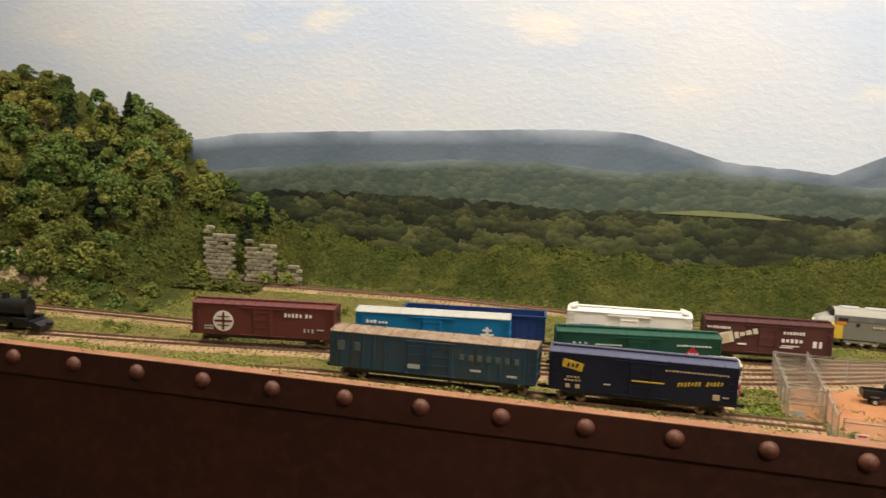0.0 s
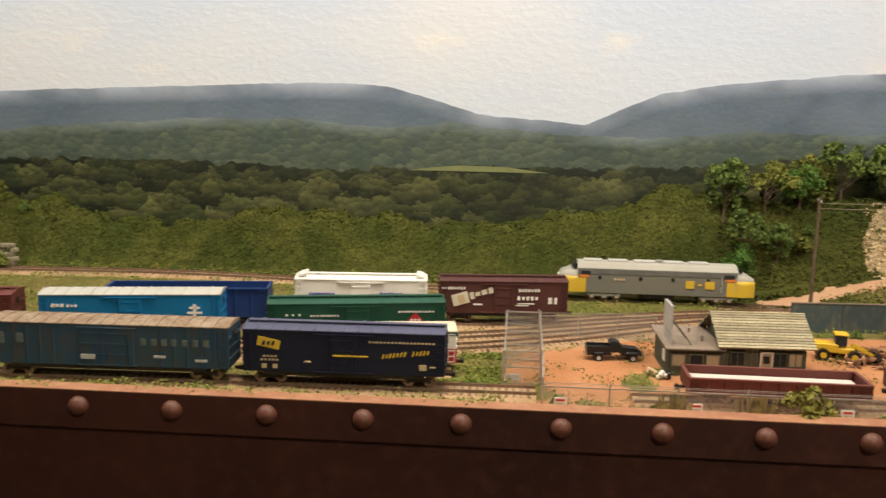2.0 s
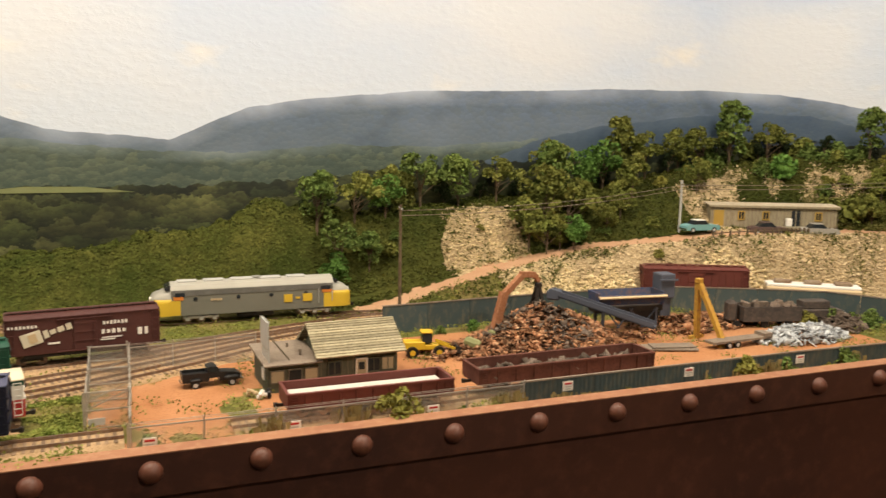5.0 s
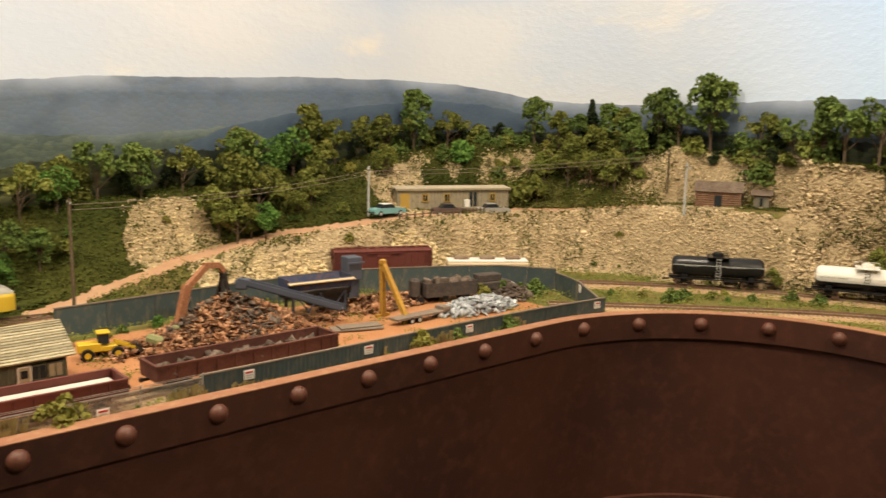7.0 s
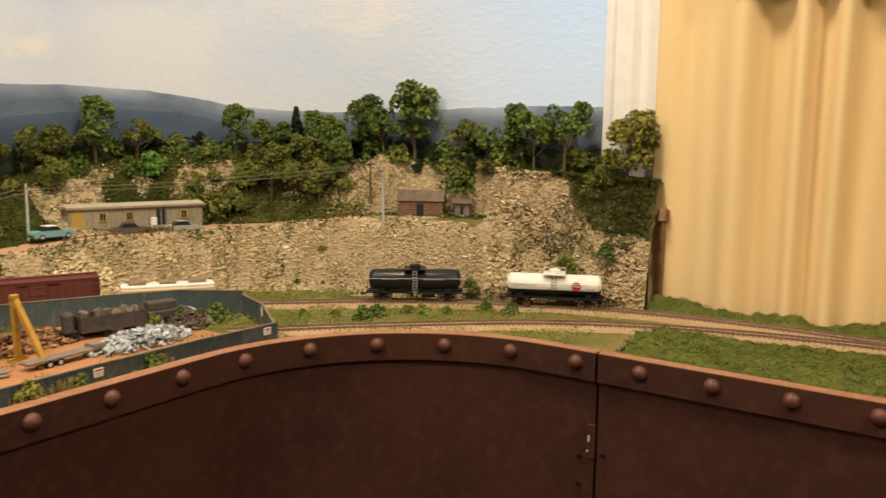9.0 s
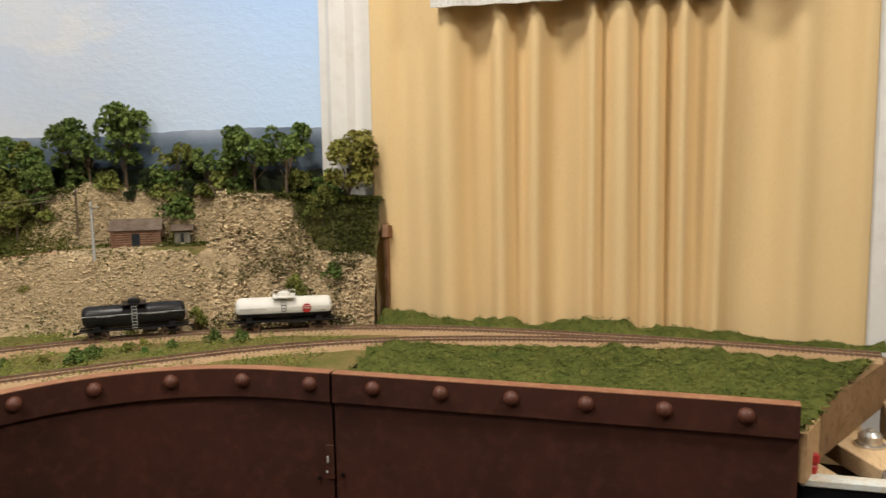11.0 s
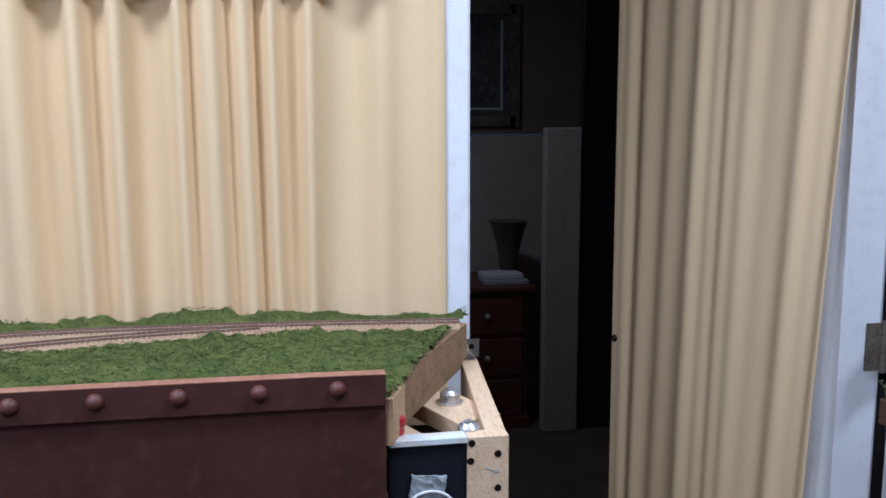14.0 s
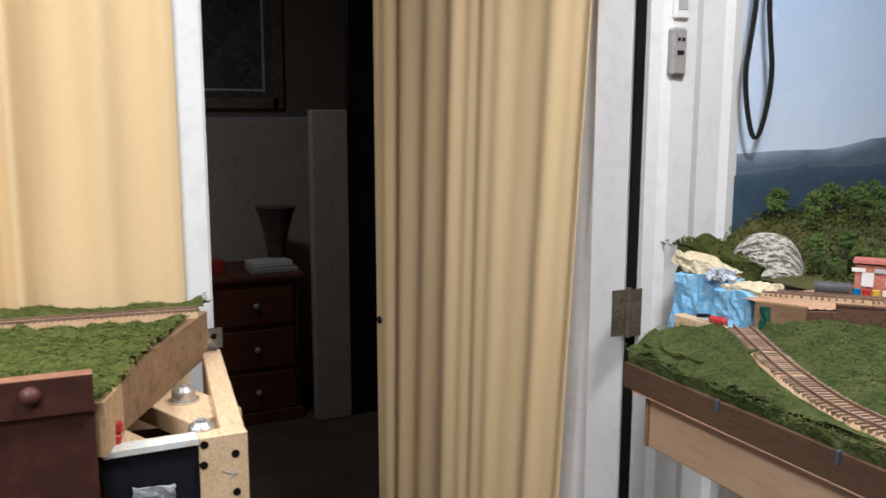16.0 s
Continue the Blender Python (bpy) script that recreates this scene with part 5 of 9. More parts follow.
def steam_engine(m):
    """Small black steam locomotive."""
    c = thing("steam_locomotive", "small black steam locomotive with a tall stack", "locomotive", m)
    k = M["black_plastic"]
    bm = cyl(B(), (-.035, 0, .0265), (.050, 0, .0265), .0105, seg=20)
    cyl(bm, (.050, 0, .0265), (.062, 0, .0265), .0112, seg=20)
    part("boiler", bm, k, c, smooth=False)
    part("stack", cyl(B(), (.055, 0, .036), (.055, 0, .0475), .0030, .0042, seg=14), k, c)
    part("steam_dome", cyl(B(), (.010, 0, .034), (.010, 0, .0435), .0055, .0045, seg=14), k, c)
    part("sand_dome", cyl(B(), (.032, 0, .034), (.032, 0, .0425), .0048, .0040, seg=14), k, c)
    part("cab", boxes(((-.048, 0, .029), (.028, .030, .028)), ((-.048, 0, .0445), (.034, .033, .002))), k, c)
    part("headlamp", cyl(B(), (.060, 0, .039), (.067, 0, .039), .0030, seg=12), M["chrome"], c)
    part("frame", boxes(((0, 0, .0125), (.118, .020, .006)), ((.070, 0, .010), (.008, .028, .006)), ((.060, .0135, .0115), (.016, .007, .010)), ((.060, -.0135, .0115), (.016, .007, .010))), k, c)
    for x in (-.028, -.008, .012, .032):
        for sy in (-1, 1):
            part("driver", cyl(B(), (x, sy * .0075, .0078), (x, sy * .0100, .0078), .0080, seg=20), M["dark_metal"], c)
    for sy in (-1, 1):
        part("side_rod", boxes(((.005, sy * .0115, .0065), (.070, .0008, .0020))), M["chrome"], c)
    part("pilot", boxes(((.078, 0, .0065), (.010, .026, .008), (0, 25, 0))), k, c)
    coupler(c, .082, 1)
    return c


steam_engine(car_pose(-.62, .775, -.478, .791))
hopper("rusty dark-red gondola with a pale load", car_pose(.491, .768, .632, .767), .140, P["oxide"], H=.0215, zb=.0085)
part("load", boxes(((.5615, .7675, RAIL + .0145), (.132, .029, .003), (0, 0, -.4))), surface("crushed_load", (.5, .48, .43), (.56, .54, .5), (.4, .38, .34), big=60, small=700, rough=.95, bump=.6)).name = "gravel_load"
tagged(bpy.data.objects["gravel_load"], "pale crushed stone filling a gondola", "load")
hopper("rusty weathered gondola filled with scrap", car_pose(.660, .779, .845, .780), .183, P["gon_inside"], H=.0225, zb=.0085)
c, ys = boxcar("rust-red boxcar behind the scrapyard fence", car_pose(1.043, 1.066, 1.170, 1.008), .140, P["oxide"], P["oxide"], ribs=14)
c = thing("covered_hopper", "cream covered hopper car with a rusty top", "freight car", car_pose(1.197, .993, 1.288, .928, RAIL - .008))
part("body", boxes(((0, 0, .024), (.120, .032, .022), None, .002)), P["tan"], c)
part("roof", boxes(((0, 0, .0365), (.118, .026, .004), None, .001)), P["white"], c)
for x in (-.038, 0, .038):
    part("roof_hatch", boxes(((x, 0, .0405), (.022, .012, .005), None, .0015)), P["rust_roof"], c)
for sx in (-1, 1):
    truck(c, sx * .043)
    coupler(c, sx * .061, sx)

# ---- structures and vehicles on the layout ----
M["old_wood"] = surface("grey_old_boards", (0.16, 0.145, 0.11), (0.22, 0.195, 0.15), (0.09, 0.08, 0.06), big=40, small=260, rough=0.9, bump=0.3, stretch=(1, 1, .3))
M["green_wood"] = surface("dark_green_boards", (0.10, 0.105, 0.075), (0.075, 0.08, 0.058), (0.15, 0.14, 0.10), big=40, small=260, rough=0.9, bump=0.3)
M["shingle"] = surface("pale_roof_boards", (0.29, 0.255, 0.165), (0.36, 0.32, 0.215), (0.17, 0.15, 0.10), big=60, small=400, rough=0.9, bump=0.3, obrand=0.3)
M["tar"] = surface("grey_flat_roof", (0.20, 0.16, 0.125), (0.25, 0.205, 0.16), (0.13, 0.10, 0.08), big=40, small=400, rough=0.95)
M["log"] = surface("brown_logs", (0.17, 0.095, 0.06), (0.23, 0.14, 0.09), (0.09, 0.05, 0.03), big=50, small=300, rough=0.9, bump=0.3)
M["stone"] = surface("cut_stone", (0.33, 0.29, 0.22), (0.24, 0.22, 0.15), (0.13, 0.12, 0.07), big=60, small=300, rough=0.95, bump=0.5, obrand=0.25)
M["scrap_rust"] = surface("rusty_scrap", (0.27, 0.125, 0.06), (0.15, 0.07, 0.04), (0.48, 0.33, 0.20), big=70, small=300, rough=0.85, island=0.85, bump=0.3)
M["scrap_dark"] = surface("dark_scrap", (0.07, 0.055, 0.045), (0.13, 0.10, 0.08), (0.2, 0.15, 0.11), big=70, small=300, rough=0.8, island=0.5, bump=0.3)
M["scrap_silver"] = surface("silver_scrap", (0.50, 0.52, 0.53), (0.36, 0.38, 0.40), (0.22, 0.23, 0.24), big=80, small=300, rough=0.5, island=0.45, metal=0.3)
M["arm_rust"] = surface("rusty_orange_steel", (0.34, 0.15, 0.075), (0.26, 0.11, 0.055), (0.42, 0.24, 0.14), big=50, small=300, rough=0.8)
P["ochre"] = surface("worn_ochre_paint", (0.46, 0.27, 0.035), (0.38, 0.21, 0.03), (0.24, 0.11, 0.04), big=60, small=250, rough=0.6)
P["mustard"] = paint("paint_mustard", (0.40, 0.26, 0.05), .6)
P["olive"] = paint("paint_olive", (0.22, 0.23, 0.10), .6)
P["window_cream"] = paint("paint_window_cream", (0.42, 0.36, 0.24), .5)


def office(m):
    """Scrapyard office: gabled hall with a plank roof and a flat-roofed wing with a sign frame."""
    c = thing("yard_office", "weathered dark green office with a pale gabled roof", "building", m)
    # local origin: front left corner of the hall, x along the front, y away
    part("wall", boxes(((.040, .030, .0155), (.076, .056, .031))), M["green_wood"], c)
    bm = B()
    prism(bm, [(.002, .031), (.058, .031), (.030, .050)], "x", .003, .077)
    part("gable", bm, M["green_wood"], c)
    bm = B()
    for i in range(15):
        box(bm, (.0035 + i * .0051, .0018, .0155), (.0004, .0006, .030))
    part("board_joints", bm, M["old_wood"], c)
    n = 13
    for side in (0, 1):
        for i in range(n):
            t = (i + .5) / n
            y = -.007 + .037 * t if side == 0 else .067 - .037 * t
            z = .0300 + .0235 * t
            bm = boxes(((.040, y, z), (.087, .0037, .0014), ((20.0 if side == 0 else -20.0), 0, 0)))
            part("roof_board", bm, M["shingle"], c)
    part("ridge", boxes(((.040, .030, .0540), (.087, .003, .0012))), M["shingle"], c)
    dr = part("door", boxes(((.042, .0012, .0125), (.0092, .0014, .022))), P["window_cream"], c, "pale front door")
    part("door_frame", boxes(((.0368, .0008, .0130), (.0012, .0022, .0236)), ((.0472, .0008, .0130), (.0012, .0022, .0236)), ((.042, .0008, .0244), (.0116, .0022, .0012))), P["white"], dr)
    part("door_glass", boxes(((.042, .0004, .0175), (.0058, .0006, .0070))), P["glass_dark"], dr)
    for x in (.016, .054, .068):
        w = part("window", boxes(((x, .0012, .0175), (.0115, .0012, .012))), P["window_cream"] if x > .06 else P["glass_dark"], c)
        part("window_frame", boxes(((x, .0008, .0240), (.0135, .0018, .0012)), ((x, .0008, .0112), (.0135, .0022, .0012)), ((x - .0062, .0008, .0175), (.0010, .0018, .013)), ((x + .0062, .0008, .0175), (.0010, .0018, .013)), ((x, .0008, .0175), (.0008, .0014, .012))), M["green_wood"], w)
    wing = part("wing", boxes(((-.022, .030, .0135), (.048, .058, .027))), M["green_wood"], c, "lower flat-roofed wing")
    bm = B()
    prism(bm, [(-.006, .0262), (-.006, .0275), (.064, .0310), (.064, .0295)], "x", -.050, .003)
    part("flat_roof", bm, M["tar"], c, "grey sloping flat roof")
    for x in (-.037, -.021, -.006):
        w = part("window", boxes(((x, .0006, .0150), (.0110, .0014, .0100))), P["window_cream"] if x != -.021 else P["glass_dark"], wing)
        part("window_frame", boxes(((x, .0002, .0206), (.013, .0018, .0010)), ((x, .0002, .0096), (.013, .0018, .0010)), ((x - .006, .0002, .015), (.0009, .0018, .011)), ((x + .006, .0002, .015), (.0009, .0018, .011))), M["old_wood"], w)
    w = part("window", boxes(((-.0464, .016, .0150), (.0012, .011, .010))), P["white"], wing)
    # billboard frame on the wing roof
    s = part("sign_frame", boxes(*[((-.044, y, .047), (.0012, .0014, .038)) for y in (.004, .012, .020, .028)], *[((-.044, .016, z), (.001, .027, .0014)) for z in (.040, .052, .064)]), P["lightgrey"], c, "grey billboard frame seen edge-on")
    part("sign_board", boxes(((-.0452, .016, .053), (.0008, .030, .024))), P["lightgrey"], s)
    part("sign_brace", boxes(((-.034, .006, .040), (.0012, .0012, .030), (0, -38, 0)), ((-.034, .026, .040), (.0012, .0012, .030), (0, -38, 0))), M["old_wood"], s)
    for x, y in ((-.012, .018), (-.018, .044)):
        part("roof_vent", cyl(B(), (x, y, .028), (x, y, .034), .0012, seg=8), M["tar"], c)
    return c


office(pose(.538, .846, GROUND, 0, 0, 2))
for x, y, col in ((.485, .832, "white"), (.491, .834, "black"), (.478, .842, "tan")):
    bb = thing("trash_heap", "small pile of " + {"white": "white sacks", "black": "black bags", "tan": "tan crates"}[col] + " beside the office", "trash", pose(x, y, GROUND))
    bm = B()
    rng = random.Random(int(x * 1000))
    for i in range(5):
        box(bm, (rng.uniform(-.004, .004), rng.uniform(-.003, .003), .002 + i * .0012), (.004, .0035, .003), (rng.uniform(0, 60), rng.uniform(0, 60), rng.uniform(0, 90)), .0006)
    part("sack", bm, P[col], bb)


def wheel(parent, x, y, z, r, w, rim=True, name="wheel"):
    t = part(name, cyl(B(), (x, y - w / 2, z), (x, y + w / 2, z), r, seg=16), M["black_plastic"], parent)
    if rim:
        part("rim", cyl(B(), (x, y - w / 2 - .0002, z), (x, y + w / 2 + .0002, z), r * .55, seg=14), P["lightgrey"], t)
    return t


def pickup(m):
    c = thing("pickup_truck", "old black pickup truck with rounded fenders", "truck", m)
    k = P["black"]
    bm = B()
    box(bm, (-.016, 0, .0105), (.028, .0185, .0070), None, .001)
    prism(bm, [(.008, .006), (.008, .0158), (.016, .0156), (.026, .0142), (.0305, .0120), (.0312, .0065)], "y", -.0068, .0068)
    part("body", bm, k, c)
    part("bed", boxes(((-.016, .0088, .0150), (.028, .0012, .004)), ((-.016, -.0088, .0150), (.028, .0012, .004)), ((-.0297, 0, .0140), (.0012, .0185, .006))), k, c, "open cargo bed")
    cab = part("cab", prism(B(), [(-.0045, .0105), (-.0046, .0200), (-.0034, .0222), (.0000, .0230), (.0050, .0224), (.0085, .0168), (.0098, .0155), (.0100, .0105)], "y", -.0086, .0086), k, c)
    part("window", boxes(((.0015, 0, .0192), (.0070, .0176, .0042)), ((.0072, 0, .0194), (.0008, .0135, .0050), (0, -32, 0)), ((-.0044, 0, .0190), (.0008, .011, .004))), P["glass_dark"], cab)
    for sy in (-1, 1):
        part("front_fender", boxes(((.021, sy * .0092, .0095), (.016, .0040, .0060), None, .0022)), k, c)
        part("rear_fender", boxes(((-.017, sy * .0096, .0092), (.013, .0030, .0055), None, .002)), k, c)
        wheel(c, .021, sy * .0090, .0043, .0043, .0032)
        wheel(c, -.017, sy * .0090, .0043, .0043, .0032)
    part("bumper", boxes(((.0325, 0, .0065), (.0012, .020, .0018)), ((-.0312, 0, .0062), (.0012, .018, .0018))), M["chrome"], c)
    part("headlight", boxes(((.0318, .006, .0115), (.001, .003, .003)), ((.0318, -.006, .0115), (.001, .003, .003))), M["chrome"], c)
    return c


pickup(pose(.4475, .888, GROUND, 0, 0, 3)).scale = (.86, .86, .86)


def sedan(m, paint_mat, label, roof_mat=None, wheels=True):
    c = thing("sedan", label, "car", m)
    bm = B()
    prof = [(-.028, .0035), (-.028, .0095), (-.025, .0115), (-.012, .0120), (.010, .0118), (.026, .0108), (.0285, .009), (.0285, .0035)]
    prism(bm, prof, "y", -.0098, .0098)
    part("body", bm, paint_mat, c)
    bm = B()
    prism(bm, [(-.016, .0118), (-.0105, .0175), (.004, .0178), (.0105, .0118)], "y", -.0086, .0086)
    part("cabin", bm, P["glass_dark"], c, "dark windows")
    part("roof", boxes(((-.0032, 0, .0180), (.0155, .0165, .0010), None, .0004)), roof_mat or paint_mat, c)
    part("bumper", boxes(((.0290, 0, .0055), (.001, .0195, .0018)), ((-.0285, 0, .0055), (.001, .0195, .0018))), M["chrome"], c)
    if wheels:
        for sx in (-.0175, .0185):
            for sy in (-1, 1):
                wheel(c, sx, sy * .0088, .0040, .0040, .0026)
    return c


def loader(m):
    c = thing("wheel_loader", "yellow wheel loader facing the scrap pile", "loader", m)
    y = P["cab_yellow"]
    part("body", boxes(((-.014, 0, .0125), (.022, .014, .009), None, .001), ((.004, 0, .0105), (.016, .012, .006), None, .001)), y, c)
    cab = part("cab", boxes(((-.001, 0, .0205), (.0105, .0125, .0105), None, .0006)), P["glass_dark"], c)
    part("cab_roof", boxes(((-.001, 0, .0265), (.0125, .0145, .0016), None, .0005)), y, cab)
    for sx in (-.0165, .0115):
        for sy in (-1, 1):
            w = wheel(c, sx, sy * .0088, .0062, .0062, .0050, False)
            part("hub", cyl(B(), (sx, sy * .0113, .0062), (sx, sy * .0118, .0062), .0030, seg=12), y, w)
    arm = part("lift_arm", boxes(((.0195, .0045, .0120), (.022, .0014, .0026), (0, 22, 0)), ((.0195, -.0045, .0120), (.022, .0014, .0026), (0, 22, 0))), y, c)
    part("bucket", boxes(((.0325, 0, .0058), (.0070, .021, .0012), (0, -8, 0)), ((.0298, 0, .0085), (.0012, .021, .0070), (0, 15, 0)), ((.0320, .0102, .0078), (.006, .0008, .006)), ((.0320, -.0102, .0078), (.006, .0008, .006))), M["dark_metal"], arm)
    return c


loader(pose(.672, .918, GROUND, 0, 0, -12))


def excavator(m):
    c = thing("excavator", "rusty orange excavator with raised arm and grapple", "excavator", m)
    for sy in (-1, 1):
        part("crawler", boxes(((0, sy * .010, .0045), (.040, .0065, .0085), None, .003)), M["dark_metal"], c)
    part("deck", boxes(((-.003, 0, .0125), (.034, .024, .008), None, .001)), M["arm_rust"], c)
    part("cab", boxes(((.006, -.007, .0205), (.013, .0105, .012), None, .001)), P["olive"], c, "pale olive cab")
    part("counterweight", boxes(((-.018, 0, .014), (.010, .025, .010), None, .003)), P["olive"], c)
    boom = part("boom", boxes(((.0145, 0, .040), (.0085, .0065, .052), (0, 16, 0)), ((.034, 0, .072), (.006, .0058, .034), (0, 52, 0))), M["arm_rust"], c)
    stick = part("stick", boxes(((.0530, 0, .0815), (.020, .0052, .0062), (0, 6, 0)), ((.0660, 0, .0765), (.010, .005, .005), (0, 50, 0))), M["arm_rust"], boom)
    bm = B()
    for k in range(5):
        a = k * 1.256
        box(bm, (.0690 + .0045 * math.cos(a), .0045 * math.sin(a), .0560), (.0045, .0035, .024), (14 * math.sin(a), -14 * math.cos(a), 0), .001)
    box(bm, (.0690, 0, .0685), (.007, .007, .006), None, .001)
    part("grapple", bm, M["dark_metal"], stick, "dark orange-peel grapple")
    part("cylinder", cyl(B(), (.008, 0, .022), (.026, 0, .052), .0016, seg=8), M["chrome"], boom)
    return c


excavator(pose(.735, .905, GROUND, 0, 0, 12))


def fast_mesh(name, v, f, mat, parent=None, label="", per=4, smooth=False):
    """Mesh from arrays; faces all have per corners."""
    mesh = bpy.data.meshes.new(name)
    v, f = np.asarray(v, dtype=np.float32), np.asarray(f, dtype=np.int32)
    mesh.vertices.add(len(v))
    mesh.vertices.foreach_set("co", v.ravel())
    mesh.loops.add(f.size)
    mesh.loops.foreach_set("vertex_index", f.ravel())
    mesh.polygons.add(len(f))
    mesh.polygons.foreach_set("loop_start", np.arange(0, f.size, per, dtype=np.int32))
    mesh.update(calc_edges=True)
    mesh.validate()
    return link_mesh(name, mesh, mat, parent, label, smooth)


def chips(points, lo, hi, seed, flat=0.5):
    """Random irregular blocks at the points: arrays of vertices and quads."""
    rng = np.random.RandomState(seed)
    n = len(points)
    base = np.array([(-1, -1, -1), (1, -1, -1), (1, 1, -1), (-1, 1, -1), (-1, -1, 1), (1, -1, 1), (1, 1, 1), (-1, 1, 1)], float)
    quads = np.array([(0, 3, 2, 1), (4, 5, 6, 7), (0, 1, 5, 4), (1, 2, 6, 5), (2, 3, 7, 6), (3, 0, 4, 7)])
    v = np.repeat(base[None], n, 0) * (1 + rng.uniform(-0.35, 0.35, (n, 8, 3)))
    s = rng.uniform(lo, hi, (n, 1, 1)) * np.stack([np.ones(n), rng.uniform(0.4, 1, n), rng.uniform(flat * 0.5, flat, n)], 1)[:, None, :]
    v = v * s * 0.5
    q = rng.normal(size=(n, 4)) * np.array([1.6, 0.5, 0.5, 1.6])
    q /= np.linalg.norm(q, axis=1, keepdims=True)
    w, x, y, z = q.T
    rot = np.stack([1 - 2 * (y * y + z * z), 2 * (x * y - z * w), 2 * (x * z + y * w), 2 * (x * y + z * w), 1 - 2 * (x * x + z * z), 2 * (y * z - x * w), 2 * (x * z - y * w), 2 * (y * z + x * w), 1 - 2 * (x * x + y * y)], 1).reshape(n, 3, 3)
    v = np.einsum("nij,nkj->nki", rot, v) + np.asarray(points)[:, None, :]
    f = quads[None] + 8 * np.arange(n)[:, None, None]
    return v.reshape(-1, 3), f.reshape(-1, 4)


def heap(name, label, cx, cy, rx, ry, h, n, lo, hi, mat, seed, category="scrap"):
    """A mound of loose pieces: a core and many chips over it."""
    rng = np.random.RandomState(seed)
    a, r = rng.uniform(0, 2 * math.pi, n), np.sqrt(rng.uniform(0, 1, n))
    bump_ = 0.8 + 0.3 * np.sin(a * 3 + seed) * r
    z = h * np.clip(1 - r ** 1.3, 0, 1) * bump_
    pts = np.stack([cx + rx * r * np.cos(a), cy + ry * r * np.sin(a), GROUND + z * rng.uniform(0.75, 1.0, n) + 0.001], 1)
    v, f = chips(pts, lo * 0.8, hi * 0.85, seed, 0.17)
    ob = fast_mesh(name, v, f, mat)
    return tagged(ob, label, category, kind="stuff")


heap("scrap_pile", "tall pile of rusty brown scrap metal", .800, .905, .100, .072, .062, 4600, .003, .0100, M["scrap_rust"], 3)
heap("scrap_pile_dark", "dark scrap pieces in the rusty pile", .798, .905, .088, .065, .065, 1700, .003, .0105, M["scrap_dark"], 4)
heap("rubble_pile", "low spill of rust-red rubble", .705, .918, .05, .035, .014, 260, .004, .010, M["scrap_rust"], 5)
heap("rubble_pile_rear", "low rusty rubble behind the yellow frame", 1.03, .945, .085, .045, .016, 500, .004, .011, M["scrap_rust"], 6)
heap("rubble_spill", "flat rusty debris beside the belt", .895, .915, .055, .03, .008, 200, .004, .009, M["scrap_rust"], 16)
heap("silver_scrap_pile", "pile of silvery crushed scrap bales", 1.115, .848, .068, .030, .022, 420, .006, .012, M["scrap_silver"], 7)
heap("dark_scrap_pile", "heap of dark tangled scrap metal", 1.205, .875, .040, .030, .020, 260, .005, .013, M["scrap_dark"], 8)


def scrap_load(x0, y0, x1, y1, z, n, seed):
    rng = np.random.RandomState(seed)
    t, w = rng.uniform(0.04, 0.96, n), rng.uniform(-.012, .012, n)
    pts = np.stack([x0 + (x1 - x0) * t, y0 + (y1 - y0) * t + w, z + .003 * np.sin(t * 40) + rng.uniform(-.002, .003, n)], 1)
    v, f = chips(pts, .004, .011, seed, .4)
    return tagged(fast_mesh("scrap_load", v, f, M["scrap_dark"]), "dark scrap filling a gondola", "scrap", kind="stuff")


scrap_load(.664, .779, .841, .780, RAIL + .012, 320, 9)


def crusher(m):
    """Blue scrap shredder with a hopper and a long conveyor."""
    c = thing("shredder_plant", "blue steel shredder with hopper and sloping conveyor", "machine", m)
    b = P["steel_blue"]
    hop = part("hopper", boxes(((.045, .014, .040), (.085, .002, .016), (-18, 0, 0)), ((.045, -.014, .040), (.085, .002, .012), (18, 0, 0)), ((.003, 0, .040), (.002, .028, .016)), ((.087, 0, .040), (.002, .028, .016))), P["blue_rust"], c, "dull blue rust-streaked hopper box")
    part("hopper_lip", boxes(((.045, -.018, .0440), (.088, .006, .0014), (14, 0, 0))), P["tan"], hop, "rusty tan loading lip")
    part("chassis", boxes(((.045, 0, .028), (.090, .020, .008), None, .001), ((.060, 0, .018), (.05, .018, .014), None, .001)), M["dark_metal"], c)
    for x in (.010, .080):
        for y in (-.010, .010):
            part("leg", boxes(((x, y, .014), (.003, .003, .028))), b, c)
    for i in range(4):
        part("brace", boxes(((.022 + i * .016, -.0115, .017), (.0015, .0015, .030), (0, 40 if i % 2 else -40, 0))), b, c)
    conv = part("conveyor", boxes(((-.002, -.030, .0335), (.125, .010, .0035), (0, 13.5, -38)), ((-.006, -.0345, .0365), (.125, .0012, .0055), (0, 13.5, -38)), ((.002, -.0255, .0365), (.125, .0012, .0055), (0, 13.5, -38))), b, c, "sloping blue-grey conveyor")
    part("belt", boxes(((-.002, -.030, .0360), (.122, .0075, .0006), (0, 13.5, -38))), M["black_plastic"], conv)
    part("drum", boxes(((-.046, .006, .046), (.016, .016, .012), (0, 0, -38), .002)), b, conv)
    part("tower", boxes(((.098, .006, .052), (.020, .020, .030), None, .001), ((.098, .006, .030), (.014, .014, .030)), ((.098, -.006, .060), (.024, .002, .002))), b, c, "small blue machine tower")
    return c


crusher(pose(.895, .955, GROUND, 0, 0, -6))


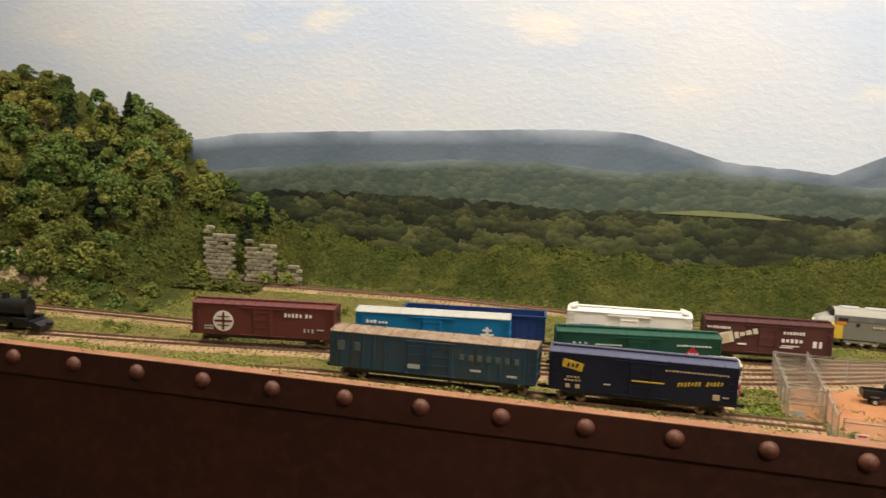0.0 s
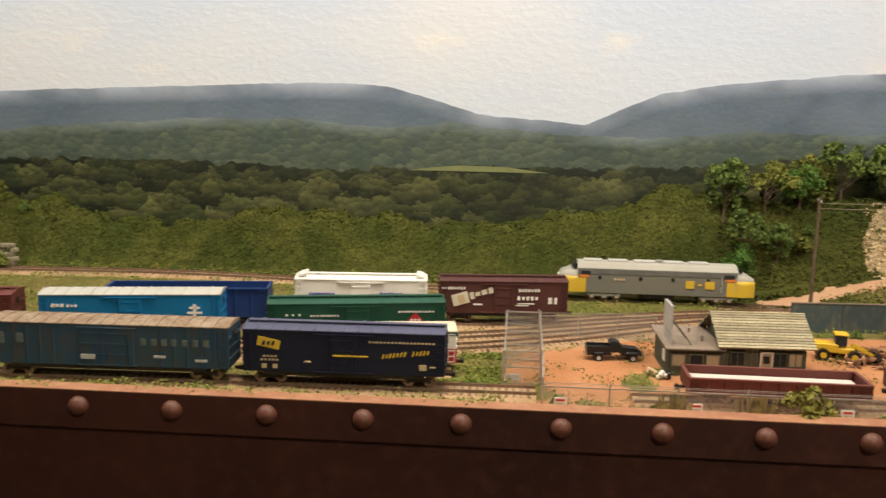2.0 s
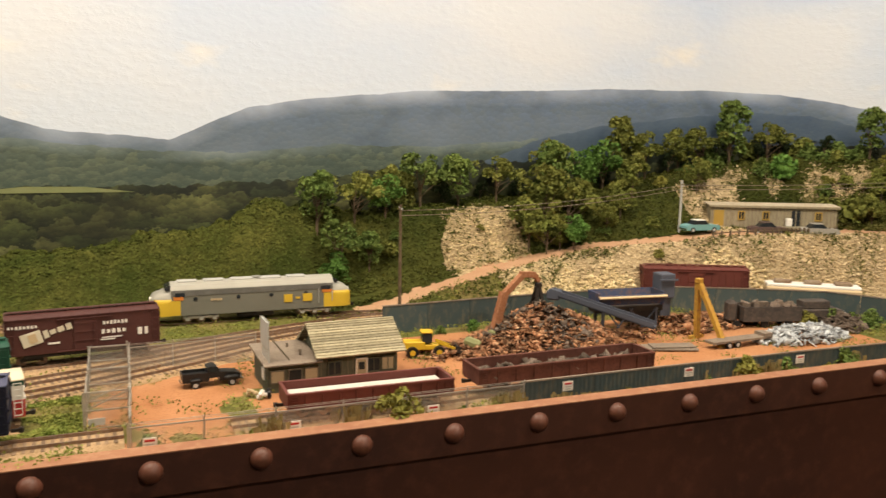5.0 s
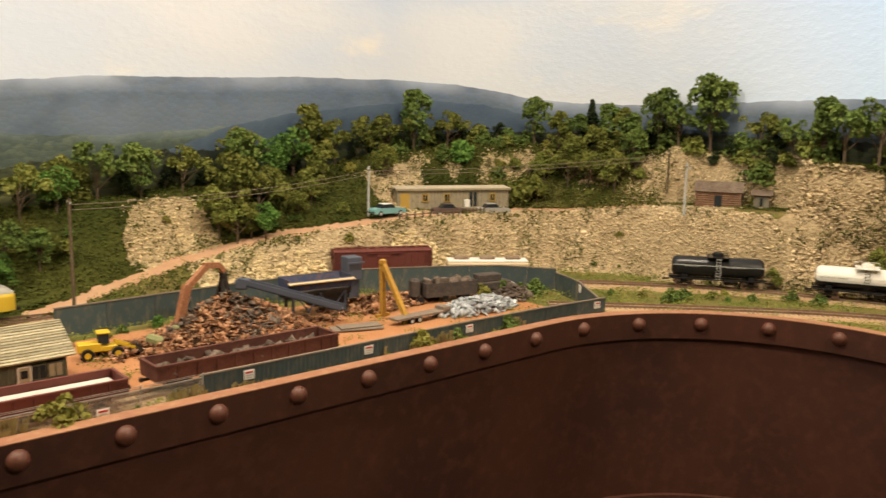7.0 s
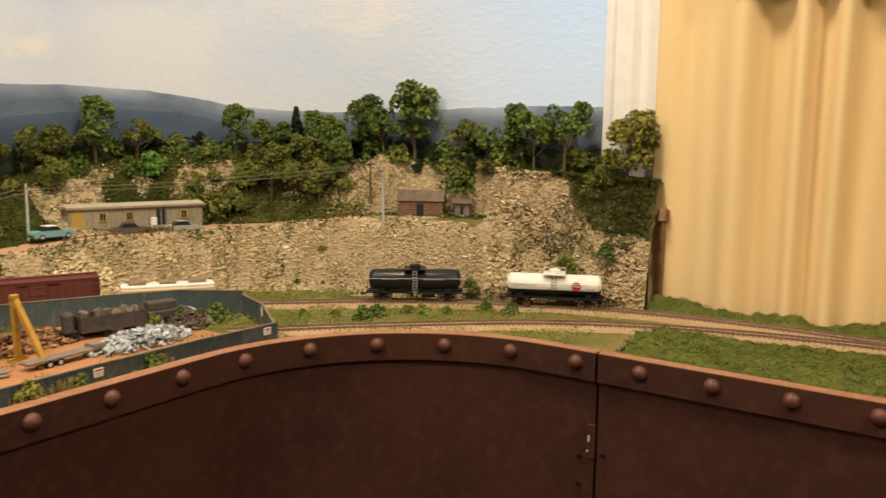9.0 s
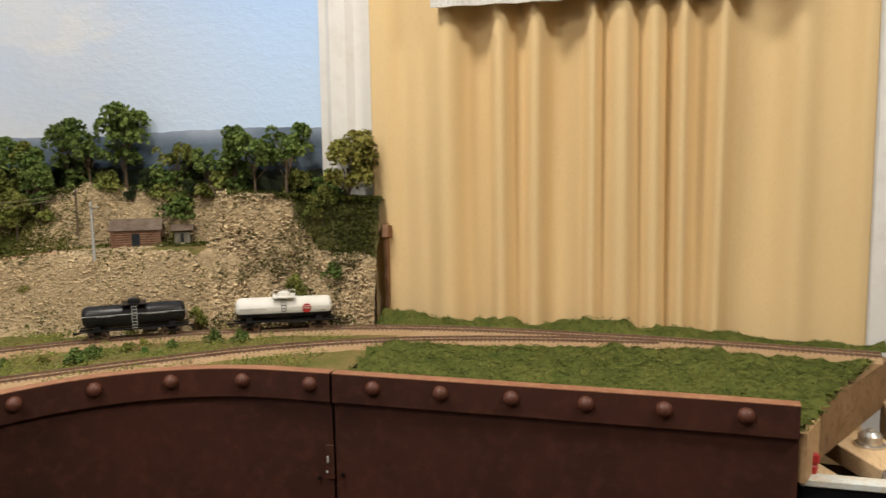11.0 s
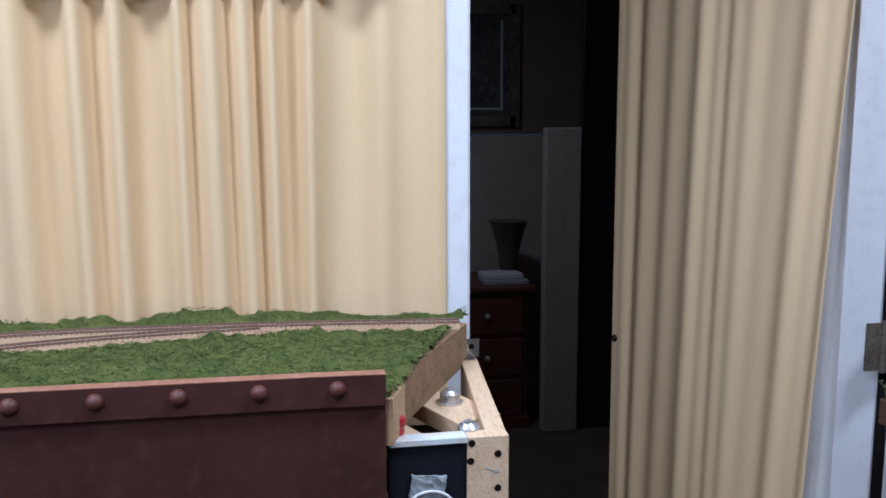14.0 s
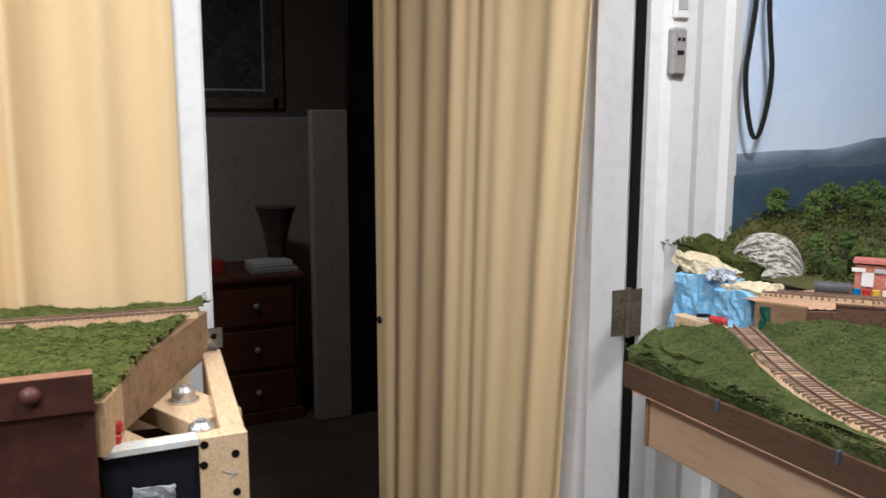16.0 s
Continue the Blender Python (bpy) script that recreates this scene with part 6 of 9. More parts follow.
def a_frame(m):
    """Yellow steel lifting frame: an upright, a raking leg and a cross foot."""
    c = thing("lifting_frame", "yellow steel A-frame hoist", "hoist", m)
    part("upright", boxes(((0, .018, .034), (.0060, .0050, .070), (-2, 0, 0))), P["ochre"], c)
    part("raking_leg", boxes(((0, -.004, .033), (.0060, .0050, .078), (-33, 0, 0))), P["ochre"], c)
    part("head", boxes(((0, .018, .068), (.008, .007, .006), None, .001)), P["ochre"], c)
    part("foot", boxes(((0, -.026, .002), (.022, .004, .004)), ((0, .018, .002), (.022, .004, .004))), P["ochre"], c)
    return c


a_frame(pose(.999, .872, GROUND, 0, 0, 8))
fl = thing("flat_trailer", "low grey flatbed trailer beside the yellow frame", "trailer", pose(1.02, .846, GROUND, 0, 0, 3))
part("bed", boxes(((0, 0, .008), (.085, .016, .0025)), ((.038, 0, .010), (.012, .016, .006))), M["tar"], fl)
for x in (-.02, -.008):
    for sy in (-1, 1):
        wheel(fl, x, sy * .007, .004, .004, .003)
st = thing("steel_stack", "stack of steel plates on timber blocks", "steel plates", pose(.935, .858, GROUND, 0, 0, -20))
part("plate", boxes(((0, 0, .0022), (.06, .022, .0012)), ((.004, .002, .0040), (.05, .018, .0010), (0, 0, 6))), M["tar"], st)
part("block", boxes(((-.02, 0, .0008), (.003, .02, .0016)), ((.02, 0, .0008), (.003, .02, .0016))), M["old_wood"], st)


def junk_truck(m):
    c = thing("junk_truck", "derelict dark truck body full of scrap", "truck", m)
    k = surface("burnt_steel", (.045, .038, .035), (.075, .06, .052), (.12, .09, .07), big=60, small=300, rough=.7)
    part("bed", boxes(((.010, -.014, .018), (.075, .0014, .018)), ((.010, .014, .018), (.075, .0014, .018)), ((-.027, 0, .018), (.0014, .028, .018)), ((.048, 0, .018), (.0014, .028, .018)), ((.010, 0, .010), (.075, .028, .002))), k, c)
    part("cab", boxes(((-.038, 0, .020), (.012, .016, .026), None, .003)), k, c)
    part("trailer", boxes(((.080, .004, .016), (.055, .024, .010), None, .001), ((.075, .006, .026), (.036, .018, .010), None, .001)), k, c)
    for x in (-.034, .002, .034, .072, .092):
        for sy in (-1, 1):
            wheel(c, x, sy * .0115, .0050, .0050, .0032, False)
    for i in range(14):
        part("scrap_piece", boxes(((.010 + .06 * math.sin(i * 2.3) * .5, .009 * math.cos(i * 3.7), .026), (.010, .008, .006), (i * 20, i * 35, i * 50))), M["scrap_dark"], c)
    return c


junk_truck(pose(1.112, .915, GROUND, 0, 0, -14))
for i, (x, y) in enumerate(((1.185, .905), (1.205, .903), (1.222, .893))):
    tt = thing("scrap_tyre", "pale grey loose tyre lying on scrap", "tyre", pose(x, y, GROUND + .010, 12 * i, 8, 0), group="loose tyres")
    bm = cyl(B(), (0, 0, 0), (0, 0, .005), .009, seg=18)
    part("tyre", bm, P["lightgrey"] if i != 1 else M["black_plastic"], tt)
    part("rim", cyl(B(), (0, 0, -.0002), (0, 0, .0052), .0045, seg=14), M["dark_metal"], tt)


# ---- sheet-metal yard fence ----
def sheet_fence(label, pts, h, z=GROUND - .002, panel=.055):
    c = thing("sheet_fence", label, "fence", group="scrapyard fence")
    for (x0, y0), (x1, y1) in zip(pts, pts[1:]):
        L = math.dist((x0, y0), (x1, y1))
        k = max(1, round(L / panel))
        ang = math.degrees(math.atan2(y1 - y0, x1 - x0))
        for i in range(k):
            a = (i + .5) / k
            w = L / k
            k2 = int(w / .0021)
            edge = [(-w / 2 + .0002 + (w - .0004) * j / k2, (-.0008 if j % 2 else -.0005)) for j in range(k2 + 1)]
            bm = prism(B(), edge + [(x, .0006) for x, _ in reversed(edge)], "z", 0, h)
            o = part("panel", bm, P["fence_sheet"], c)
            o.matrix_basis = pose(x0 + (x1 - x0) * a, y0 + (y1 - y0) * a, z + .0006 * ((i * 7) % 3 - 1), 0, 0, ang)
        o = part("top_rail", boxes(((0, 0, h + .0004), (L, .0022, .0012))), M["tar"], c)
        o.matrix_basis = pose((x0 + x1) / 2, (y0 + y1) / 2, z, 0, 0, ang)
        o = part("post", boxes(((0, .0018, h / 2), (.0026, .0026, h))), M["old_wood"], c)
        o.matrix_basis = pose(x0, y0, z)
    return c


FENCE_FRONT = [(.675, .705), (.742, .705), (.866, .705), (.97, .706), (1.08, .702), (1.178, .694)]
sheet_fence("blue-green corrugated sheet fence along the layout edge", FENCE_FRONT, .0265, 1.2165)
sheet_fence("blue-green corrugated sheet fence end of the yard", [(1.178, .694), (1.258, .800), (1.283, .862)], .0295)
sheet_fence("blue-green corrugated sheet fence in front of parked cars", [(1.283, .862), (1.235, .930), (1.16, .972), (1.06, 1.017), (.88, 1.030), (.655, 1.018)], .0350)


def notice(x, y, z, ang, label, w=.0095, h=.008):
    s = thing("warning_sign", label, "sign", pose(x, y, z, 0, 0, ang), group="fence warning signs")
    part("board", boxes(((0, 0, 0), (w, .0006, h))), P["white"], s)
    part("red_bar", boxes(((0, -.0005, h * .26), (w * .70, .0004, h * .18))), P["red"], s, "red heading bar")
    part("text_bar", boxes(((0, -.0005, -h * .06), (w * .66, .0004, h * .09)), ((0, -.0005, -h * .30), (w * .55, .0004, h * .09))), P["lightgrey"], s)


for x, y, a in ((.715, .7025, 0), (.838, .7025, 0), (.967, .7035, 0), (1.163, .6935, -5)):
    notice(x, y, 1.2365, a, "small white warning sign with a red heading on the sheet fence")
notice(1.244, .786, GROUND + .022, 54, "small white warning sign on the end of the sheet fence", .011, .010)
for x in (.386, .486, .595):
    notice(x, .7025, 1.2295, 0, "small white warning sign with a red heading on the wire fence")


# ---- chain-link fence ----
def wire_material():
    """Fine galvanised mesh: open diamond wires with clear holes."""
    m, n, l, b = tree_of("chain_link")
    co = n.new("ShaderNodeTexCoord").outputs["Object"]
    outs = []
    for ang in (45, -45):
        mp = n.new("ShaderNodeMapping")
        mp.inputs["Rotation"].default_value = (0, radians(ang), 0)
        l.new(co, mp.inputs["Vector"])
        w = n.new("ShaderNodeTexWave")
        w.wave_type, w.bands_direction = "BANDS", "X"
        w.inputs["Scale"].default_value = 210.0
        l.new(mp.outputs["Vector"], w.inputs["Vector"])
        outs.append(ramp(n, l, w.outputs["Fac"], 0.90, 1.0))
    mx = n.new("ShaderNodeMath")
    mx.operation = "MAXIMUM"
    l.new(outs[0], mx.inputs[0]), l.new(outs[1], mx.inputs[1])
    b.inputs["Base Color"].default_value = (0.55, 0.53, 0.48, 1)
    b.inputs["Roughness"].default_value, b.inputs["Metallic"].default_value = 0.45, 0.4
    l.new(mx.outputs[0], b.inputs["Alpha"])
    return m


M["mesh_wire"] = wire_material()
M["galv"] = surface("galvanised_pipe", (.50, .48, .43), (.42, .40, .36), None, big=60, small=400, rough=.4, metal=.5)


def chain_fence(label, pts, h, gap=.048, z=GROUND):
    c = thing("chain_link_fence", label, "fence", group="wire fence")
    for (x0, y0), (x1, y1) in zip(pts, pts[1:]):
        L = math.dist((x0, y0), (x1, y1))
        k = max(1, round(L / gap))
        m = pose(x0, y0, z, 0, 0, math.degrees(math.atan2(y1 - y0, x1 - x0)))
        o = part("wire_mesh", boxes(((L / 2, 0, h / 2), (L, .0002, h))), M["mesh_wire"], c, "fine wire mesh")
        o.matrix_basis = m
        o = part("rail", boxes(((L / 2, 0, h), (L, .0009, .0009)), ((L / 2, 0, .001), (L, .0006, .0006)), ((L / 2, 0, h + .0022), (L, .0003, .0003)), ((L / 2, -.001, h + .0036), (L, .0003, .0003))), M["galv"], c)
        o.matrix_basis = m
        for i in range(k + 1):
            o = part("post", boxes(((L * i / k, 0, (h + .002) / 2), (.0012, .0012, h + .002)), ((L * i / k, -.0008, h + .003), (.0006, .0006, .0036), (25, 0, 0))), M["galv"], c)
            o.matrix_basis = m
    return c


chain_fence("galvanised chain-link fence along the layout edge", [(.372, .705), (.675, .705)], .0195, .048, 1.2215)
chain_fence("galvanised chain-link fence side run with gates", [(.374, .735), (.376, .80), (.379, .945)], .0275, .03)
chain_fence("galvanised chain-link fence inner side run", [(.343, .80), (.345, .945)], .0275, .03)
chain_fence("galvanised chain-link fence behind the pickup", [(.379, .945), (.50, .956)], .0265)
for gy in (.868, .944):
    g = thing("chain_link_gate", "chain-link gate with pipe bracing across the track", "gate", pose(.344, gy, GROUND, 0, 0, 0), group="wire gates")
    part("gate_frame", boxes(((.0, 0, .0155), (.0012, .0012, .031)), ((.034, 0, .0165), (.0014, .0014, .034)), ((.017, 0, .030), (.034, .001, .001)), ((.017, 0, .0165), (.034, .0009, .0009)), ((.017, 0, .002), (.034, .001, .001)), ((.017, 0, .0095), (.037, .0008, .0008), (0, -22, 0))), M["galv"], g)
    part("wire_mesh", boxes(((.017, .0008, .016), (.033, .0002, .029))), M["mesh_wire"], g)
g = thing("chain_link_gate", "chain-link gate with a small sign plate across the siding", "gate", pose(.342, .80, GROUND, 0, 0, 0), group="wire gates")
part("gate_frame", boxes(((.0, -.001, .0155), (.0012, .0012, .031)), ((.033, -.001, .0165), (.0014, .0014, .034)), ((.0165, -.001, .031), (.033, .001, .001)), ((.0165, -.001, .0165), (.033, .001, .001)), ((.0165, -.001, .002), (.033, .001, .001)), ((.0165, -.001, .0235), (.036, .0008, .0008), (0, -22, 0))), M["galv"], g)
part("wire_mesh", boxes(((.0165, 0, .016), (.032, .0002, .029))), M["mesh_wire"], g)
part("gate_sign", boxes(((.009, -.002, .0075), (.0125, .0008, .0055))), P["lightgrey"], g, "small grey sign plate")

# ---- hillside buildings, poles and cars ----
M["house_wood"] = surface("tan_grey_boards", (0.27, 0.235, 0.155), (0.33, 0.29, 0.20), (0.17, 0.14, 0.09), big=40, small=260, rough=0.9, bump=0.3, stretch=(1, 1, .3))
def trailer_house(m):
    c = thing("railcar_house", "weathered railcar house with yellow-framed windows", "building", m)
    part("wall", boxes(((.095, .014, .0175), (.190, .028, .033))), M["house_wood"], c)
    bm = B()
    for i in range(36):
        box(bm, (.0026 + i * .0054, -.0002, .0175), (.0005, .0006, .032))
    part("board_joints", bm, M["tar"], c)
    part("roof", boxes(((.095, .014, .0352), (.198, .034, .0022), (3, 0, 0), .0006)), surface("sheet_roof", (.42, .36, .26), (.50, .44, .33), (.3, .22, .14), big=40, small=300, rough=.8), c, "flat tan sheet roof")
    part("fascia_board", boxes(((.095, -.0028, .0330), (.198, .0012, .003))), M["house_wood"], c)
    for x in (.046, .083, .162):
        w = part("window", boxes(((x, -.0005, .0195), (.0075, .0010, .0105))), P["glass_dark"], c)
        part("window_frame", boxes(((x, -.0010, .0255), (.0105, .0014, .0016)), ((x, -.0010, .0135), (.0105, .0014, .0016)), ((x - .0046, -.0010, .0195), (.0016, .0014, .0125)), ((x + .0046, -.0010, .0195), (.0016, .0014, .0125)), ((x, -.0010, .0195), (.0008, .0014, .0105))), P["mustard"], w)
    part("door", boxes(((.012, -.0005, .0150), (.0150, .0010, .0240))), P["mustard"], c, "ochre yellow door")
    part("doorway", boxes(((.128, -.0005, .0165), (.0130, .0010, .0240))), P["glass_dark"], c)
    part("door_post", boxes(((.1205, -.0012, .0165), (.0012, .0012, .024)), ((.128, -.0012, .0165), (.0012, .0012, .024)), ((.1355, -.0012, .0165), (.0012, .0012, .024))), M["house_wood"], c)
    part("washing_machine", boxes(((.116, -.006, .0105), (.0085, .007, .0120), None, .0008)), P["white"], c, "white appliance by the door")
    part("porch", boxes(((.120, -.010, .0030), (.060, .018, .0025))), M["house_wood"], c)
    for x in (.092, .148):
        part("porch_post", boxes(((x, -.017, .0015), (.002, .002, .006))), M["house_wood"], c)
    return c


HANG = math.degrees(math.atan2(1.075 - 1.152, 1.409 - 1.236))
trailer_house(pose(1.222, 1.148, 1.301, 0, 0, HANG))
sedan(pose(1.178, 1.118, 1.299, 0, 0, -4), P["teal"], "turquoise and white vintage sedan by the house", P["white"])
sedan(pose(1.288, 1.098, 1.2945, 0, 0, HANG), paint("paint_primer", (.10, .065, .055), .7), "rusty brown derelict sedan in front of the house")
sedan(pose(1.357, 1.068, 1.294, 0, 0, HANG), paint("paint_dull_grey", (.34, .32, .28), .7), "dull grey derelict sedan without wheels", wheels=False)
rf = thing("rail_fence", "low rustic fence of short posts and rails by the road", "fence")
for i in range(22):
    s = 1.175 + i * .0150
    x, y = wall_point(s, road_off(s) + .022)
    z = road_z(s) - .001
    part("post", cyl(B(), (x, y, z - .004), (x, y, z + .0095), .0017, .0015, seg=7), M["bark"], rf)
    if i:
        part("rail", cyl(B(), (px, py, pz + .0062), (x, y, z + .0062), .0008, seg=6), M["bark"], rf)
    px, py, pz = x, y, z


def log_cabin(m, w, d, h, label, name, logs=True):
    c = thing(name, label, "cabin", m)
    if logs:
        k = 7
        for i in range(k):
            z = h * (i + .5) / k
            r = h / k * .56
            for yy in (0, d):
                part("log", cyl(B(), (-.003, yy, z), (w + .003, yy, z), r, seg=8), M["log"], c)
            for xx in (0, w):
                part("log", cyl(B(), (xx, -.003, z + r * .5), (xx, d + .003, z + r * .5), r, seg=8), M["log"], c)
        part("core", boxes(((w / 2, d / 2, h / 2), (w - .002, d - .002, h))), M["soil"], c)
    else:
        part("wall", boxes(((w / 2, d / 2, h / 2), (w, d, h))), M["old_wood"], c)
    bm = B()
    prism(bm, [(0, h), (d, h), (d / 2, h + d * .42)], "x", .001, w - .001)
    part("gable", bm, M["old_wood"], c)
    ang = math.degrees(math.atan2(d * .42, d / 2))
    for side in (0, 1):
        for i in range(4):
            t = (i + .5) / 4
            y = (-.004 + (d / 2 + .004) * t) if side == 0 else (d + .004 - (d / 2 + .004) * t)
            part("roof_board", boxes(((w / 2, y, h + .0005 + (d * .42) * t), (w + .010, d * .18, .0012), (ang if side == 0 else -ang, 0, 0))), surface("shake_roof", (.135, .098, .072), (.20, .155, .12), (.07, .052, .038), big=60, small=300, rough=.9) if not bpy.data.materials.get("shake_roof") else bpy.data.materials["shake_roof"], c)
    part("doorway", boxes(((w * .5, -.0016, h * .42), (w * .17, .0012, h * .8))), P["glass_dark"], c)
    return c


CANG = -37
log_cabin(pose(1.572, .824, 1.3175, 0, 0, -60), .064, .036, .024, "small brown log cabin with a shake roof", "log_cabin")
log_cabin(pose(1.618, .752, 1.3185, 0, 0, -62), .022, .018, .020, "little wooden outhouse beside the cabin", "outhouse", False)


def pole(m, h, lamp=False, label="tall brown wooden utility pole with a crossarm"):
    c = thing("utility_pole", label, "pole", m, group="line poles")
    part("mast", cyl(B(), (0, 0, -.01), (0, 0, h), .0021, .0015, seg=9), M["bark"] if not lamp else P["lightgrey"], c)
    part("crossarm", boxes(((0, 0, h - .006), (.022, .0012, .0014))), M["bark"], c)
    for x in (-.009, .009):
        part("insulator", cyl(B(), (x, 0, h - .0053), (x, 0, h - .003), .0008, seg=6), P["lightgrey"], c)
    if lamp:
        part("lamp_arm", cyl(B(), (0, 0, h - .012), (.020, -.004, h - .009), .0006, seg=6), P["lightgrey"], c)
        part("lamp_head", boxes(((.022, -.0045, h - .0092), (.006, .003, .002))), P["lightgrey"], c)
    return c


p1 = (.685, 1.045, 1.230)
p2 = (1.157, 1.138, 1.300)
p3 = (1.50, .80, 1.320)
p0 = (1.20, 1.225, 1.36)
pole(pose(*p1, 0, 0, 80), .126)
pole(pose(*p2, 0, 0, 60), .074, True, "pale utility pole with a street lamp arm")
pole(pose(*p3, 0, 0, 30), .070, True, "slim pale pole with a lamp arm near the cabin")
p4 = (1.560, .872, 1.345)
pole(pose(*p4, 0, 0, 30), .060)


def wire(a, b, sag, label):
    bm, prev = B(), None
    for t in np.linspace(0, 1, 15):
        p = Vector(a).lerp(Vector(b), t) - Vector((0, 0, sag * 4 * t * (1 - t)))
        ring = [bm.verts.new(p + Vector(d) * .00035) for d in ((.7, -.7, 0), (0, 0, 1), (-.7, .7, 0), (0, 0, -1))]
        if prev:
            for q in range(4):
                bm.faces.new((prev[q], ring[q], ring[(q + 1) % 4], prev[(q + 1) % 4]))
        prev = ring
    tagged(part("overhead_wire", bm, M["tar"]), label, "wire", group="overhead wires")


for dz in (0.0, -.006):
    wire((p1[0], p1[1], p1[2] + .119 + dz), (p2[0], p2[1], p2[2] + .067 + dz), .008, "thin overhead wire between poles")
    wire((p2[0], p2[1], p2[2] + .067 + dz), (p4[0], p4[1], p4[2] + .053 + dz), .006, "thin overhead wire between poles")

# ---- stone ruin on the left hill ----
def ruin(m):
    c = thing("stone_ruin", "crumbling pale stone abutments overgrown with vines", "ruin", m)
    rng = random.Random(8)
    bm = B()
    box(bm, (0, 0, .003), (.006, .008, .0055), None, .0006)
    first = part("stone", bm, M["stone"], c)
    first.matrix_basis = pose(0, .004, .002)
    for x0, w, h in ((-.062, .012, .082), (-.050, .036, .070), (.008, .012, .066), (.020, .036, .058), (.064, .034, .028)):
        nx, nz = max(1, round(w / .009)), round(h / .006)
        for i in range(nx):
            for k in range(nz):
                if k > nz - 4 and rng.random() < .35:
                    continue
                o = new("stone", first.data)
                o.parent = c
                o.matrix_basis = pose(x0 + w * (i + .5) / nx + (.002 if k % 2 else -.002), rng.uniform(-.001, .001), k * .006, 0, 0, rng.uniform(-3, 3)) @ Matrix.Diagonal((w / nx / .0062, 1, 1, 1))
    return c


ruin(pose(-.418, 1.162, 1.222, 0, 0, 3))

# ---- double door, curtains, far room ----
M["curtain"] = surface("cream_curtain", (0.76, 0.57, 0.30), (0.72, 0.535, 0.272), (0.68, 0.495, 0.248), big=5, small=900, rough=0.9, bump=0.03, bump_dist=0.0004, stretch=(1, 1, .25))
M["dresser"] = surface("dark_cherry_wood", (0.14, 0.05, 0.025), (0.10, 0.035, 0.018), (0.06, 0.022, 0.012), big=6, small=60, rough=0.4, bump=0.05, stretch=(1, .3, 3))
M["dark_wall"] = surface("taupe_wall", (0.20, 0.15, 0.11), (0.17, 0.13, 0.095), None, big=3, small=80, rough=0.9)
M["light_wall"] = surface("beige_wall", (0.46, 0.41, 0.34), (0.42, 0.37, 0.30), None, big=3, small=80, rough=0.9)
M["brass"] = surface("antique_brass", (0.35, 0.30, 0.22), (0.22, 0.18, 0.13), (0.10, 0.08, 0.06), big=30, small=200, rough=0.4, metal=0.8)
M["picture_dark"] = surface("dark_picture", (0.05, 0.05, 0.05), (0.10, 0.09, 0.08), (0.16, 0.15, 0.13), big=6, small=30, rough=0.3)


def curtain(name, label, m, width, z0, z1, folds, amp, parts=260, draw=0.0):
    """A hanging cloth with uneven pleats; local x runs along it, y towards the viewer."""
    verts, faces = [], []
    rows = 14
    for i in range(parts + 1):
        u = width * i / parts
        for r in range(rows + 1):
            t = r / rows
            d = folds(u, t) * amp
            verts.append((u + 0.003 * math.sin(3 * t + u * 20) + draw * (1 - t) * (1 - u / width), d, z0 + (z1 - z0) * t))
    n = rows + 1
    for i in range(parts):
        for r in range(rows):
            a = i * n + r
            faces.append((a, a + 1, a + n + 1, a + n))
    c = thing(name, label, "curtain", m)
    ob = raw("cloth", verts, faces, M["curtain"], c, smooth=True)
    sol = ob.modifiers.new("thickness", "SOLIDIFY")
    sol.thickness, sol.offset = 0.0012, -1
    return c


FOLDS = ((.092, .75, .024), (.172, 1.0, .013), (.220, 1.0, .013), (.286, .85, .011), (.324, 1.15, .019), (.370, 1.0, .014), (.410, .95, .012), (.456, .9, .011))


def fixed_folds(u, t):
    """Round pleats that stand out of a flatter cloth, as a height towards the room."""
    u -= .023
    hang = .72 + .28 * ease((t - .45) / .3)
    v = 0.0
    for c, a, w in FOLDS:
        q = (u + 0.004 * math.sin(t * 2 + c * 30) - c) / w
        v += a * math.exp(-abs(q) ** 2.6)
    for c, a, w in ((.02, .5, .02), (.135, .6, .022), (.247, .6, .016), (.395, .3, .008), (.50, .5, .022), (.545, -.5, .018), (.585, .35, .02), (.615, -.6, .014)):
        q = (u - c) / w
        v -= a * math.exp(-q * q) * .55
    return hang * (v + .05 * math.sin(u * 45 + 2 * t) + .05 * math.sin(u * 130 + t))


def open_folds(u, t):
    k = 1.0 - 0.2 * t
    a = math.sin(u * 66 + 2.1 * math.sin(u * 13 + t) + 0.8 * t)
    b = math.sin(u * 131 + 2.5 * t + 1.6 * math.sin(u * 23))
    return k * (.95 * a + .34 * b + .45 * math.sin(u * 27 - t))


# fixed leaf
lf = thing("door_1", "closed white door leaf behind a cream curtain", "door", kind="structure")
part("stile", boxes(((XB + .022, DOOR_M + .022, 1.03), (.036, .044, 2.06), None, .003)), M["white_paint"], lf, "white door edge")
part("stile", boxes(((XB + .022, DOOR_L - .03, 1.03), (.036, .06, 2.06), None, .003)), M["white_paint"], lf)
part("panel", boxes(((XB + .034, (DOOR_L + DOOR_M) / 2, 1.03), (.010, .62, 2.06))), M["white_paint"], lf)
part("astragal", boxes(((XB - .006, DOOR_M + .022, 1.03), (.020, .044, 2.05), None, .004)), M["white_paint"], lf, "narrow white meeting strip")
curtain("curtain", "cream pleated curtain over the closed door leaf", pose(XB - .016, DOOR_L + .018, 0, 0, 0, -90) @ Matrix.Diagonal((1, -1, 1, 1)), .651, .30, 1.98, fixed_folds, .030)
va = thing("valance", "short white cloth valance above the curtain", "valance")
bm = B()
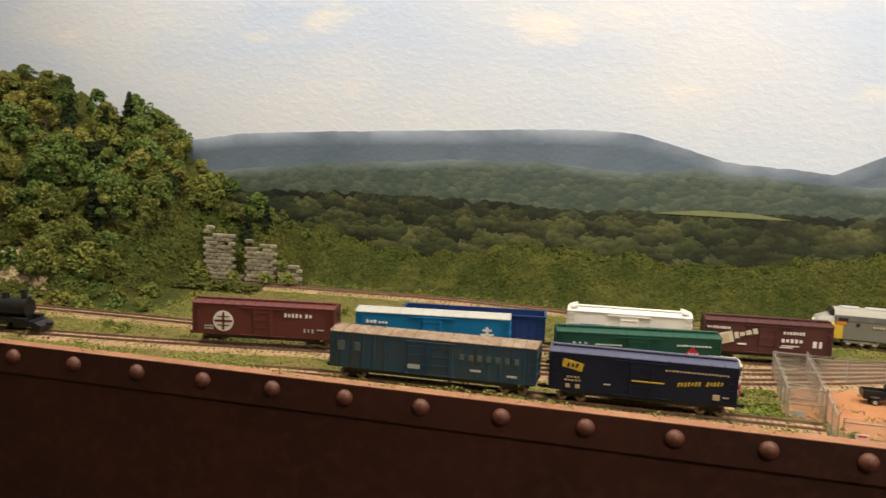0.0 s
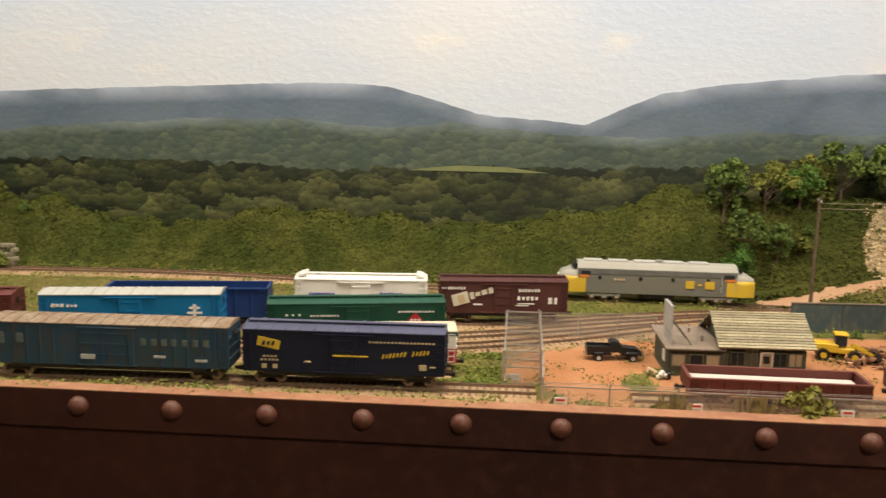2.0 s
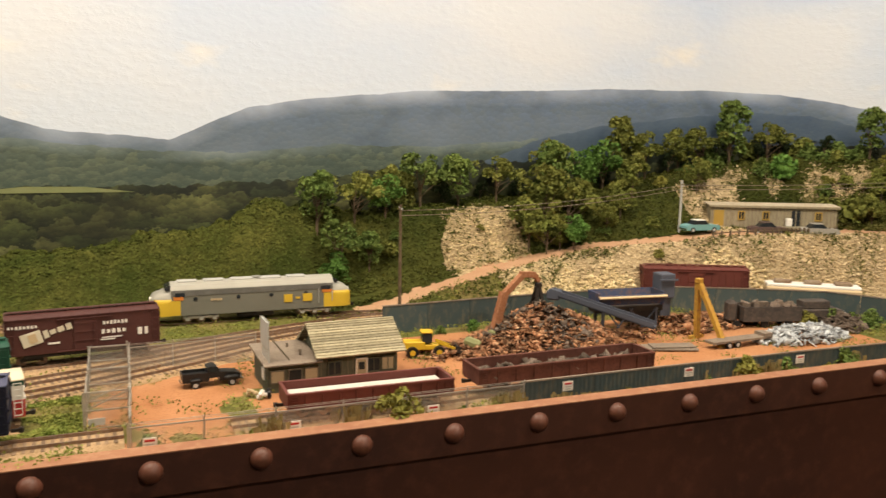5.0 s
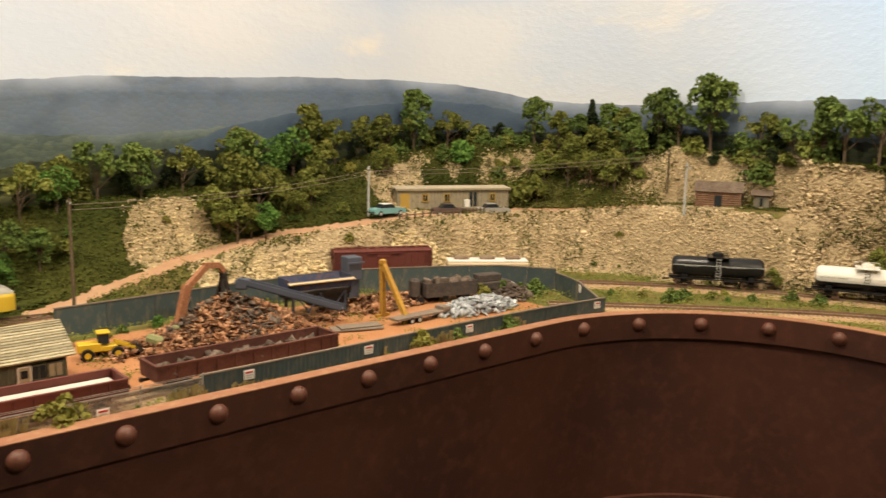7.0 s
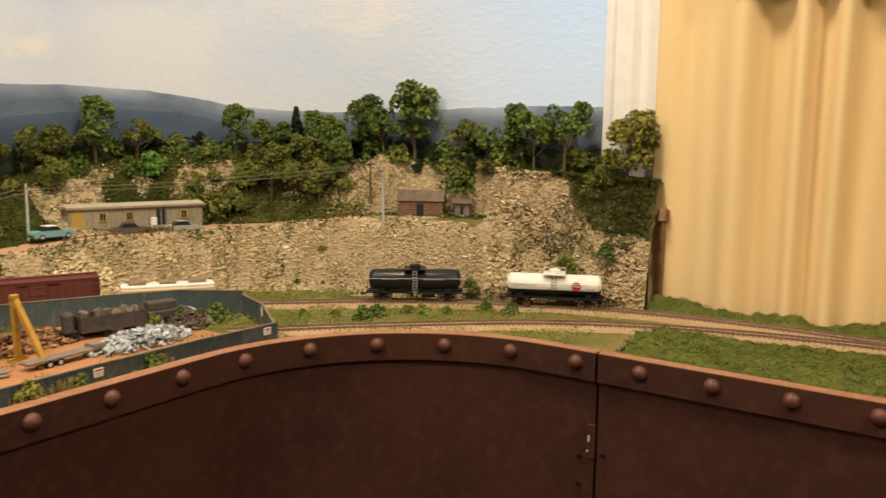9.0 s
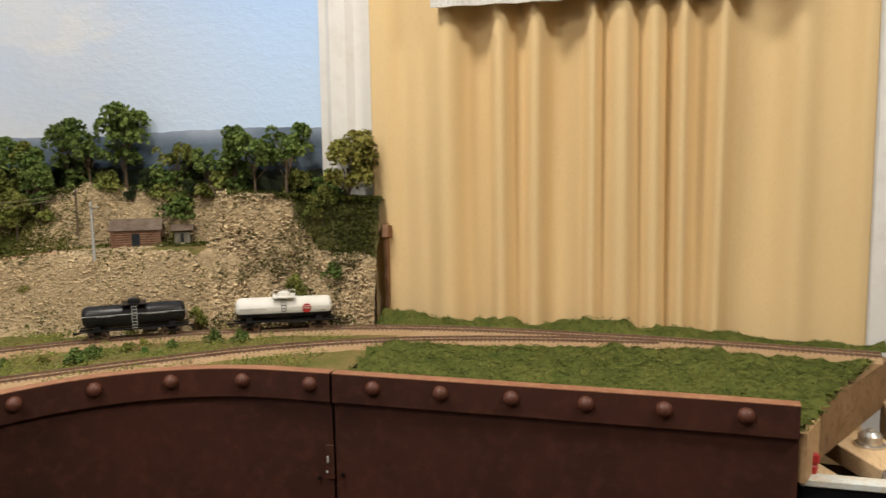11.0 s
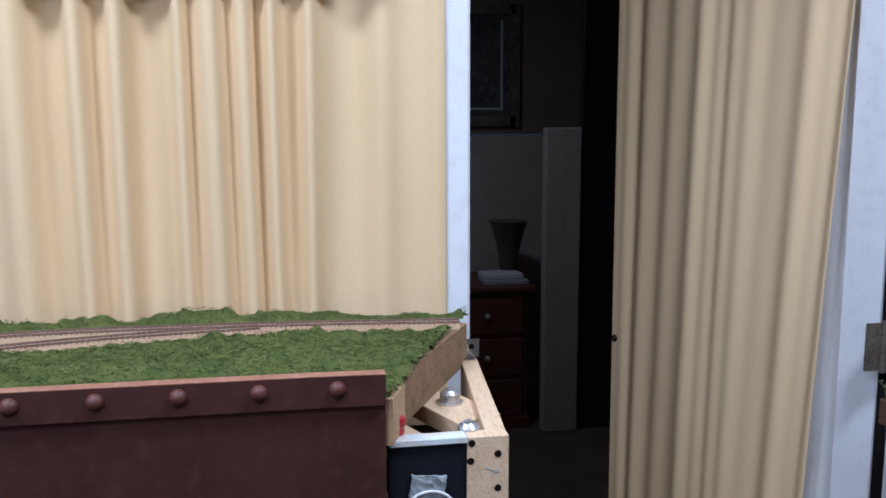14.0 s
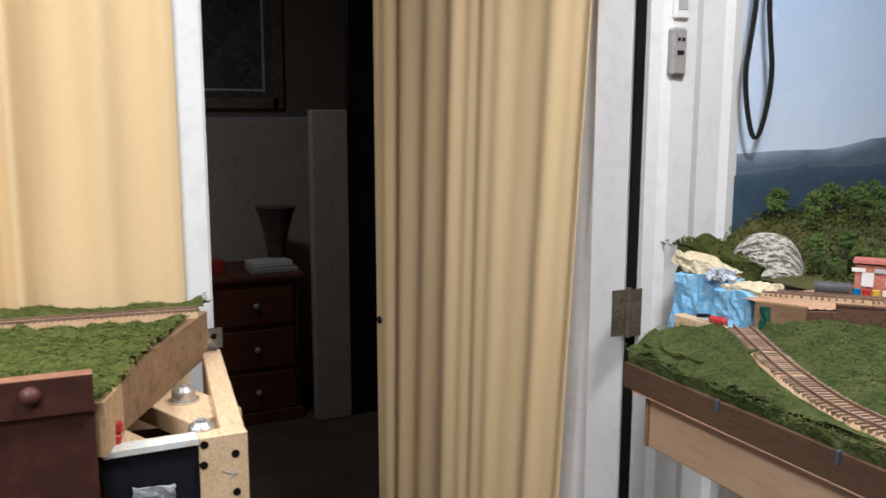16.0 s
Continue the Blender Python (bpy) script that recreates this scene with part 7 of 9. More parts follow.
prev = None
for i in range(61):
    y = .360 - .440 * i / 60
    drop = .004 * math.sin(i / 60 * math.pi) - .010 * i / 60
    xx = XB - .056 + .004 * math.sin(i * .9)
    ring = [bm.verts.new(v) for v in ((xx, y, 1.640 - drop), (xx + .003, y, 1.640 - drop), (xx + .015, y, 2.0), (xx + .012, y, 2.0))]
    if prev:
        for j in range(4):
            bm.faces.new((prev[j], ring[j], ring[(j + 1) % 4], prev[(j + 1) % 4]))
    prev = ring
bmesh.ops.recalc_face_normals(bm, faces=bm.faces)
part("cloth", bm, surface("white_cloth", (.74, .72, .68), (.68, .66, .62), None, big=10, small=300, rough=.9), va)
part("rod", cyl(B(), (XB - .06, .44, 2.0), (XB - .06, -.12, 2.0), .008, seg=12), M["white_paint"], va)
for y in (.43, -.11):
    part("bracket", boxes(((XB - .028, y, 2.0), (.070, .012, .02))), M["white_paint"], va)

# open leaf, swung into the far room
OPEN_ANG = 18.5
lo = thing("door_2", "white door leaf standing open with a curtain", "door", pose(XB + .018, DOOR_R - .005, 0, 0, 0, OPEN_ANG), kind="structure")
part("stile", boxes(((.036, -.018, 1.03), (.072, .034, 2.06), None, .003)), M["white_paint"], lo, "white hinge edge")
part("panel", boxes(((.320, -.024, 1.03), (.57, .014, 2.06))), M["white_paint"], lo)
part("stile", boxes(((.602, -.018, 1.03), (.03, .034, 2.06), None, .003)), M["white_paint"], lo)
kn = part("door_knob", cyl(B(), (.603, .0, 1.0), (.603, .018, 1.0), .006, seg=14), M["dark_metal"], lo)
bm = B()
bmesh.ops.create_uvsphere(bm, u_segments=16, v_segments=10, radius=.010, matrix=Matrix.Translation((.603, .020, 1.0)))
part("knob_ball", bm, M["dark_metal"], kn, smooth=True)
curtain("curtain", "cream pleated curtain hanging on the open door leaf", lo.matrix_basis @ pose(.045, .020, 0), .565, .02, 2.0, open_folds, .0052, 320, .093)
hi = thing("door_hinge", "worn steel butt hinge on the door edge", "hinge", pose(XB - .004, DOOR_R + .006, 1.083))
part("leaf", boxes(((-.001, .0165, .038), (.0022, .027, .076), None, .0006)), M["brass"], hi)
part("leaf", boxes(((-.001, -.0165, .036), (.0022, .027, .078), (0, 0, 6), .0006)), M["brass"], hi)
part("pin", cyl(B(), (-.004, 0, -.003), (-.004, 0, .079), .0048, seg=12), M["brass"], hi)
for y in (.011, .024, -.011, -.024):
    for z in (.012, .038, .064):
        part("screw", cyl(B(), (-.0018, y, z), (-.0030, y, z), .0028, seg=10), M["brass"], hi)

# thermometer-like grey device and black strap on the casing
dv = thing("wall_remote", "grey plastic remote hanging on the white casing", "remote", pose(XB - .014, -.951, 1.498))
part("case", boxes(((0, 0, .036), (.016, .030, .074), None, .004)), surface("grey_plastic", (.36, .34, .31), (.32, .30, .27), None, big=30, small=300, rough=.5), dv)
part("button", boxes(((-.0085, .004, .055), (.002, .005, .005)), ((-.0085, -.005, .055), (.002, .005, .005)), ((-.0085, 0, .035), (.002, .012, .006))), P["black"], dv)
dv = thing("wall_switch", "white wall device above the remote", "switch", pose(XB - .012, -.956, 1.584))
part("case", boxes(((0, 0, .04), (.012, .030, .080), None, .003)), M["white_paint"], dv)
part("screen", boxes(((-.0065, 0, .03), (.001, .018, .03))), P["lightgrey"], dv)
sp = thing("strap", "black woven strap hanging in a loop", "strap")
bm, prev = B(), None
for i in range(33):
    u = (i / 32 - .5) * 2
    rise = .42 * abs(u) ** 1.5
    y = -1.107 + math.copysign(.034 * min(1, abs(u) / .42) ** .85 * (1 - .62 * ease((rise - .05) / .2)), u)
    z = 1.397 + rise
    ring = [bm.verts.new(v) for v in ((XB - .034, y - .0045, z), (XB - .034, y + .0045, z), (XB - .031, y + .0045, z), (XB - .031, y - .0045, z))]
    if prev:
        for j in range(4):
            bm.faces.new((prev[j], ring[j], ring[(j + 1) % 4], prev[(j + 1) % 4]))
    prev = ring
bmesh.ops.recalc_face_normals(bm, faces=bm.faces)
part("webbing", bm, M["black_plastic"], sp)

# far room
wall_box("wall_far", (4.9, -2.6, 1.44), (5.0, 1.42, 2.44), M["dark_wall"], "dark taupe upper wall of the far room")
wall_box("wall_far_lower", (4.895, -2.6, 0), (5.0, 1.42, 1.43), M["light_wall"], "beige lower wall of the far room")
wall_box("wall_side", (1.84, -2.3, 0), (4.9, -2.2, 2.44), M["dark_wall"], "dark side wall of the far room")
tagged(part("trim_3", boxes(((4.36, -1.225, .735), (.06, .175, 1.47), None, .006)), M["light_wall"]), "pale boxed corner post in the far room", "door trim", kind="structure")
tagged(part("door_3", boxes(((4.37, -1.61, 1.05), (.04, .58, 2.1), None, .004)), P["black"]), "dark door in the far room", "door", kind="structure")


def dresser(m):
    c = thing("dresser", "dark cherry dresser with three drawers and pale knobs", "dresser", m)
    part("body", boxes(((.22, 0, .36), (.42, .41, .66), None, .004)), M["dresser"], c)
    part("top", boxes(((.21, 0, .700), (.47, .47, .026), None, .006)), M["dresser"], c)
    part("plinth", boxes(((.21, 0, .03), (.44, .43, .06), None, .004)), M["dresser"], c)
    for z in (.572, .363, .157):
        d = part("drawer", boxes(((.003, 0, z), (.02, .36, .182), None, .005)), M["dresser"], c)
        bm = B()
        bmesh.ops.create_uvsphere(bm, u_segments=12, v_segments=8, radius=.014, matrix=Matrix.Translation((-.018, 0, z)))
        part("knob", bm, P["lightgrey"], d, "pale round knob", smooth=True)
    return c


dresser(pose(4.42, -.880, 0))
vs = thing("vase", "dark flared vase standing on a dresser", "vase", pose(4.62, -1.035, .713))
bm = B()
for z0, z1, r0, r1 in ((0, .02, .065, .055), (.02, .05, .045, .040), (.05, .17, .040, .060), (.17, .26, .060, .085), (.26, .295, .085, .10)):
    cyl(bm, (0, 0, z0), (0, 0, z1), r0, r1, seg=20)
part("bowl", bm, surface("dark_glaze", (.05, .04, .035), (.08, .065, .05), (.12, .1, .08), big=20, small=90, rough=.3), vs)
bk = thing("book_stack", "two pale books lying on a dresser", "books", pose(4.53, -.985, .713))
part("book", boxes(((0, 0, .012), (.16, .22, .024), None, .003)), P["lightgrey"], bk)
part("book", boxes(((.01, .01, .038), (.14, .19, .024), (0, 0, 6), .003)), P["white"], bk)
bx = thing("red_box", "small red box on a dresser", "box", pose(4.58, -.735, .713))
part("case", boxes(((0, 0, .03), (.08, .07, .06), None, .004)), P["red"], bx)
pf = thing("picture_frame", "dark framed picture on a taupe wall", "picture", pose(4.885, -.86, 1.79))
part("frame", boxes(((0, .27, 0), (.03, .05, .62)), ((0, -.27, 0), (.03, .05, .62)), ((0, 0, .285), (.03, .54, .05)), ((0, 0, -.285), (.03, .54, .05))), M["brass"], pf)
part("picture", boxes(((.005, 0, 0), (.008, .5, .54))), M["picture_dark"], pf)
part("mat_line", boxes(((-.001, -.2, 0), (.004, .012, .46)), ((-.001, 0, -.22), (.004, .4, .012))), P["lightgrey"], pf)

# ---- lift-out deck edge and its timber cradle ----
M["cut_edge"] = surface("rough_cut_edge", (.27, .17, .085), (.33, .215, .11), (.13, .08, .04), big=30, small=120, rough=.9, bump=.5, bump_dist=.003)
M["black_cloth"] = surface("black_fabric", (.010, .010, .013), (.014, .014, .017), (.018, .018, .022), big=30, small=300, rough=.85)
dk = thing("deck_board", "cut foam-and-plank edge of the lift-out deck", "deck edge")
a, b = Vector((1.352, -.080)), Vector((1.592, -.202))
bm = B()
u = (b - a).normalized()
n = Vector((u.y, -u.x))
for q0, q1, z0, z1 in ((a, b, 1.156, 1.2085),):
    vs_ = [(q.x + n.x * o, q.y + n.y * o, z) for z in (z0, z1) for q, o in ((q0, 0), (q1, 0), (q1, -.02), (q0, -.02))]
    v = [bm.verts.new(p) for p in vs_]
    for f in ((0, 1, 2, 3), (4, 5, 6, 7), (0, 1, 5, 4), (1, 2, 6, 5), (2, 3, 7, 6), (3, 0, 4, 7)):
        bm.faces.new([v[i] for i in f])
bmesh.ops.recalc_face_normals(bm, faces=bm.faces)
part("end_face", bm, M["cut_edge"], dk, "rough tan cut edge")
part("side", boxes(((1.328, -.076, 1.185), (.05, .012, .045), (0, 0, -20))), M["wood_block"], dk)
part("underside", boxes(((1.46, .13, 1.175), (.26, .34, .03))), M["wood_block"], dk)

def lumpy(bm, c, s, rot=(0, 0, 0), amp=.004, freq=45, n=9, seed=0.0):
    """A block with an uneven torn or carved surface."""
    m = Matrix.Translation(c) @ Euler([radians(a) for a in rot]).to_matrix().to_4x4()
    k = len(bm.verts)
    bmesh.ops.create_cube(bm, size=1.0)
    bm.verts.ensure_lookup_table()
    es = list({e for v in bm.verts[k:] for e in v.link_edges})
    bmesh.ops.subdivide_edges(bm, edges=es, cuts=n, use_grid_fill=True)
    bm.verts.ensure_lookup_table()
    for v in bm.verts[k:]:
        v.co = m @ Vector((v.co.x * s[0], v.co.y * s[1], v.co.z * s[2]))
        q = v.co * freq
        v.co += amp * Vector((fbm(q.x, q.y, q.z + seed), fbm(q.y + 9, q.z, q.x + seed), fbm(q.z + 5, q.x, q.y + seed)))
    return bm


M["steel"] = surface("zinc_plated_steel", (.66, .65, .62), (.56, .55, .52), (.42, .41, .39), big=60, small=300, rough=.26, bump=.05, metal=.8, spec=.5)
# Cradle floor board: the shade under the deck is put into its dark brown.
M["floor_shade"] = surface("shaded_board", (.075, .042, .025), (.10, .06, .035), None, big=15, small=160, rough=.85)
cr = thing("timber_cradle", "pine timber cradle with steel leveling feet", "cradle")
CRX = 1.312
part("end_board", boxes(((CRX + .009, -.1665, 1.06), (.018, .041, .205), None, .001)), M["wood_new"], cr)
part("top_edge", boxes(((CRX + .009, -.108, 1.1595), (.018, .076, .007), (0, 1, 0), .001)), surface("painted_edge", (.62, .66, .64), (.55, .48, .36), (.7, .7, .68), big=60, small=200, rough=.7), cr, "edge smeared with pale paint")
part("front_panel", boxes(((CRX + .010, -.108, 1.056), (.012, .076, .199))), M["black_cloth"], cr, "black fabric front")
part("long_rail", boxes(((1.462, -.191, 1.135), (.262, .021, .054), (0, 0, -6), .001)), M["wood_new"], cr)
part("floor_board", boxes(((1.41, -.118, 1.108), (.16, .10, .010), (0, 0, -6))), M["floor_shade"], cr)
part("gusset", prism(B(), [(1.322, -.072), (1.322, -.120), (1.410, -.078)], "z", 1.146, 1.1555), M["wood_new"], cr, "plywood corner gusset")
part("brace_block", boxes(((1.432, -.154, 1.1445), (.100, .056, .020), (0, 0, 24), .001)), M["wood_new"], cr, "angled pine block")
for y, z in ((-.150, 1.156), (-.176, 1.144), (-.149, 1.138), (-.176, 1.109), (-.150, 1.095), (-.177, 1.074)):
    part("bolt_hole", cyl(B(), (CRX + .0006, y, z), (CRX - .0004, y, z), .0036, seg=12), M["seam"], cr)
part("pencil_mark", boxes(((CRX - .0003, -.170, 1.128), (.0004, .013, .0009), (25, 0, 0))), P["lightgrey"], cr)
part("pencil_mark", boxes(((CRX - .0003, -.174, 1.125), (.0004, .009, .0009), (-35, 0, 0))), P["lightgrey"], cr)
for x, y, z in ((1.440, -.152, 1.1545), (1.336, -.152, 1.1535)):
    lv = part("leveling_foot", cyl(B(), (x, y, z), (x, y, z + .0025), .0145, seg=24), M["steel"], cr, "bright steel leveling cup")
    bm = cyl(B(), (x, y, z + .0025), (x, y, z + .0115), .0118, .0112, seg=24)
    cyl(bm, (x, y, z + .0115), (x, y, z + .0155), .0112, .0070, seg=24)
    part("cup", bm, M["steel"], lv, smooth=False)
    part("nut", cyl(B(), (x, y, z + .0155), (x, y, z + .0175), .0042, seg=6), M["steel"], lv)
part("corner_bracket", boxes(((1.594, -.207, 1.175), (.0016, .024, .024))), M["chrome"], cr, "small steel angle bracket")
part("bracket_foot", boxes(((1.585, -.200, 1.1635), (.018, .02, .0016))), M["chrome"], cr)
part("bracket_hole", cyl(B(), (1.5935, -.209, 1.177), (1.5925, -.209, 1.177), .0036, seg=12), M["seam"], cr)
rc = thing("red_connector", "small red plastic connector hanging at the fascia end", "connector", pose(1.332, -.079, 1.164))
part("plug", boxes(((0, 0, 0), (.014, .012, .016), (10, 0, 12), .002), ((0, -.004, .012), (.012, .010, .010), (0, 8, 0), .002)), P["red"], rc)
part("wire", cyl(B(), (0, 0, .014), (.012, .024, .034), .0018, seg=6), P["royal"], rc)
ct = thing("wire_coil", "loop of pale wire in a clear bag on the black panel", "wire coil", pose(CRX - .003, -.109, 1.092))
bm = B()
for i in range(24):
    a0, a1 = i / 24 * 2 * math.pi, (i + 1) / 24 * 2 * math.pi
    cyl(bm, (0, .024 * math.cos(a0), .020 * math.sin(a0)), (0, .024 * math.cos(a1), .020 * math.sin(a1)), .0014, seg=6)
part("loop", bm, P["white"], ct)
part("bag", lumpy(B(), (.003, .002, .022), (.003, .034, .026), (6, 0, 0), .002, 130, 6), surface("clear_bag", (.30, .31, .30), (.22, .23, .23), (.5, .5, .48), big=90, small=300, rough=.15), ct)
jl = thing("joint_latch", "small brown latch plate bridging the fascia joint", "latch")
part("plate", boxes(((1.3020, .376, 1.141), (.002, .009, .036), None, .0005)), M["rust"], jl)
part("slot", boxes(((1.2993, .3775, 1.1445), (.0012, .0018, .0065))), P["lightgrey"], jl, "pale slot")
part("slot", boxes(((1.2993, .3785, 1.131), (.0012, .0018, .002))), P["lightgrey"], jl)
for y, z in ((.389, 1.122), (.363, 1.128), (.389, 1.092)):
    part("screw", cyl(B(), (1.3035, y, z), (1.3018, y, z), .0022, seg=10), M["seam"], jl)

# ---- table legs and benchwork under the layout ----
part("benchwork", boxes(((-.3, 1.0, 1.17), (2.6, .56, .03)), ((1.50, .74, 1.17), (.34, .5, .03))), M["wood_block"])
tagged(bpy.data.objects["benchwork"], "plywood benchwork under the scenery", "benchwork", kind="structure")

# ---- layout across the doorway ----
RD = 1.2045
M["fibre"] = surface("brown_fibreboard", (.20, .125, .065), (.24, .155, .085), (.14, .085, .045), big=20, small=250, rough=.9, bump=.3)
d2 = thing("deck_section", "second lift-out deck with turf and a curved track", "deck")


def right_back(x):
    """Rear limit of the turf on the second deck."""
    return table(x, (.9, -.91), (1.212, -.866), (1.258, -.836), (1.294, -.774))


def right_inside(x, y):
    return right_back(x) < y < -.556 and x < 1.275 - 0.12 * (-.56 - y)


def right_z(x, y):
    yt = table(x, (.85, -.535), (1.0, -.566), (1.034, -.580), (1.12, -.619), (1.24, -.687), (1.4, -.80))
    rim = ease((y + .61) / .045)
    return RD + .007 * (1 + fbm(x * 60, y * 30)) * ease((abs(y - yt) - .02) / .012) + .008 * ease((x - 1.16) / .1) * ease((y + .72) / .1) * (1 - rim) + .003 - .009 * rim * ease((abs(y - yt) - .02) / .012) - .012 * ease((.06 - y + right_back(x)) / .06)


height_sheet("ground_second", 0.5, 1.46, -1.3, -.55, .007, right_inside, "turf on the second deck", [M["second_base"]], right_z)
# Deck edge boards: brown wood, darkened in the colour for the shadow they stand in.
M["edge_board"] = surface("shaded_edge_board", (.080, .047, .026), (.112, .068, .037), (.055, .031, .017), big=15, small=160, rough=.8, bump=.25, stretch=(.3, 1, 3))
part("front_edge", boxes(((.73, -.558, 1.1795), (1.07, .016, .026), None, .001)), M["edge_board"], d2, "brown cut front edge")
part("front_board", boxes(((.729, -.572, 1.1370), (1.02, .018, .052), None, .001)), M["plywood"], d2, "pale plywood board below")
part("board_end", boxes(((1.2415, -.572, 1.1370), (.005, .0195, .0525))), M["fibre"], d2, "darker end strip")
part("lip_strip", boxes(((.725, -.5575, 1.1664), (1.05, .016, .0009))), M["road"], d2)
part("lip_strip", boxes(((.722, -.5620, 1.1640), (1.05, .014, .0009))), M["road"], d2)
bm = B()
for k in range(7):
    lumpy(bm, (.79 + .072 * k, -.561, 1.193), (.078, .016, .018), (0, 0, 0), .005, 60, 7, 2.0)
lumpy(bm, (1.222, -.610, 1.200), (.075, .075, .022), (0, 0, 0), .005, 60, 8, 4.0)
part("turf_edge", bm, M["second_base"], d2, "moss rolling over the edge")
part("end_edge", boxes(((1.254, -.71, 1.1795), (.012, .30, .026), (0, 0, 8))), M["edge_board"], d2)
for x in (1.134, 1.012):
    part("clip", boxes(((x, -.549, 1.1885), (.0026, .003, .010))), P["steel_blue"], d2, "small blue clip")
track("curved track on the second deck", [(1.262, -.700, RD + .011), (1.18, -.652, RD + .011), (1.12, -.619, RD + .011), (1.034, -.585, RD + .010), (.93, -.572, RD + .010)], wide=.019, sink=.0014)
track("track on the inner shelf of the second layout", [(1.40, -.872, RD + .008), (1.372, -.896, RD + .008), (1.335, -.930, RD + .008), (1.27, -.993, RD + .008), (1.15, -1.11, RD + .008)], wide=.017)
fm = thing("foam_end", "raw blue foam scenery end with plaster on top", "foam block")
M["foam"] = surface("blue_foam", (.26, .50, .72), (.20, .43, .68), (.50, .66, .78), big=25, small=130, rough=.7, bump=.5, bump_dist=.003)
part("foam", lumpy(B(), (1.513, -.885, 1.135), (.094, .040, .150), (2, 0, 8), .006, 40, 12), M["foam"], fm)
part("foam_step", lumpy(B(), (1.430, -.872, 1.160), (.074, .040, .086), (4, 3, -6), .006, 45, 10, 3.0), M["foam"], fm)
M["plaster"] = surface("tan_plaster", (.70, .60, .40), (.62, .52, .33), (.40, .32, .18), big=40, small=200, rough=.9, bump=.6, bump_dist=.003)
part("plaster_cap", lumpy(B(), (1.535, -.905, 1.216), (.085, .055, .018), (8, -12, 10), .008, 50, 9, 5.0), M["plaster"], fm, "torn tan plaster shell")
part("plaster_edge", lumpy(B(), (1.43, -.885, 1.207), (.075, .045, .010), (-4, 6, -8), .006, 60, 8, 7.0), M["plaster"], fm, "torn tan plaster shell")
part("plastic_sheet", lumpy(B(), (1.478, -.876, 1.216), (.034, .026, .014), (10, 14, 0), .009, 90, 7, 8.0), surface("crumpled_film", (.55, .58, .62), (.3, .33, .38), (.8, .82, .85), big=80, small=200, rough=.2), fm, "crumpled grey plastic film")
part("turf_shoulder", lumpy(B(), (1.585, -.985, 1.205), (.12, .10, .05), (0, -14, 30), .010, 30, 10, 9.0), M["vine_base"], fm, "green shoulder of the slope")
rg = thing("red_clamp", "small red clamp on the shelf end", "clamp", pose(1.448, -.846, 1.163, 0, 0, 15))
part("jaw", boxes(((0, 0, 0), (.026, .010, .010), None, .003)), P["red"], rg)
part("handle", boxes(((.022, 0, .003), (.020, .006, .005), (0, 10, 0), .001)), P["black"], rg)
sh = thing("shelf_beam", "pine shelf beam with two bolt holes under the second layout", "beam")
part("beam", boxes(((1.452, -.846, 1.128), (.135, .018, .060), (0, 0, 4), .001)), M["wood_new"], sh)
for x in (1.44, 1.47):
    part("bolt_hole", cyl(B(), (x, -.8355, 1.136), (x, -.838, 1.136), .0034, seg=12), M["seam"], sh)
part("end_panel", boxes(((1.327, -.828, 1.186), (.060, .008, .052), (0, 0, 28), .001)), M["fibre"], sh, "brown card end panel")
part("green_end", lumpy(B(), (1.340, -.818, 1.188), (.014, .006, .036), (0, 0, 28), .003, 70, 6), P["green"], sh, "green painted patch")
# shelf of the second layout: dirt lot, retaining walls
def back_z(x, y):
    d = ease((-1.0 - y) / .16) * ease((x - 1.36) / .22)
    return 1.196 + .066 * d + .01 * fbm(x * 15, y * 15) * d


def shelf_inside(x, y):
    return x < 1.40 and y < min(-.832, x - 2.184 if x < 1.299 else 1.77 * x - 3.184)


height_sheet("ground_shelf", .9, 1.41, -1.12, -.82, .006, shelf_inside, "tan dirt lot on the second layout", [M["road"]], lambda x, y: 1.2045 + .0014 * fbm(x * 50, y * 50))
height_sheet("ground_hill", 0.6, XB - .006, -1.9, -.93, .010, lambda x, y: (x > .9 or y < -1.1) and (y < -.99 or x < 1.42), "wooded slope of the second layout", [M["soil"]], back_z)
rk = thing("rock_face", "pale grey plaster rock outcrop", "rock", pose(1.524, -1.007, 1.190, -14, 0, -137))
verts, faces = [], []
for i in range(41):
    for j in range(31):
        u, w = -.056 + .112 * i / 40, .074 * j / 30
        lim = max(0, 1 - abs(u / .058) ** 2.6) ** .6
        d = .007 * fbm(u * 40, w * 90, 2.0) + .006 * fbm(u * 110, w * 230, 4.0) + .003 * fbm(u * 300, w * 380, 6.0)
        verts.append((u, -.006 * lim + d + .004 * math.floor(w / .009 + 2 * fbm(u * 30, 1.0)) % 2 * .3, w * max(.1, lim)))
for i in range(40):
    for j in range(30):
        a = i * 31 + j
        faces.append((a, a + 31, a + 32, a + 1))
raw("face", verts, faces, M["quarry"], rk)
gt = thing("storage_tank", "dark grey cylindrical tank lying on its side", "tank", pose(1.362, -.956, 1.2045, 0, 0, 38))
part("shell", cyl(B(), (-.0215, 0, .0095), (.0215, 0, .0095), .0085, seg=20), surface("dark_tank", (.06, .06, .06), (.09, .09, .09), None, big=30, small=200, rough=.5), gt)
for x in (-.013, .013):
    part("cradle", boxes(((x, 0, .002), (.004, .013, .004))), M["old_wood"], gt)
M["faded_red"] = surface("faded_red", (.50, .17, .13), (.42, .13, .10), (.56, .27, .21), big=40, small=200, rough=.85)
rb = thing("brick_store", "red brick store with signs and barrels in front", "building", pose(1.358, -1.008, 1.204, 0, 0, -143))
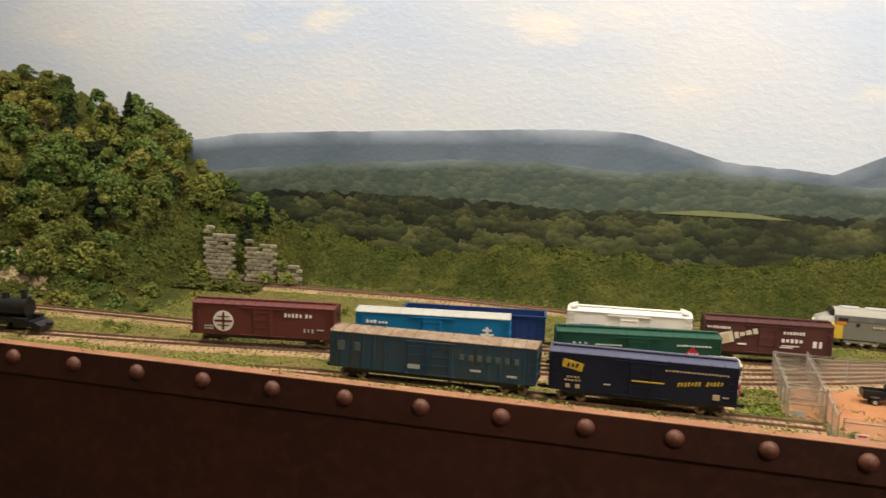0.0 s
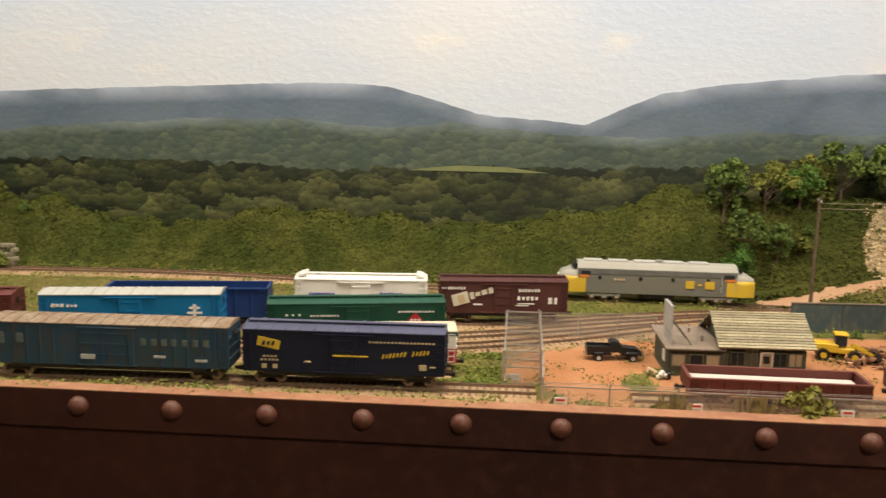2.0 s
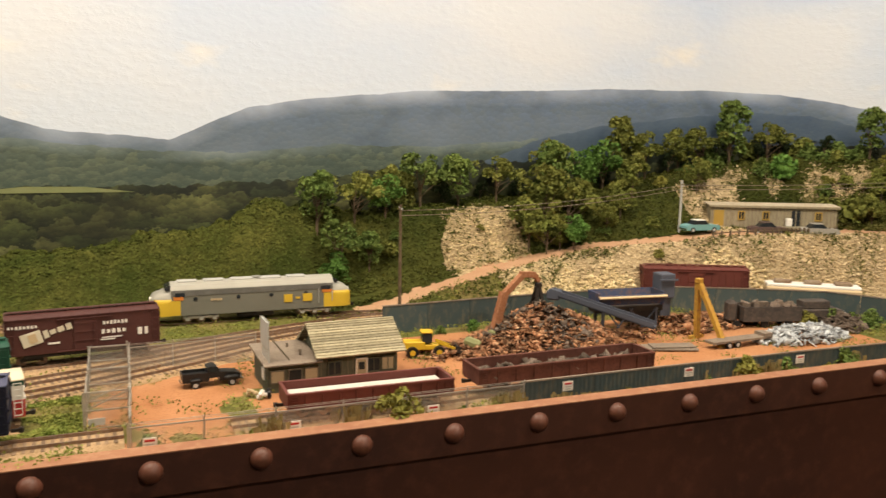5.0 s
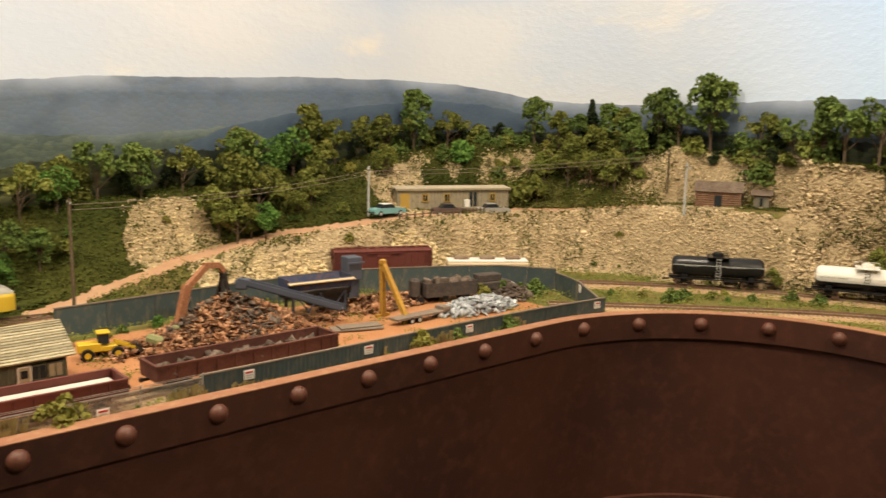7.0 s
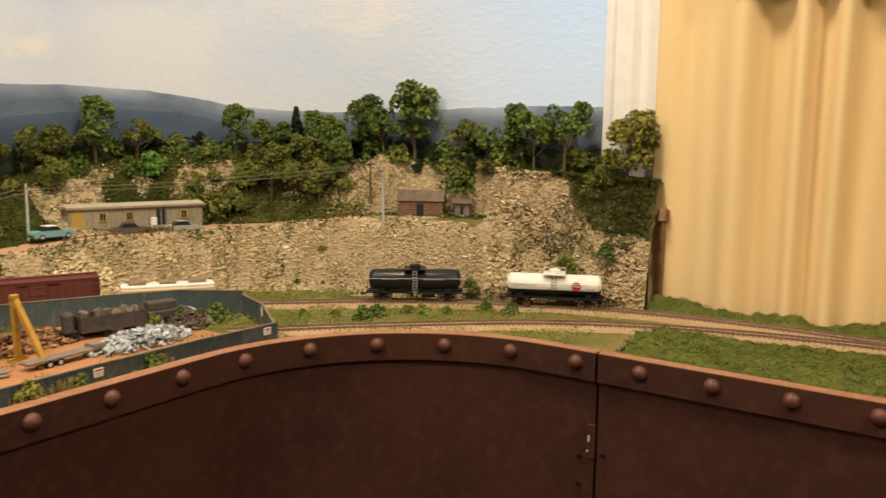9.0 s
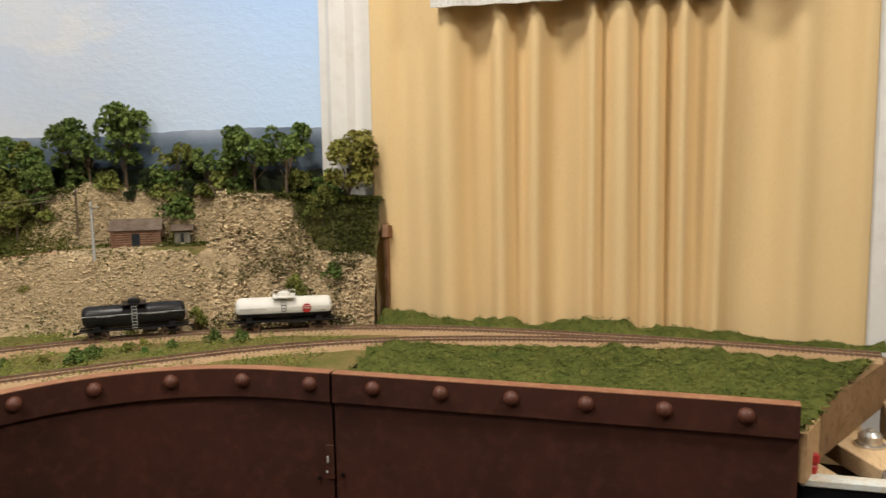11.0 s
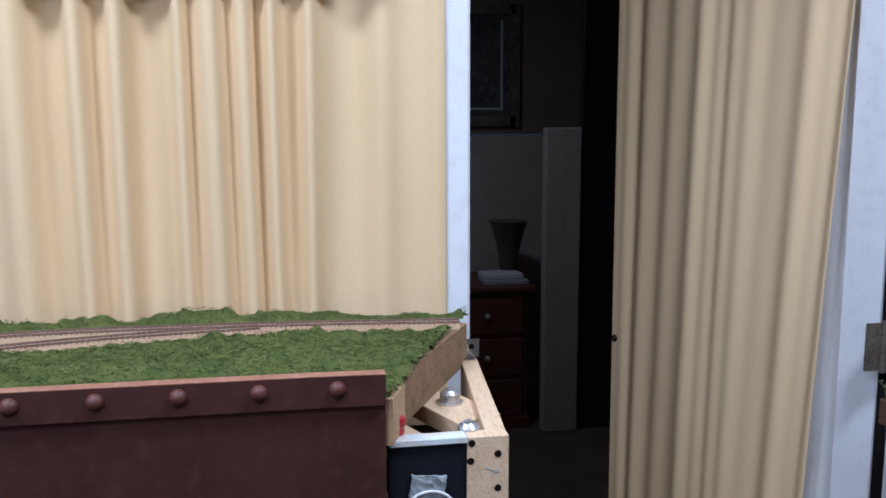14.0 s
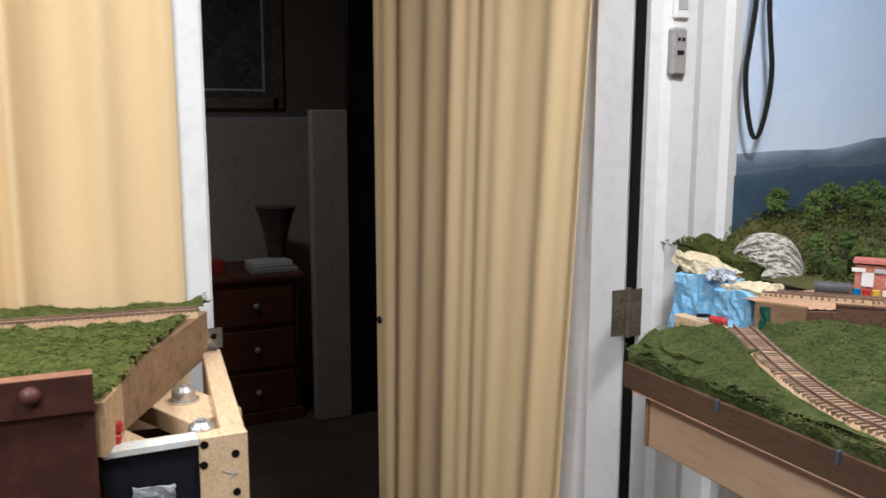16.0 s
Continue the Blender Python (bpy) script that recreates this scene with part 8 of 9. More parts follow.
part("wall", boxes(((.05, 0, .021), (.12, .07, .042))), surface("model_brick", (.46, .17, .11), (.40, .13, .085), (.52, .3, .22), big=40, small=300, rough=.9), rb)
part("roof", boxes(((.05, 0, .0435), (.126, .076, .004), (-5, 0, 0))), M["faded_red"], rb, "faded pinkish red flat roof")
for i in range(4):
    part("window", boxes(((.005 + i * .028, -.0355, .024), (.014, .002, .018))), P["white"], rb)
    part("sign", boxes(((-.006 + i * .026, -.0362, .036), (.016, .0016, .005))), P[("white", "lightgrey", "yellow", "white")[i]], rb)
for i, k in enumerate(("blue", "red", "yellow", "white", "red")):
    part("barrel", cyl(B(), (-.006 + i * .011, -.046, 0), (-.006 + i * .011, -.046, .013), .0045, seg=12), P[k], rb)
M["brown_card"] = surface("brown_card", (.105, .056, .034), (.14, .078, .046), None, big=20, small=200, rough=.9)
rw = thing("retaining_wall", "brown card retaining wall round the dirt lot", "wall")
part("wall_panel", boxes(((1.229, -.953, 1.180), (.192, .007, .062), (0, 0, 45))), M["brown_card"], rw)
part("wall_panel", boxes(((1.3125, -.8575, 1.176), (.064, .007, .054), (0, 0, 60.6))), M["brown_card"], rw)
part("capping", boxes(((1.229, -.953, 1.2118), (.193, .009, .0016), (0, 0, 45))), M["brown_card"], rw)
# backdrop of the second layout
Y2 = -1.091


def flat_sheet(name, top, off, mat, label, step=.004):
    k = int((Y2 + 2.6) / step)
    verts, faces = [], []
    for i in range(k + 1):
        y = Y2 - (Y2 + 2.6) * i / k
        verts += [(XB - .004 - off, y, 1.0), (XB - .004 - off, y, top(-y))]
    for i in range(k):
        faces.append((2 * i, 2 * i + 1, 2 * i + 3, 2 * i + 2))
    ob = print_uv(raw(name, verts, faces, mat), 2, [i * step for i in range(k + 1)], [verts[2 * i + 1][2] for i in range(k + 1)])
    return tagged(ob, label, "backdrop", kind="structure")


M["sky2"] = print_material("painted_blue_sky", (.70, .80, .92), (.48, .64, .92), 1.36, 1.75, (.62, .73, .91), (.74, .82, .93), 6, crown=.2)
flat_sheet("backdrop_sky_2", lambda s: 2.44, 0, M["sky2"], "painted blue sky of the second layout")
flat_sheet("backdrop_ridge_2", lambda s: table(s, (1.08, 1.372), (1.2, 1.377), (1.3, 1.377), (1.36, 1.384), (1.42, 1.395), (1.5, 1.40), (2.6, 1.39)) + .001 * fbm(s * 60, 2.0), .0015, M["far"], "blue-grey ridge printed on the second backdrop")
flat_sheet("backdrop_hill_2", lambda s: table(s, (1.08, 1.335), (1.25, 1.348), (1.4, 1.345), (1.6, 1.36), (2.6, 1.36)) + .003 * fbm(s * 30, 3.0), .003, M["blue_ridge"], "dark wooded hill printed on the second backdrop")

# ceiling lamps that light the room, all out of view; the far-room one is added
for lx, ly, watts in LAMPS + FAR_LAMPS:
    c = thing("ceiling_light", "round white ceiling light placed out of view", "ceiling light", pose(lx, ly, LAMP_Z + .006), group="ceiling lights")
    part("base", cyl(B(), (0, 0, .03), (0, 0, .074), .15, seg=32), M["white_paint"], c)
    part("rim", cyl(B(), (0, 0, .018), (0, 0, .03), .16, seg=32), M["white_paint"], c)

# ---- foliage ----
def leaf_quads(pts, size, seed, up=0.35, ratio=0.8, lay=None):
    """A small leaf quad at every point, turned at random: arrays of vertices and faces."""
    rng = np.random.RandomState(seed)
    pts = np.asarray(pts, dtype=float)
    n = len(pts)
    nrm = rng.normal(size=(n, 3)) + np.array([0, 0, up]) if lay is None else 0.30 * rng.normal(size=(n, 3)) + lay
    nrm /= np.linalg.norm(nrm, axis=1, keepdims=True)
    ref = rng.normal(size=(n, 3))
    a = np.cross(nrm, ref)
    a /= np.linalg.norm(a, axis=1, keepdims=True) + 1e-9
    b = np.cross(nrm, a)
    s = size * rng.uniform(0.6, 1.3, (n, 1))
    a, b = a * s, b * s * ratio
    v = np.stack([pts - a, pts - b * .8, pts + a, pts + b], 1).reshape(-1, 3)
    return v, np.arange(4 * n).reshape(n, 4)


def blob_points(centres, radii, per, seed):
    rng = np.random.RandomState(seed)
    out = []
    for c, r in zip(centres, radii):
        k = max(8, int(per * (r / np.mean(radii)) ** 2))
        d = rng.normal(size=(k, 3))
        d /= np.linalg.norm(d, axis=1, keepdims=True)
        d[:, 2] = np.where(d[:, 2] < -0.5, -d[:, 2], d[:, 2])
        out.append(np.asarray(c) + d * r * rng.uniform(0.75, 1.06, (k, 1)))
    return np.concatenate(out)


def crown_centres(shape, seed):
    """Clump centres of a unit tree, 1 high, its crown from 0.3 up."""
    rng = np.random.RandomState(seed)
    c, r = [], []
    if shape == "round":
        for i in range(22):
            a, h = rng.uniform(0, 6.28), rng.uniform(0.36, 0.92)
            w = 0.33 * math.sqrt(max(0.05, 1 - ((h - 0.62) / 0.36) ** 2)) * rng.uniform(0.35, 1)
            c.append((w * math.cos(a), w * math.sin(a), h)), r.append(rng.uniform(0.09, 0.15))
    elif shape == "spread":
        for i in range(20):
            a, h = rng.uniform(0, 6.28), rng.uniform(0.55, 0.92)
            w = 0.46 * rng.uniform(0.3, 1) * (1.15 - abs(h - 0.68))
            c.append((w * math.cos(a), w * math.sin(a), h)), r.append(rng.uniform(0.08, 0.14))
    elif shape == "tall":
        for i in range(24):
            a, h = rng.uniform(0, 6.28), rng.uniform(0.25, 0.95)
            w = 0.24 * math.sqrt(max(0.04, 1 - ((h - 0.55) / 0.45) ** 2)) * rng.uniform(0.3, 1)
            c.append((w * math.cos(a), w * math.sin(a), h)), r.append(rng.uniform(0.07, 0.12))
    elif shape == "cone":
        for i in range(34):
            h = 0.12 + 0.86 * i / 33
            a = i * 2.4
            w = 0.22 * (1 - h) * rng.uniform(0.6, 1)
            c.append((w * math.cos(a), w * math.sin(a), h)), r.append(0.03 + 0.06 * (1 - h))
    else:  # bush
        for i in range(12):
            a = rng.uniform(0, 6.28)
            w = rng.uniform(0, 0.5)
            c.append((w * math.cos(a), w * math.sin(a), rng.uniform(0.2, 0.75) * (1 - 0.5 * w))), r.append(rng.uniform(0.18, 0.3))
    return c, r


def make_tree(name, label, shape, mat, m, h, seed, group, leaf=0.031, per=80):
    c = thing(name, label, "shrub" if shape == "bush" else "tree", m, group=group)
    rng = random.Random(seed)
    cc, rr = crown_centres(shape, seed)
    if shape != "bush":
        bm = B()
        lean = Vector((rng.uniform(-.04, .04), rng.uniform(-.04, .04), 0))
        top = Vector((0, 0, .55)) + lean
        cyl(bm, (0, 0, -.12), top, .026, .014, seg=7)
        for i in range(0, len(cc), 3):
            a = Vector((0, 0, .18 + .3 * rng.random())) + lean * .5
            cyl(bm, a, Vector(cc[i]), .010, .004, seg=5, caps=False)
        for v in bm.verts:
            v.co *= h
        part("trunk", bm, M["bark"], c)
    v, f = leaf_quads(blob_points(cc, rr, per, seed), leaf, seed)
    o = fast_mesh("crown", v * h, f, mat, c)
    return c


VARIANTS = {}


def plant(kind, x, y, z, h, turn):
    """A copy of one of the prototype trees, scaled to height h."""
    proto, h0 = VARIANTS[kind]
    m = pose(x, y, z, 0, 0, turn)
    if kind not in USED:
        USED.add(kind)
        k = h / h0
        proto.matrix_basis = m
        proto.scale = (k, k, k)
        return proto
    o = copy_thing(proto, m)
    k = h / h0
    o.scale = (k, k, k)
    return o


USED = set()
GT = "model trees on the hills"
for key, shape, mat, seed, label in (
        ("oak_a", "round", "leaf_olive", 11, "olive-green leafy model tree with a clumpy crown"), ("oak_b", "round", "leaf_green", 12, "mid-green leafy model tree with a clumpy crown"),
        ("oak_c", "spread", "leaf_olive", 13, "spreading olive-green model tree"), ("oak_d", "spread", "leaf_green", 14, "spreading green model tree"),
        ("lime", "round", "leaf_bright", 15, "bright green leafy model tree"), ("tall_a", "tall", "leaf_green", 16, "tall dark green model tree"),
        ("tall_b", "tall", "leaf_olive", 17, "tall olive model tree"), ("pine", "cone", "leaf_dark", 18, "dark conical model pine"),
        # The dark variant carries the shade at the wood's edge in its leaf colour.
        ("rust", "round", "leaf_rust", 19, "rust-coloured autumn model tree"), ("gold", "round", "leaf_yellow", 20, "yellow-green poplar-like model tree"), ("dark", "round", "leaf_dark", 23, "model tree with the shade of the wood's edge put into its dark leaves")):
    VARIANTS[key] = (make_tree("tree", label, shape, M[mat], pose(0, 0, 0), .08, seed, GT), .08)
for key, mat, seed, label in (("bush_a", "leaf_olive", 31, "low olive shrub"), ("bush_b", "leaf_green", 32, "low green shrub"), ("bush_c", "leaf_bright", 33, "small bright green bush"), ("bush_y", "leaf_yellow", 34, "yellow-green weedy bush")):
    VARIANTS[key] = (make_tree("bush", label + " of fine foam leaves", "bush", M[mat], pose(0, 0, 0), .03, seed, "shrubs on the layout", leaf=.075, per=48), .03)

rng = random.Random(21)


def wood_top(x):
    """Height that the canopy of the left hill reaches."""
    return table(x, (-1.2, 1.605), (-.92, 1.572), (-.75, 1.537), (-.62, 1.500), (-.585, 1.470), (-.55, 1.430), (-.51, 1.395), (-.43, 1.358), (-.37, 1.318), (-.30, 1.290))


# wooded mountain on the left
count = 0
while count < 215:
    x, o = rng.uniform(-.95, -.26), rng.uniform(.02, .40)
    y = YB - o
    z = ground_z(x, y)
    if z < GROUND + .02 or (-.54 < x and 0.08 < o < .26):
        continue
    low = o > .27
    kind = rng.choice(("oak_a", "oak_b", "oak_b", "oak_c", "oak_b", "tall_b", "gold", "oak_d", "pine", "rust", "tall_a", "dark") if not low else ("bush_a", "bush_a", "bush_y", "bush_b", "oak_a"))
    if kind == "rust" and rng.random() < .9:
        kind = "oak_a"
    h = rng.uniform(.046, .074) if not kind.startswith("bush") else rng.uniform(.024, .04)
    if kind == "pine":
        h *= 1.2
    h = min(h * (1.0 if x < -.5 else .8), wood_top(x + .35 * h) - z + (.012 if kind == "pine" else 0))
    count += 1
    if h > .016:
        plant(kind, x, y, z - .006, h, rng.uniform(0, 360))

for x, o, h, k in ((-.52, .10, .06, "oak_a"), (-.55, .16, .055, "oak_b"), (-.50, .085, .06, "oak_a"), (-.45, .08, .05, "oak_c"), (-.40, .075, .05, "oak_a"), (-.54, .22, .045, "oak_a"), (-.56, .27, .04, "oak_b"), (-.50, .25, .03, "bush_a"),
                   (-.36, .08, .045, "oak_a"), (-.33, .09, .04, "bush_b"), (-.60, .39, .028, "bush_a"), (-.57, .37, .03, "bush_y"), (-.53, .36, .028, "bush_a"), (-.50, .34, .024, "bush_b"), (-.47, .31, .022, "bush_a"), (-.63, .41, .026, "bush_a"), (-.44, .24, .018, "bush_y"), (-.52, .30, .03, "bush_a")):
    zt = ground_z(x, YB - o)
    plant(k, x, YB - o, zt - .004, max(.016, min(h, wood_top(x + .3 * h) - zt)), 300 * (x - o))

for x, o, h in ((-.70, .09, .075), (-.665, .10, .06), (-.76, .10, .07), (-.60, .12, .05), (-.40, .09, .05), (-.43, .10, .055), (-.66, .18, .05), (-.56, .20, .045)):
    plant("pine", x, YB - o, ground_z(x, YB - o) - .004, h, 500 * x)
for x, y, z, h in ((-.492, 1.150, 1.222, .034), (-.420, 1.148, 1.222, .020), (-.365, 1.148, 1.222, .022), (-.455, 1.170, 1.285, .020), (-.40, 1.172, 1.268, .018), (-.33, 1.150, 1.222, .026), (-.475, 1.150, 1.222, .024), (-.345, 1.165, 1.245, .018), (-.51, 1.165, 1.24, .045)):
    plant("bush_a", x, y, z, h, 700 * x)
# named trees along the skyline of the right hill: run, offset, height, kind
for s, o, h, kind in ((0.628, .075, 0.084, "oak_b"), (0.683, .07, 0.076, "oak_c"), (0.728, .065, 0.068, "lime"), (0.658, .10, 0.072, "oak_d"), (0.643, .115, 0.060, "lime"), (0.693, .105, 0.056, "oak_b"), (0.735, .045, 0.075, "oak_a"), (0.790, .04, 0.085, "oak_d"), (0.850, .04, 0.080, "oak_b"), (0.765, .03, 0.060, "oak_a"), (0.910, .045, 0.075, "oak_c"),
                      (0.960, .105, 0.105, "oak_a"), (0.995, .115, 0.095, "oak_c"), (0.930, .115, 0.080, "oak_a"), (0.945, .14, 0.070, "oak_c"), (0.985, .15, 0.055, "lime"), (0.990, .07, 0.085, "oak_b"), (1.000, .045, 0.090, "oak_a"), (1.045, .06, 0.070, "lime"), (1.000, .13, 0.045, "lime"), (0.970, .135, 0.055, "tall_b"), (1.050, .13, 0.050, "oak_a"),
                      (1.090, .05, 0.085, "lime"), (1.130, .04, 0.110, "tall_b"), (1.180, .035, 0.085, "oak_c"), (1.245, .035, 0.075, "oak_a"), (1.290, .04, 0.080, "oak_c"), (1.345, .045, 0.112, "tall_a"), (1.420, .05, 0.075, "oak_c"),
                      (1.605, .06, 0.086, "oak_b"), (1.630, .125, 0.060, "oak_a"), (1.690, .125, 0.070, "oak_c"), (1.810, .125, 0.070, "oak_a"), (1.845, .10, 0.075, "oak_b"), (1.695, .075, 0.075, "oak_b"), (1.745, .085, 0.070, "oak_a"), (1.815, .075, 0.075, "oak_b"), (1.235, .10, 0.060, "oak_a"), (1.120, .09, 0.070, "oak_a"), (1.080, .12, 0.060, "oak_a"), (1.660, .085, 0.085, "tall_b"), (1.700, .105, 0.075, "oak_a"), (1.725, .06, 0.095, "pine"), (1.760, .06, 0.090, "tall_a"), (1.800, .07, 0.085, "tall_b"), (1.740, .12, 0.065, "oak_c"), (1.790, .12, 0.070, "oak_a"),
                      (1.865, .05, 0.105, "oak_b"), (1.910, .05, 0.080, "oak_d"), (1.955, .055, 0.125, "oak_b"), (2.045, .05, 0.075, "oak_c"), (2.100, .045, 0.070, "oak_d"), (2.155, .045, 0.098, "tall_a"), (2.190, .05, 0.090, "oak_d"), (2.235, .045, 0.105, "oak_d"), (2.295, .055, 0.065, "oak_a")):
    x, y = wall_point(s, .024 if 1.93 < s < 2.13 else o)
    plant(kind, x, y, ground_z(x, y) - .004, h, rng.uniform(0, 360))
plant("gold", 1.652, .487, 1.364, .118, 40)
for i in range(60):
    s = rng.uniform(.62, 2.3)
    x, y = wall_point(s, rng.uniform(.012, .045))
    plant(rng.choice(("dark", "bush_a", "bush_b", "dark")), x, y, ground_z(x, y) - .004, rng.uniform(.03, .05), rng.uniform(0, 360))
for i in range(70):
    s, o = rng.uniform(.66, 2.28), rng.uniform(.05, .25)
    if abs(o - road_off(s)) < .03 or o > foot_off(s):
        continue
    if 1.15 < s < 1.48 and .08 < o < .2:
        continue
    x, y = wall_point(s, o)
    plant(rng.choice(("bush_a", "bush_a", "bush_b", "bush_y")), x, y, ground_z(x, y) - .002, rng.uniform(.006, .018) if o > road_off(s) else rng.uniform(.010, .032), rng.uniform(0, 360))
for x, y, h, k in ((1.395, 1.185, .050, "bush_c"), (1.365, 1.20, .036, "bush_b"), (1.435, 1.085, .056, "bush_a"), (1.462, 1.065, .050, "oak_a"), (1.41, 1.115, .040, "bush_a")):
    plant(k, x, y, ground_z(x, y) - .003, h, 400 * x)
for x, y, h, k in ((1.51, .69, .020, "bush_a"), (1.537, .667, .036, "oak_a"), (1.603, .548, .050, "oak_a"), (1.622, .505, .026, "bush_b"), (1.575, .60, .014, "bush_a"), (1.353, .719, .024, "bush_b"), (1.498, .622, .020, "bush_b"), (1.40, .735, .012, "bush_c"), (1.455, .70, .012, "bush_y"), (1.42, .672, .010, "bush_c"),
                   (1.385, .72, .020, "bush_b"), (1.42, .70, .016, "bush_a"), (1.455, .655, .014, "bush_b"), (1.50, .585, .020, "bush_b"), (1.33, .80, .012, "bush_b"), (1.35, .76, .012, "bush_y"),
                   (.566, .694, .028, "bush_y"), (1.02, .70, .022, "bush_b"), (.90, .70, .026, "bush_y"), (.83, .70, .02, "bush_y"), (1.20, .885, .026, "bush_b"), (1.24, .86, .028, "bush_b"), (1.165, .895, .024, "bush_y"), (.385, .715, .016, "bush_b"), (.455, .70, .009, "bush_a"), (.62, .70, .008, "bush_b"), (.683, .712, .018, "bush_y"), (.775, .706, .022, "bush_y"), (.795, .705, .014, "bush_b"), (.86, .703, .010, "bush_b"), (.95, .702, .018, "bush_b"), (1.0, .70, .008, "bush_y"), (1.07, .698, .013, "bush_c"),
                   (1.16, .948, .020, "bush_b"), (1.205, .918, .020, "bush_b"), (1.235, .885, .018, "bush_b"), (1.10, .955, .014, "bush_c"), (.72, 1.0, .012, "bush_b"), (.76, .998, .016, "bush_c"), (.70, .99, .010, "bush_y"), (.66, .985, .012, "bush_y"), (1.06, .975, .012, "bush_y"), (.98, .985, .014, "bush_b")):
    plant(k, x, y, ground_z(x, y) - .001, h, rng.uniform(0, 360))
for i in range(34):
    x = rng.uniform(-.28, .34)
    plant(rng.choice(("bush_a", "bush_b", "bush_y")), x, 1.16 + rng.uniform(0.02, .03), 1.217, rng.uniform(.008, .014), rng.uniform(0, 360))
for x, y, h in ((-.11, 1.075, .016), (.0, 1.06, .012), (.11, 1.07, .014), (-.20, 1.05, .012), (-.33, 1.03, .018), (-.38, .99, .014), (-.45, .96, .02), (.31, 1.06, .010), (-.40, .85, .016), (-.43, .86, .013)):
    plant("bush_a", x, y, GROUND, h, rng.uniform(0, 360))
# trees of the second layout
for x, y, h in ((1.445, -1.06, .036), (1.47, -1.05, .04), (1.43, -1.09, .05), (1.49, -1.075, .05), (1.40, -1.11, .05), (1.46, -1.10, .055)):
    plant("oak_b", x, y, back_z(x, y) - .006, h, 60 * x * 50)
for i in range(60):
    x, y = rng.uniform(1.50, 1.67), rng.uniform(-1.85, -1.06)
    if x < 1.60 and y > -1.13:
        continue
    plant(rng.choice(("oak_b", "oak_d", "oak_b")), x, y, back_z(x, y) - .004, rng.uniform(.04, .06), rng.uniform(0, 360))


def stuff(name, label, pts, size, mat, seed, category="foliage", up=.6, ratio=.8, height=None):
    """Leaves in one mesh; with a height function they lie along its slopes."""
    lay = None
    if height:
        e = .004
        lay = np.array([(-(height(p[0] + e, p[1]) - height(p[0] - e, p[1])), -(height(p[0], p[1] + e) - height(p[0], p[1] - e)), 2 * e) for p in pts])
        lay /= np.linalg.norm(lay, axis=1, keepdims=True)
    v, f = leaf_quads(pts, size, seed, up, ratio, lay)
    return tagged(fast_mesh(name, v, f, mat), label, category, kind="stuff")


# kudzu blanket on the low ridge and the left slopes
npr = np.random.RandomState(2)
pts = []
while len(pts) < 70000:
    x, o = npr.uniform(-.42, .80), npr.uniform(.006, .135)
    if x > .7 and o > .07:
        continue
    y = YB - o
    z = ground_z(x, y)
    pts.append((x, y, z + .0018 * (1 + fbm(x * 70, y * 70, z * 60)) + npr.uniform(-.0005, .0012)))
stuff("kudzu_vines", "olive kudzu vines blanketing the low ridge", pts, .0019, M["kudzu"], 3, height=ground_z)
pts = []
while len(pts) < 60000:
    x, o = npr.uniform(-1.1, -.36), npr.uniform(.08, .40)
    if -.475 < x < -.345 and .13 < o < .17:
        continue
    y = YB - o
    z = ground_z(x, y)
    if z < GROUND + .006 or kind_of(x, y) == 3:
        continue
    pts.append((x, y, z + .006 * (1 + fbm(x * 60, y * 60, z * 60)) + npr.uniform(-.001, .003)))
stuff("hillside_undergrowth", "tangled olive undergrowth on the left hillside", pts, .0024, M["kudzu"], 4, height=ground_z)
pts = []
while len(pts) < 50000:
    s, o = npr.uniform(.62, 2.36), npr.uniform(.006, .24)
    x, y = wall_point(s, o)
    if o > foot_off(s) or kind_of(x, y) == 2 or kind_of(x, y) == 3 and (fbm(s * 16, o * 30, 2.0) < (.10 if o > road_off(s) else -.05) or npr.rand() > .55) or abs(o - road_off(s)) < .02:
        continue
    z = ground_z(x, y)
    pts.append((x, y, z + .003 * (1 + fbm(x * 80, y * 80, z * 50))))
for i in range(26000):
    s, t = npr.uniform(SLOPE0, 2.372), npr.uniform(0, 1)
    o = foot_off(s) * (1 - t) + .014 * t
    if slope_green(s, slope_z(s, o)) or (fbm(s * 16, t * 4, 7.0) > .12 and npr.rand() < .55):
        x, y = wall_point(s, o + npr.uniform(0, .010) * (1 + fbm(s * 60, t * 30)))
        pts.append((x, y, slope_z(s, o) + npr.uniform(0, .004)))
stuff("hill_undergrowth", "low green undergrowth on the right hill", pts, .0017, M["kudzu"], 5, up=1.4)
# moss creeping over the rock: low cushions, a green upper edge, and a fringe round each bare patch
def is_rock(s, o):
    if s > SLOPE0:
        return not slope_green(s, slope_z(s, o))
    return kind_of(*wall_point(s, o)) == 3


pts, chip_fringe, cushions = [], [], 0
while cushions < 620:
    s = npr.uniform(.80, 2.34)
    t = npr.uniform(0, 1)
    o = .02 + (foot_off(s) - .02) * t
    if abs(o - road_off(s)) < .024 or npr.rand() > (.95 - .75 * t if s > 1.8 else .5) * (.4 + 2.2 * max(0, fbm(s * 11, o * 18, 9.0) + .18)) or not is_rock(s, o):
        continue
    cushions += 1
    r = npr.uniform(.004, .015) * (1.2 - .6 * t)
    for k in range(int(9 + 5200 * r * .25)):
        a, q = npr.uniform(0, 6.28), r * math.sqrt(npr.rand())
        si, oi = s + q * math.cos(a) * 1.4, max(.012, o + q * math.sin(a))
        x, y = wall_point(si, oi)
        z = slope_z(si, oi) if si > SLOPE0 else ground_z(x, y)
        pts.append((x, y, z + .0012 + .004 * (1 - q / r) * npr.rand()))
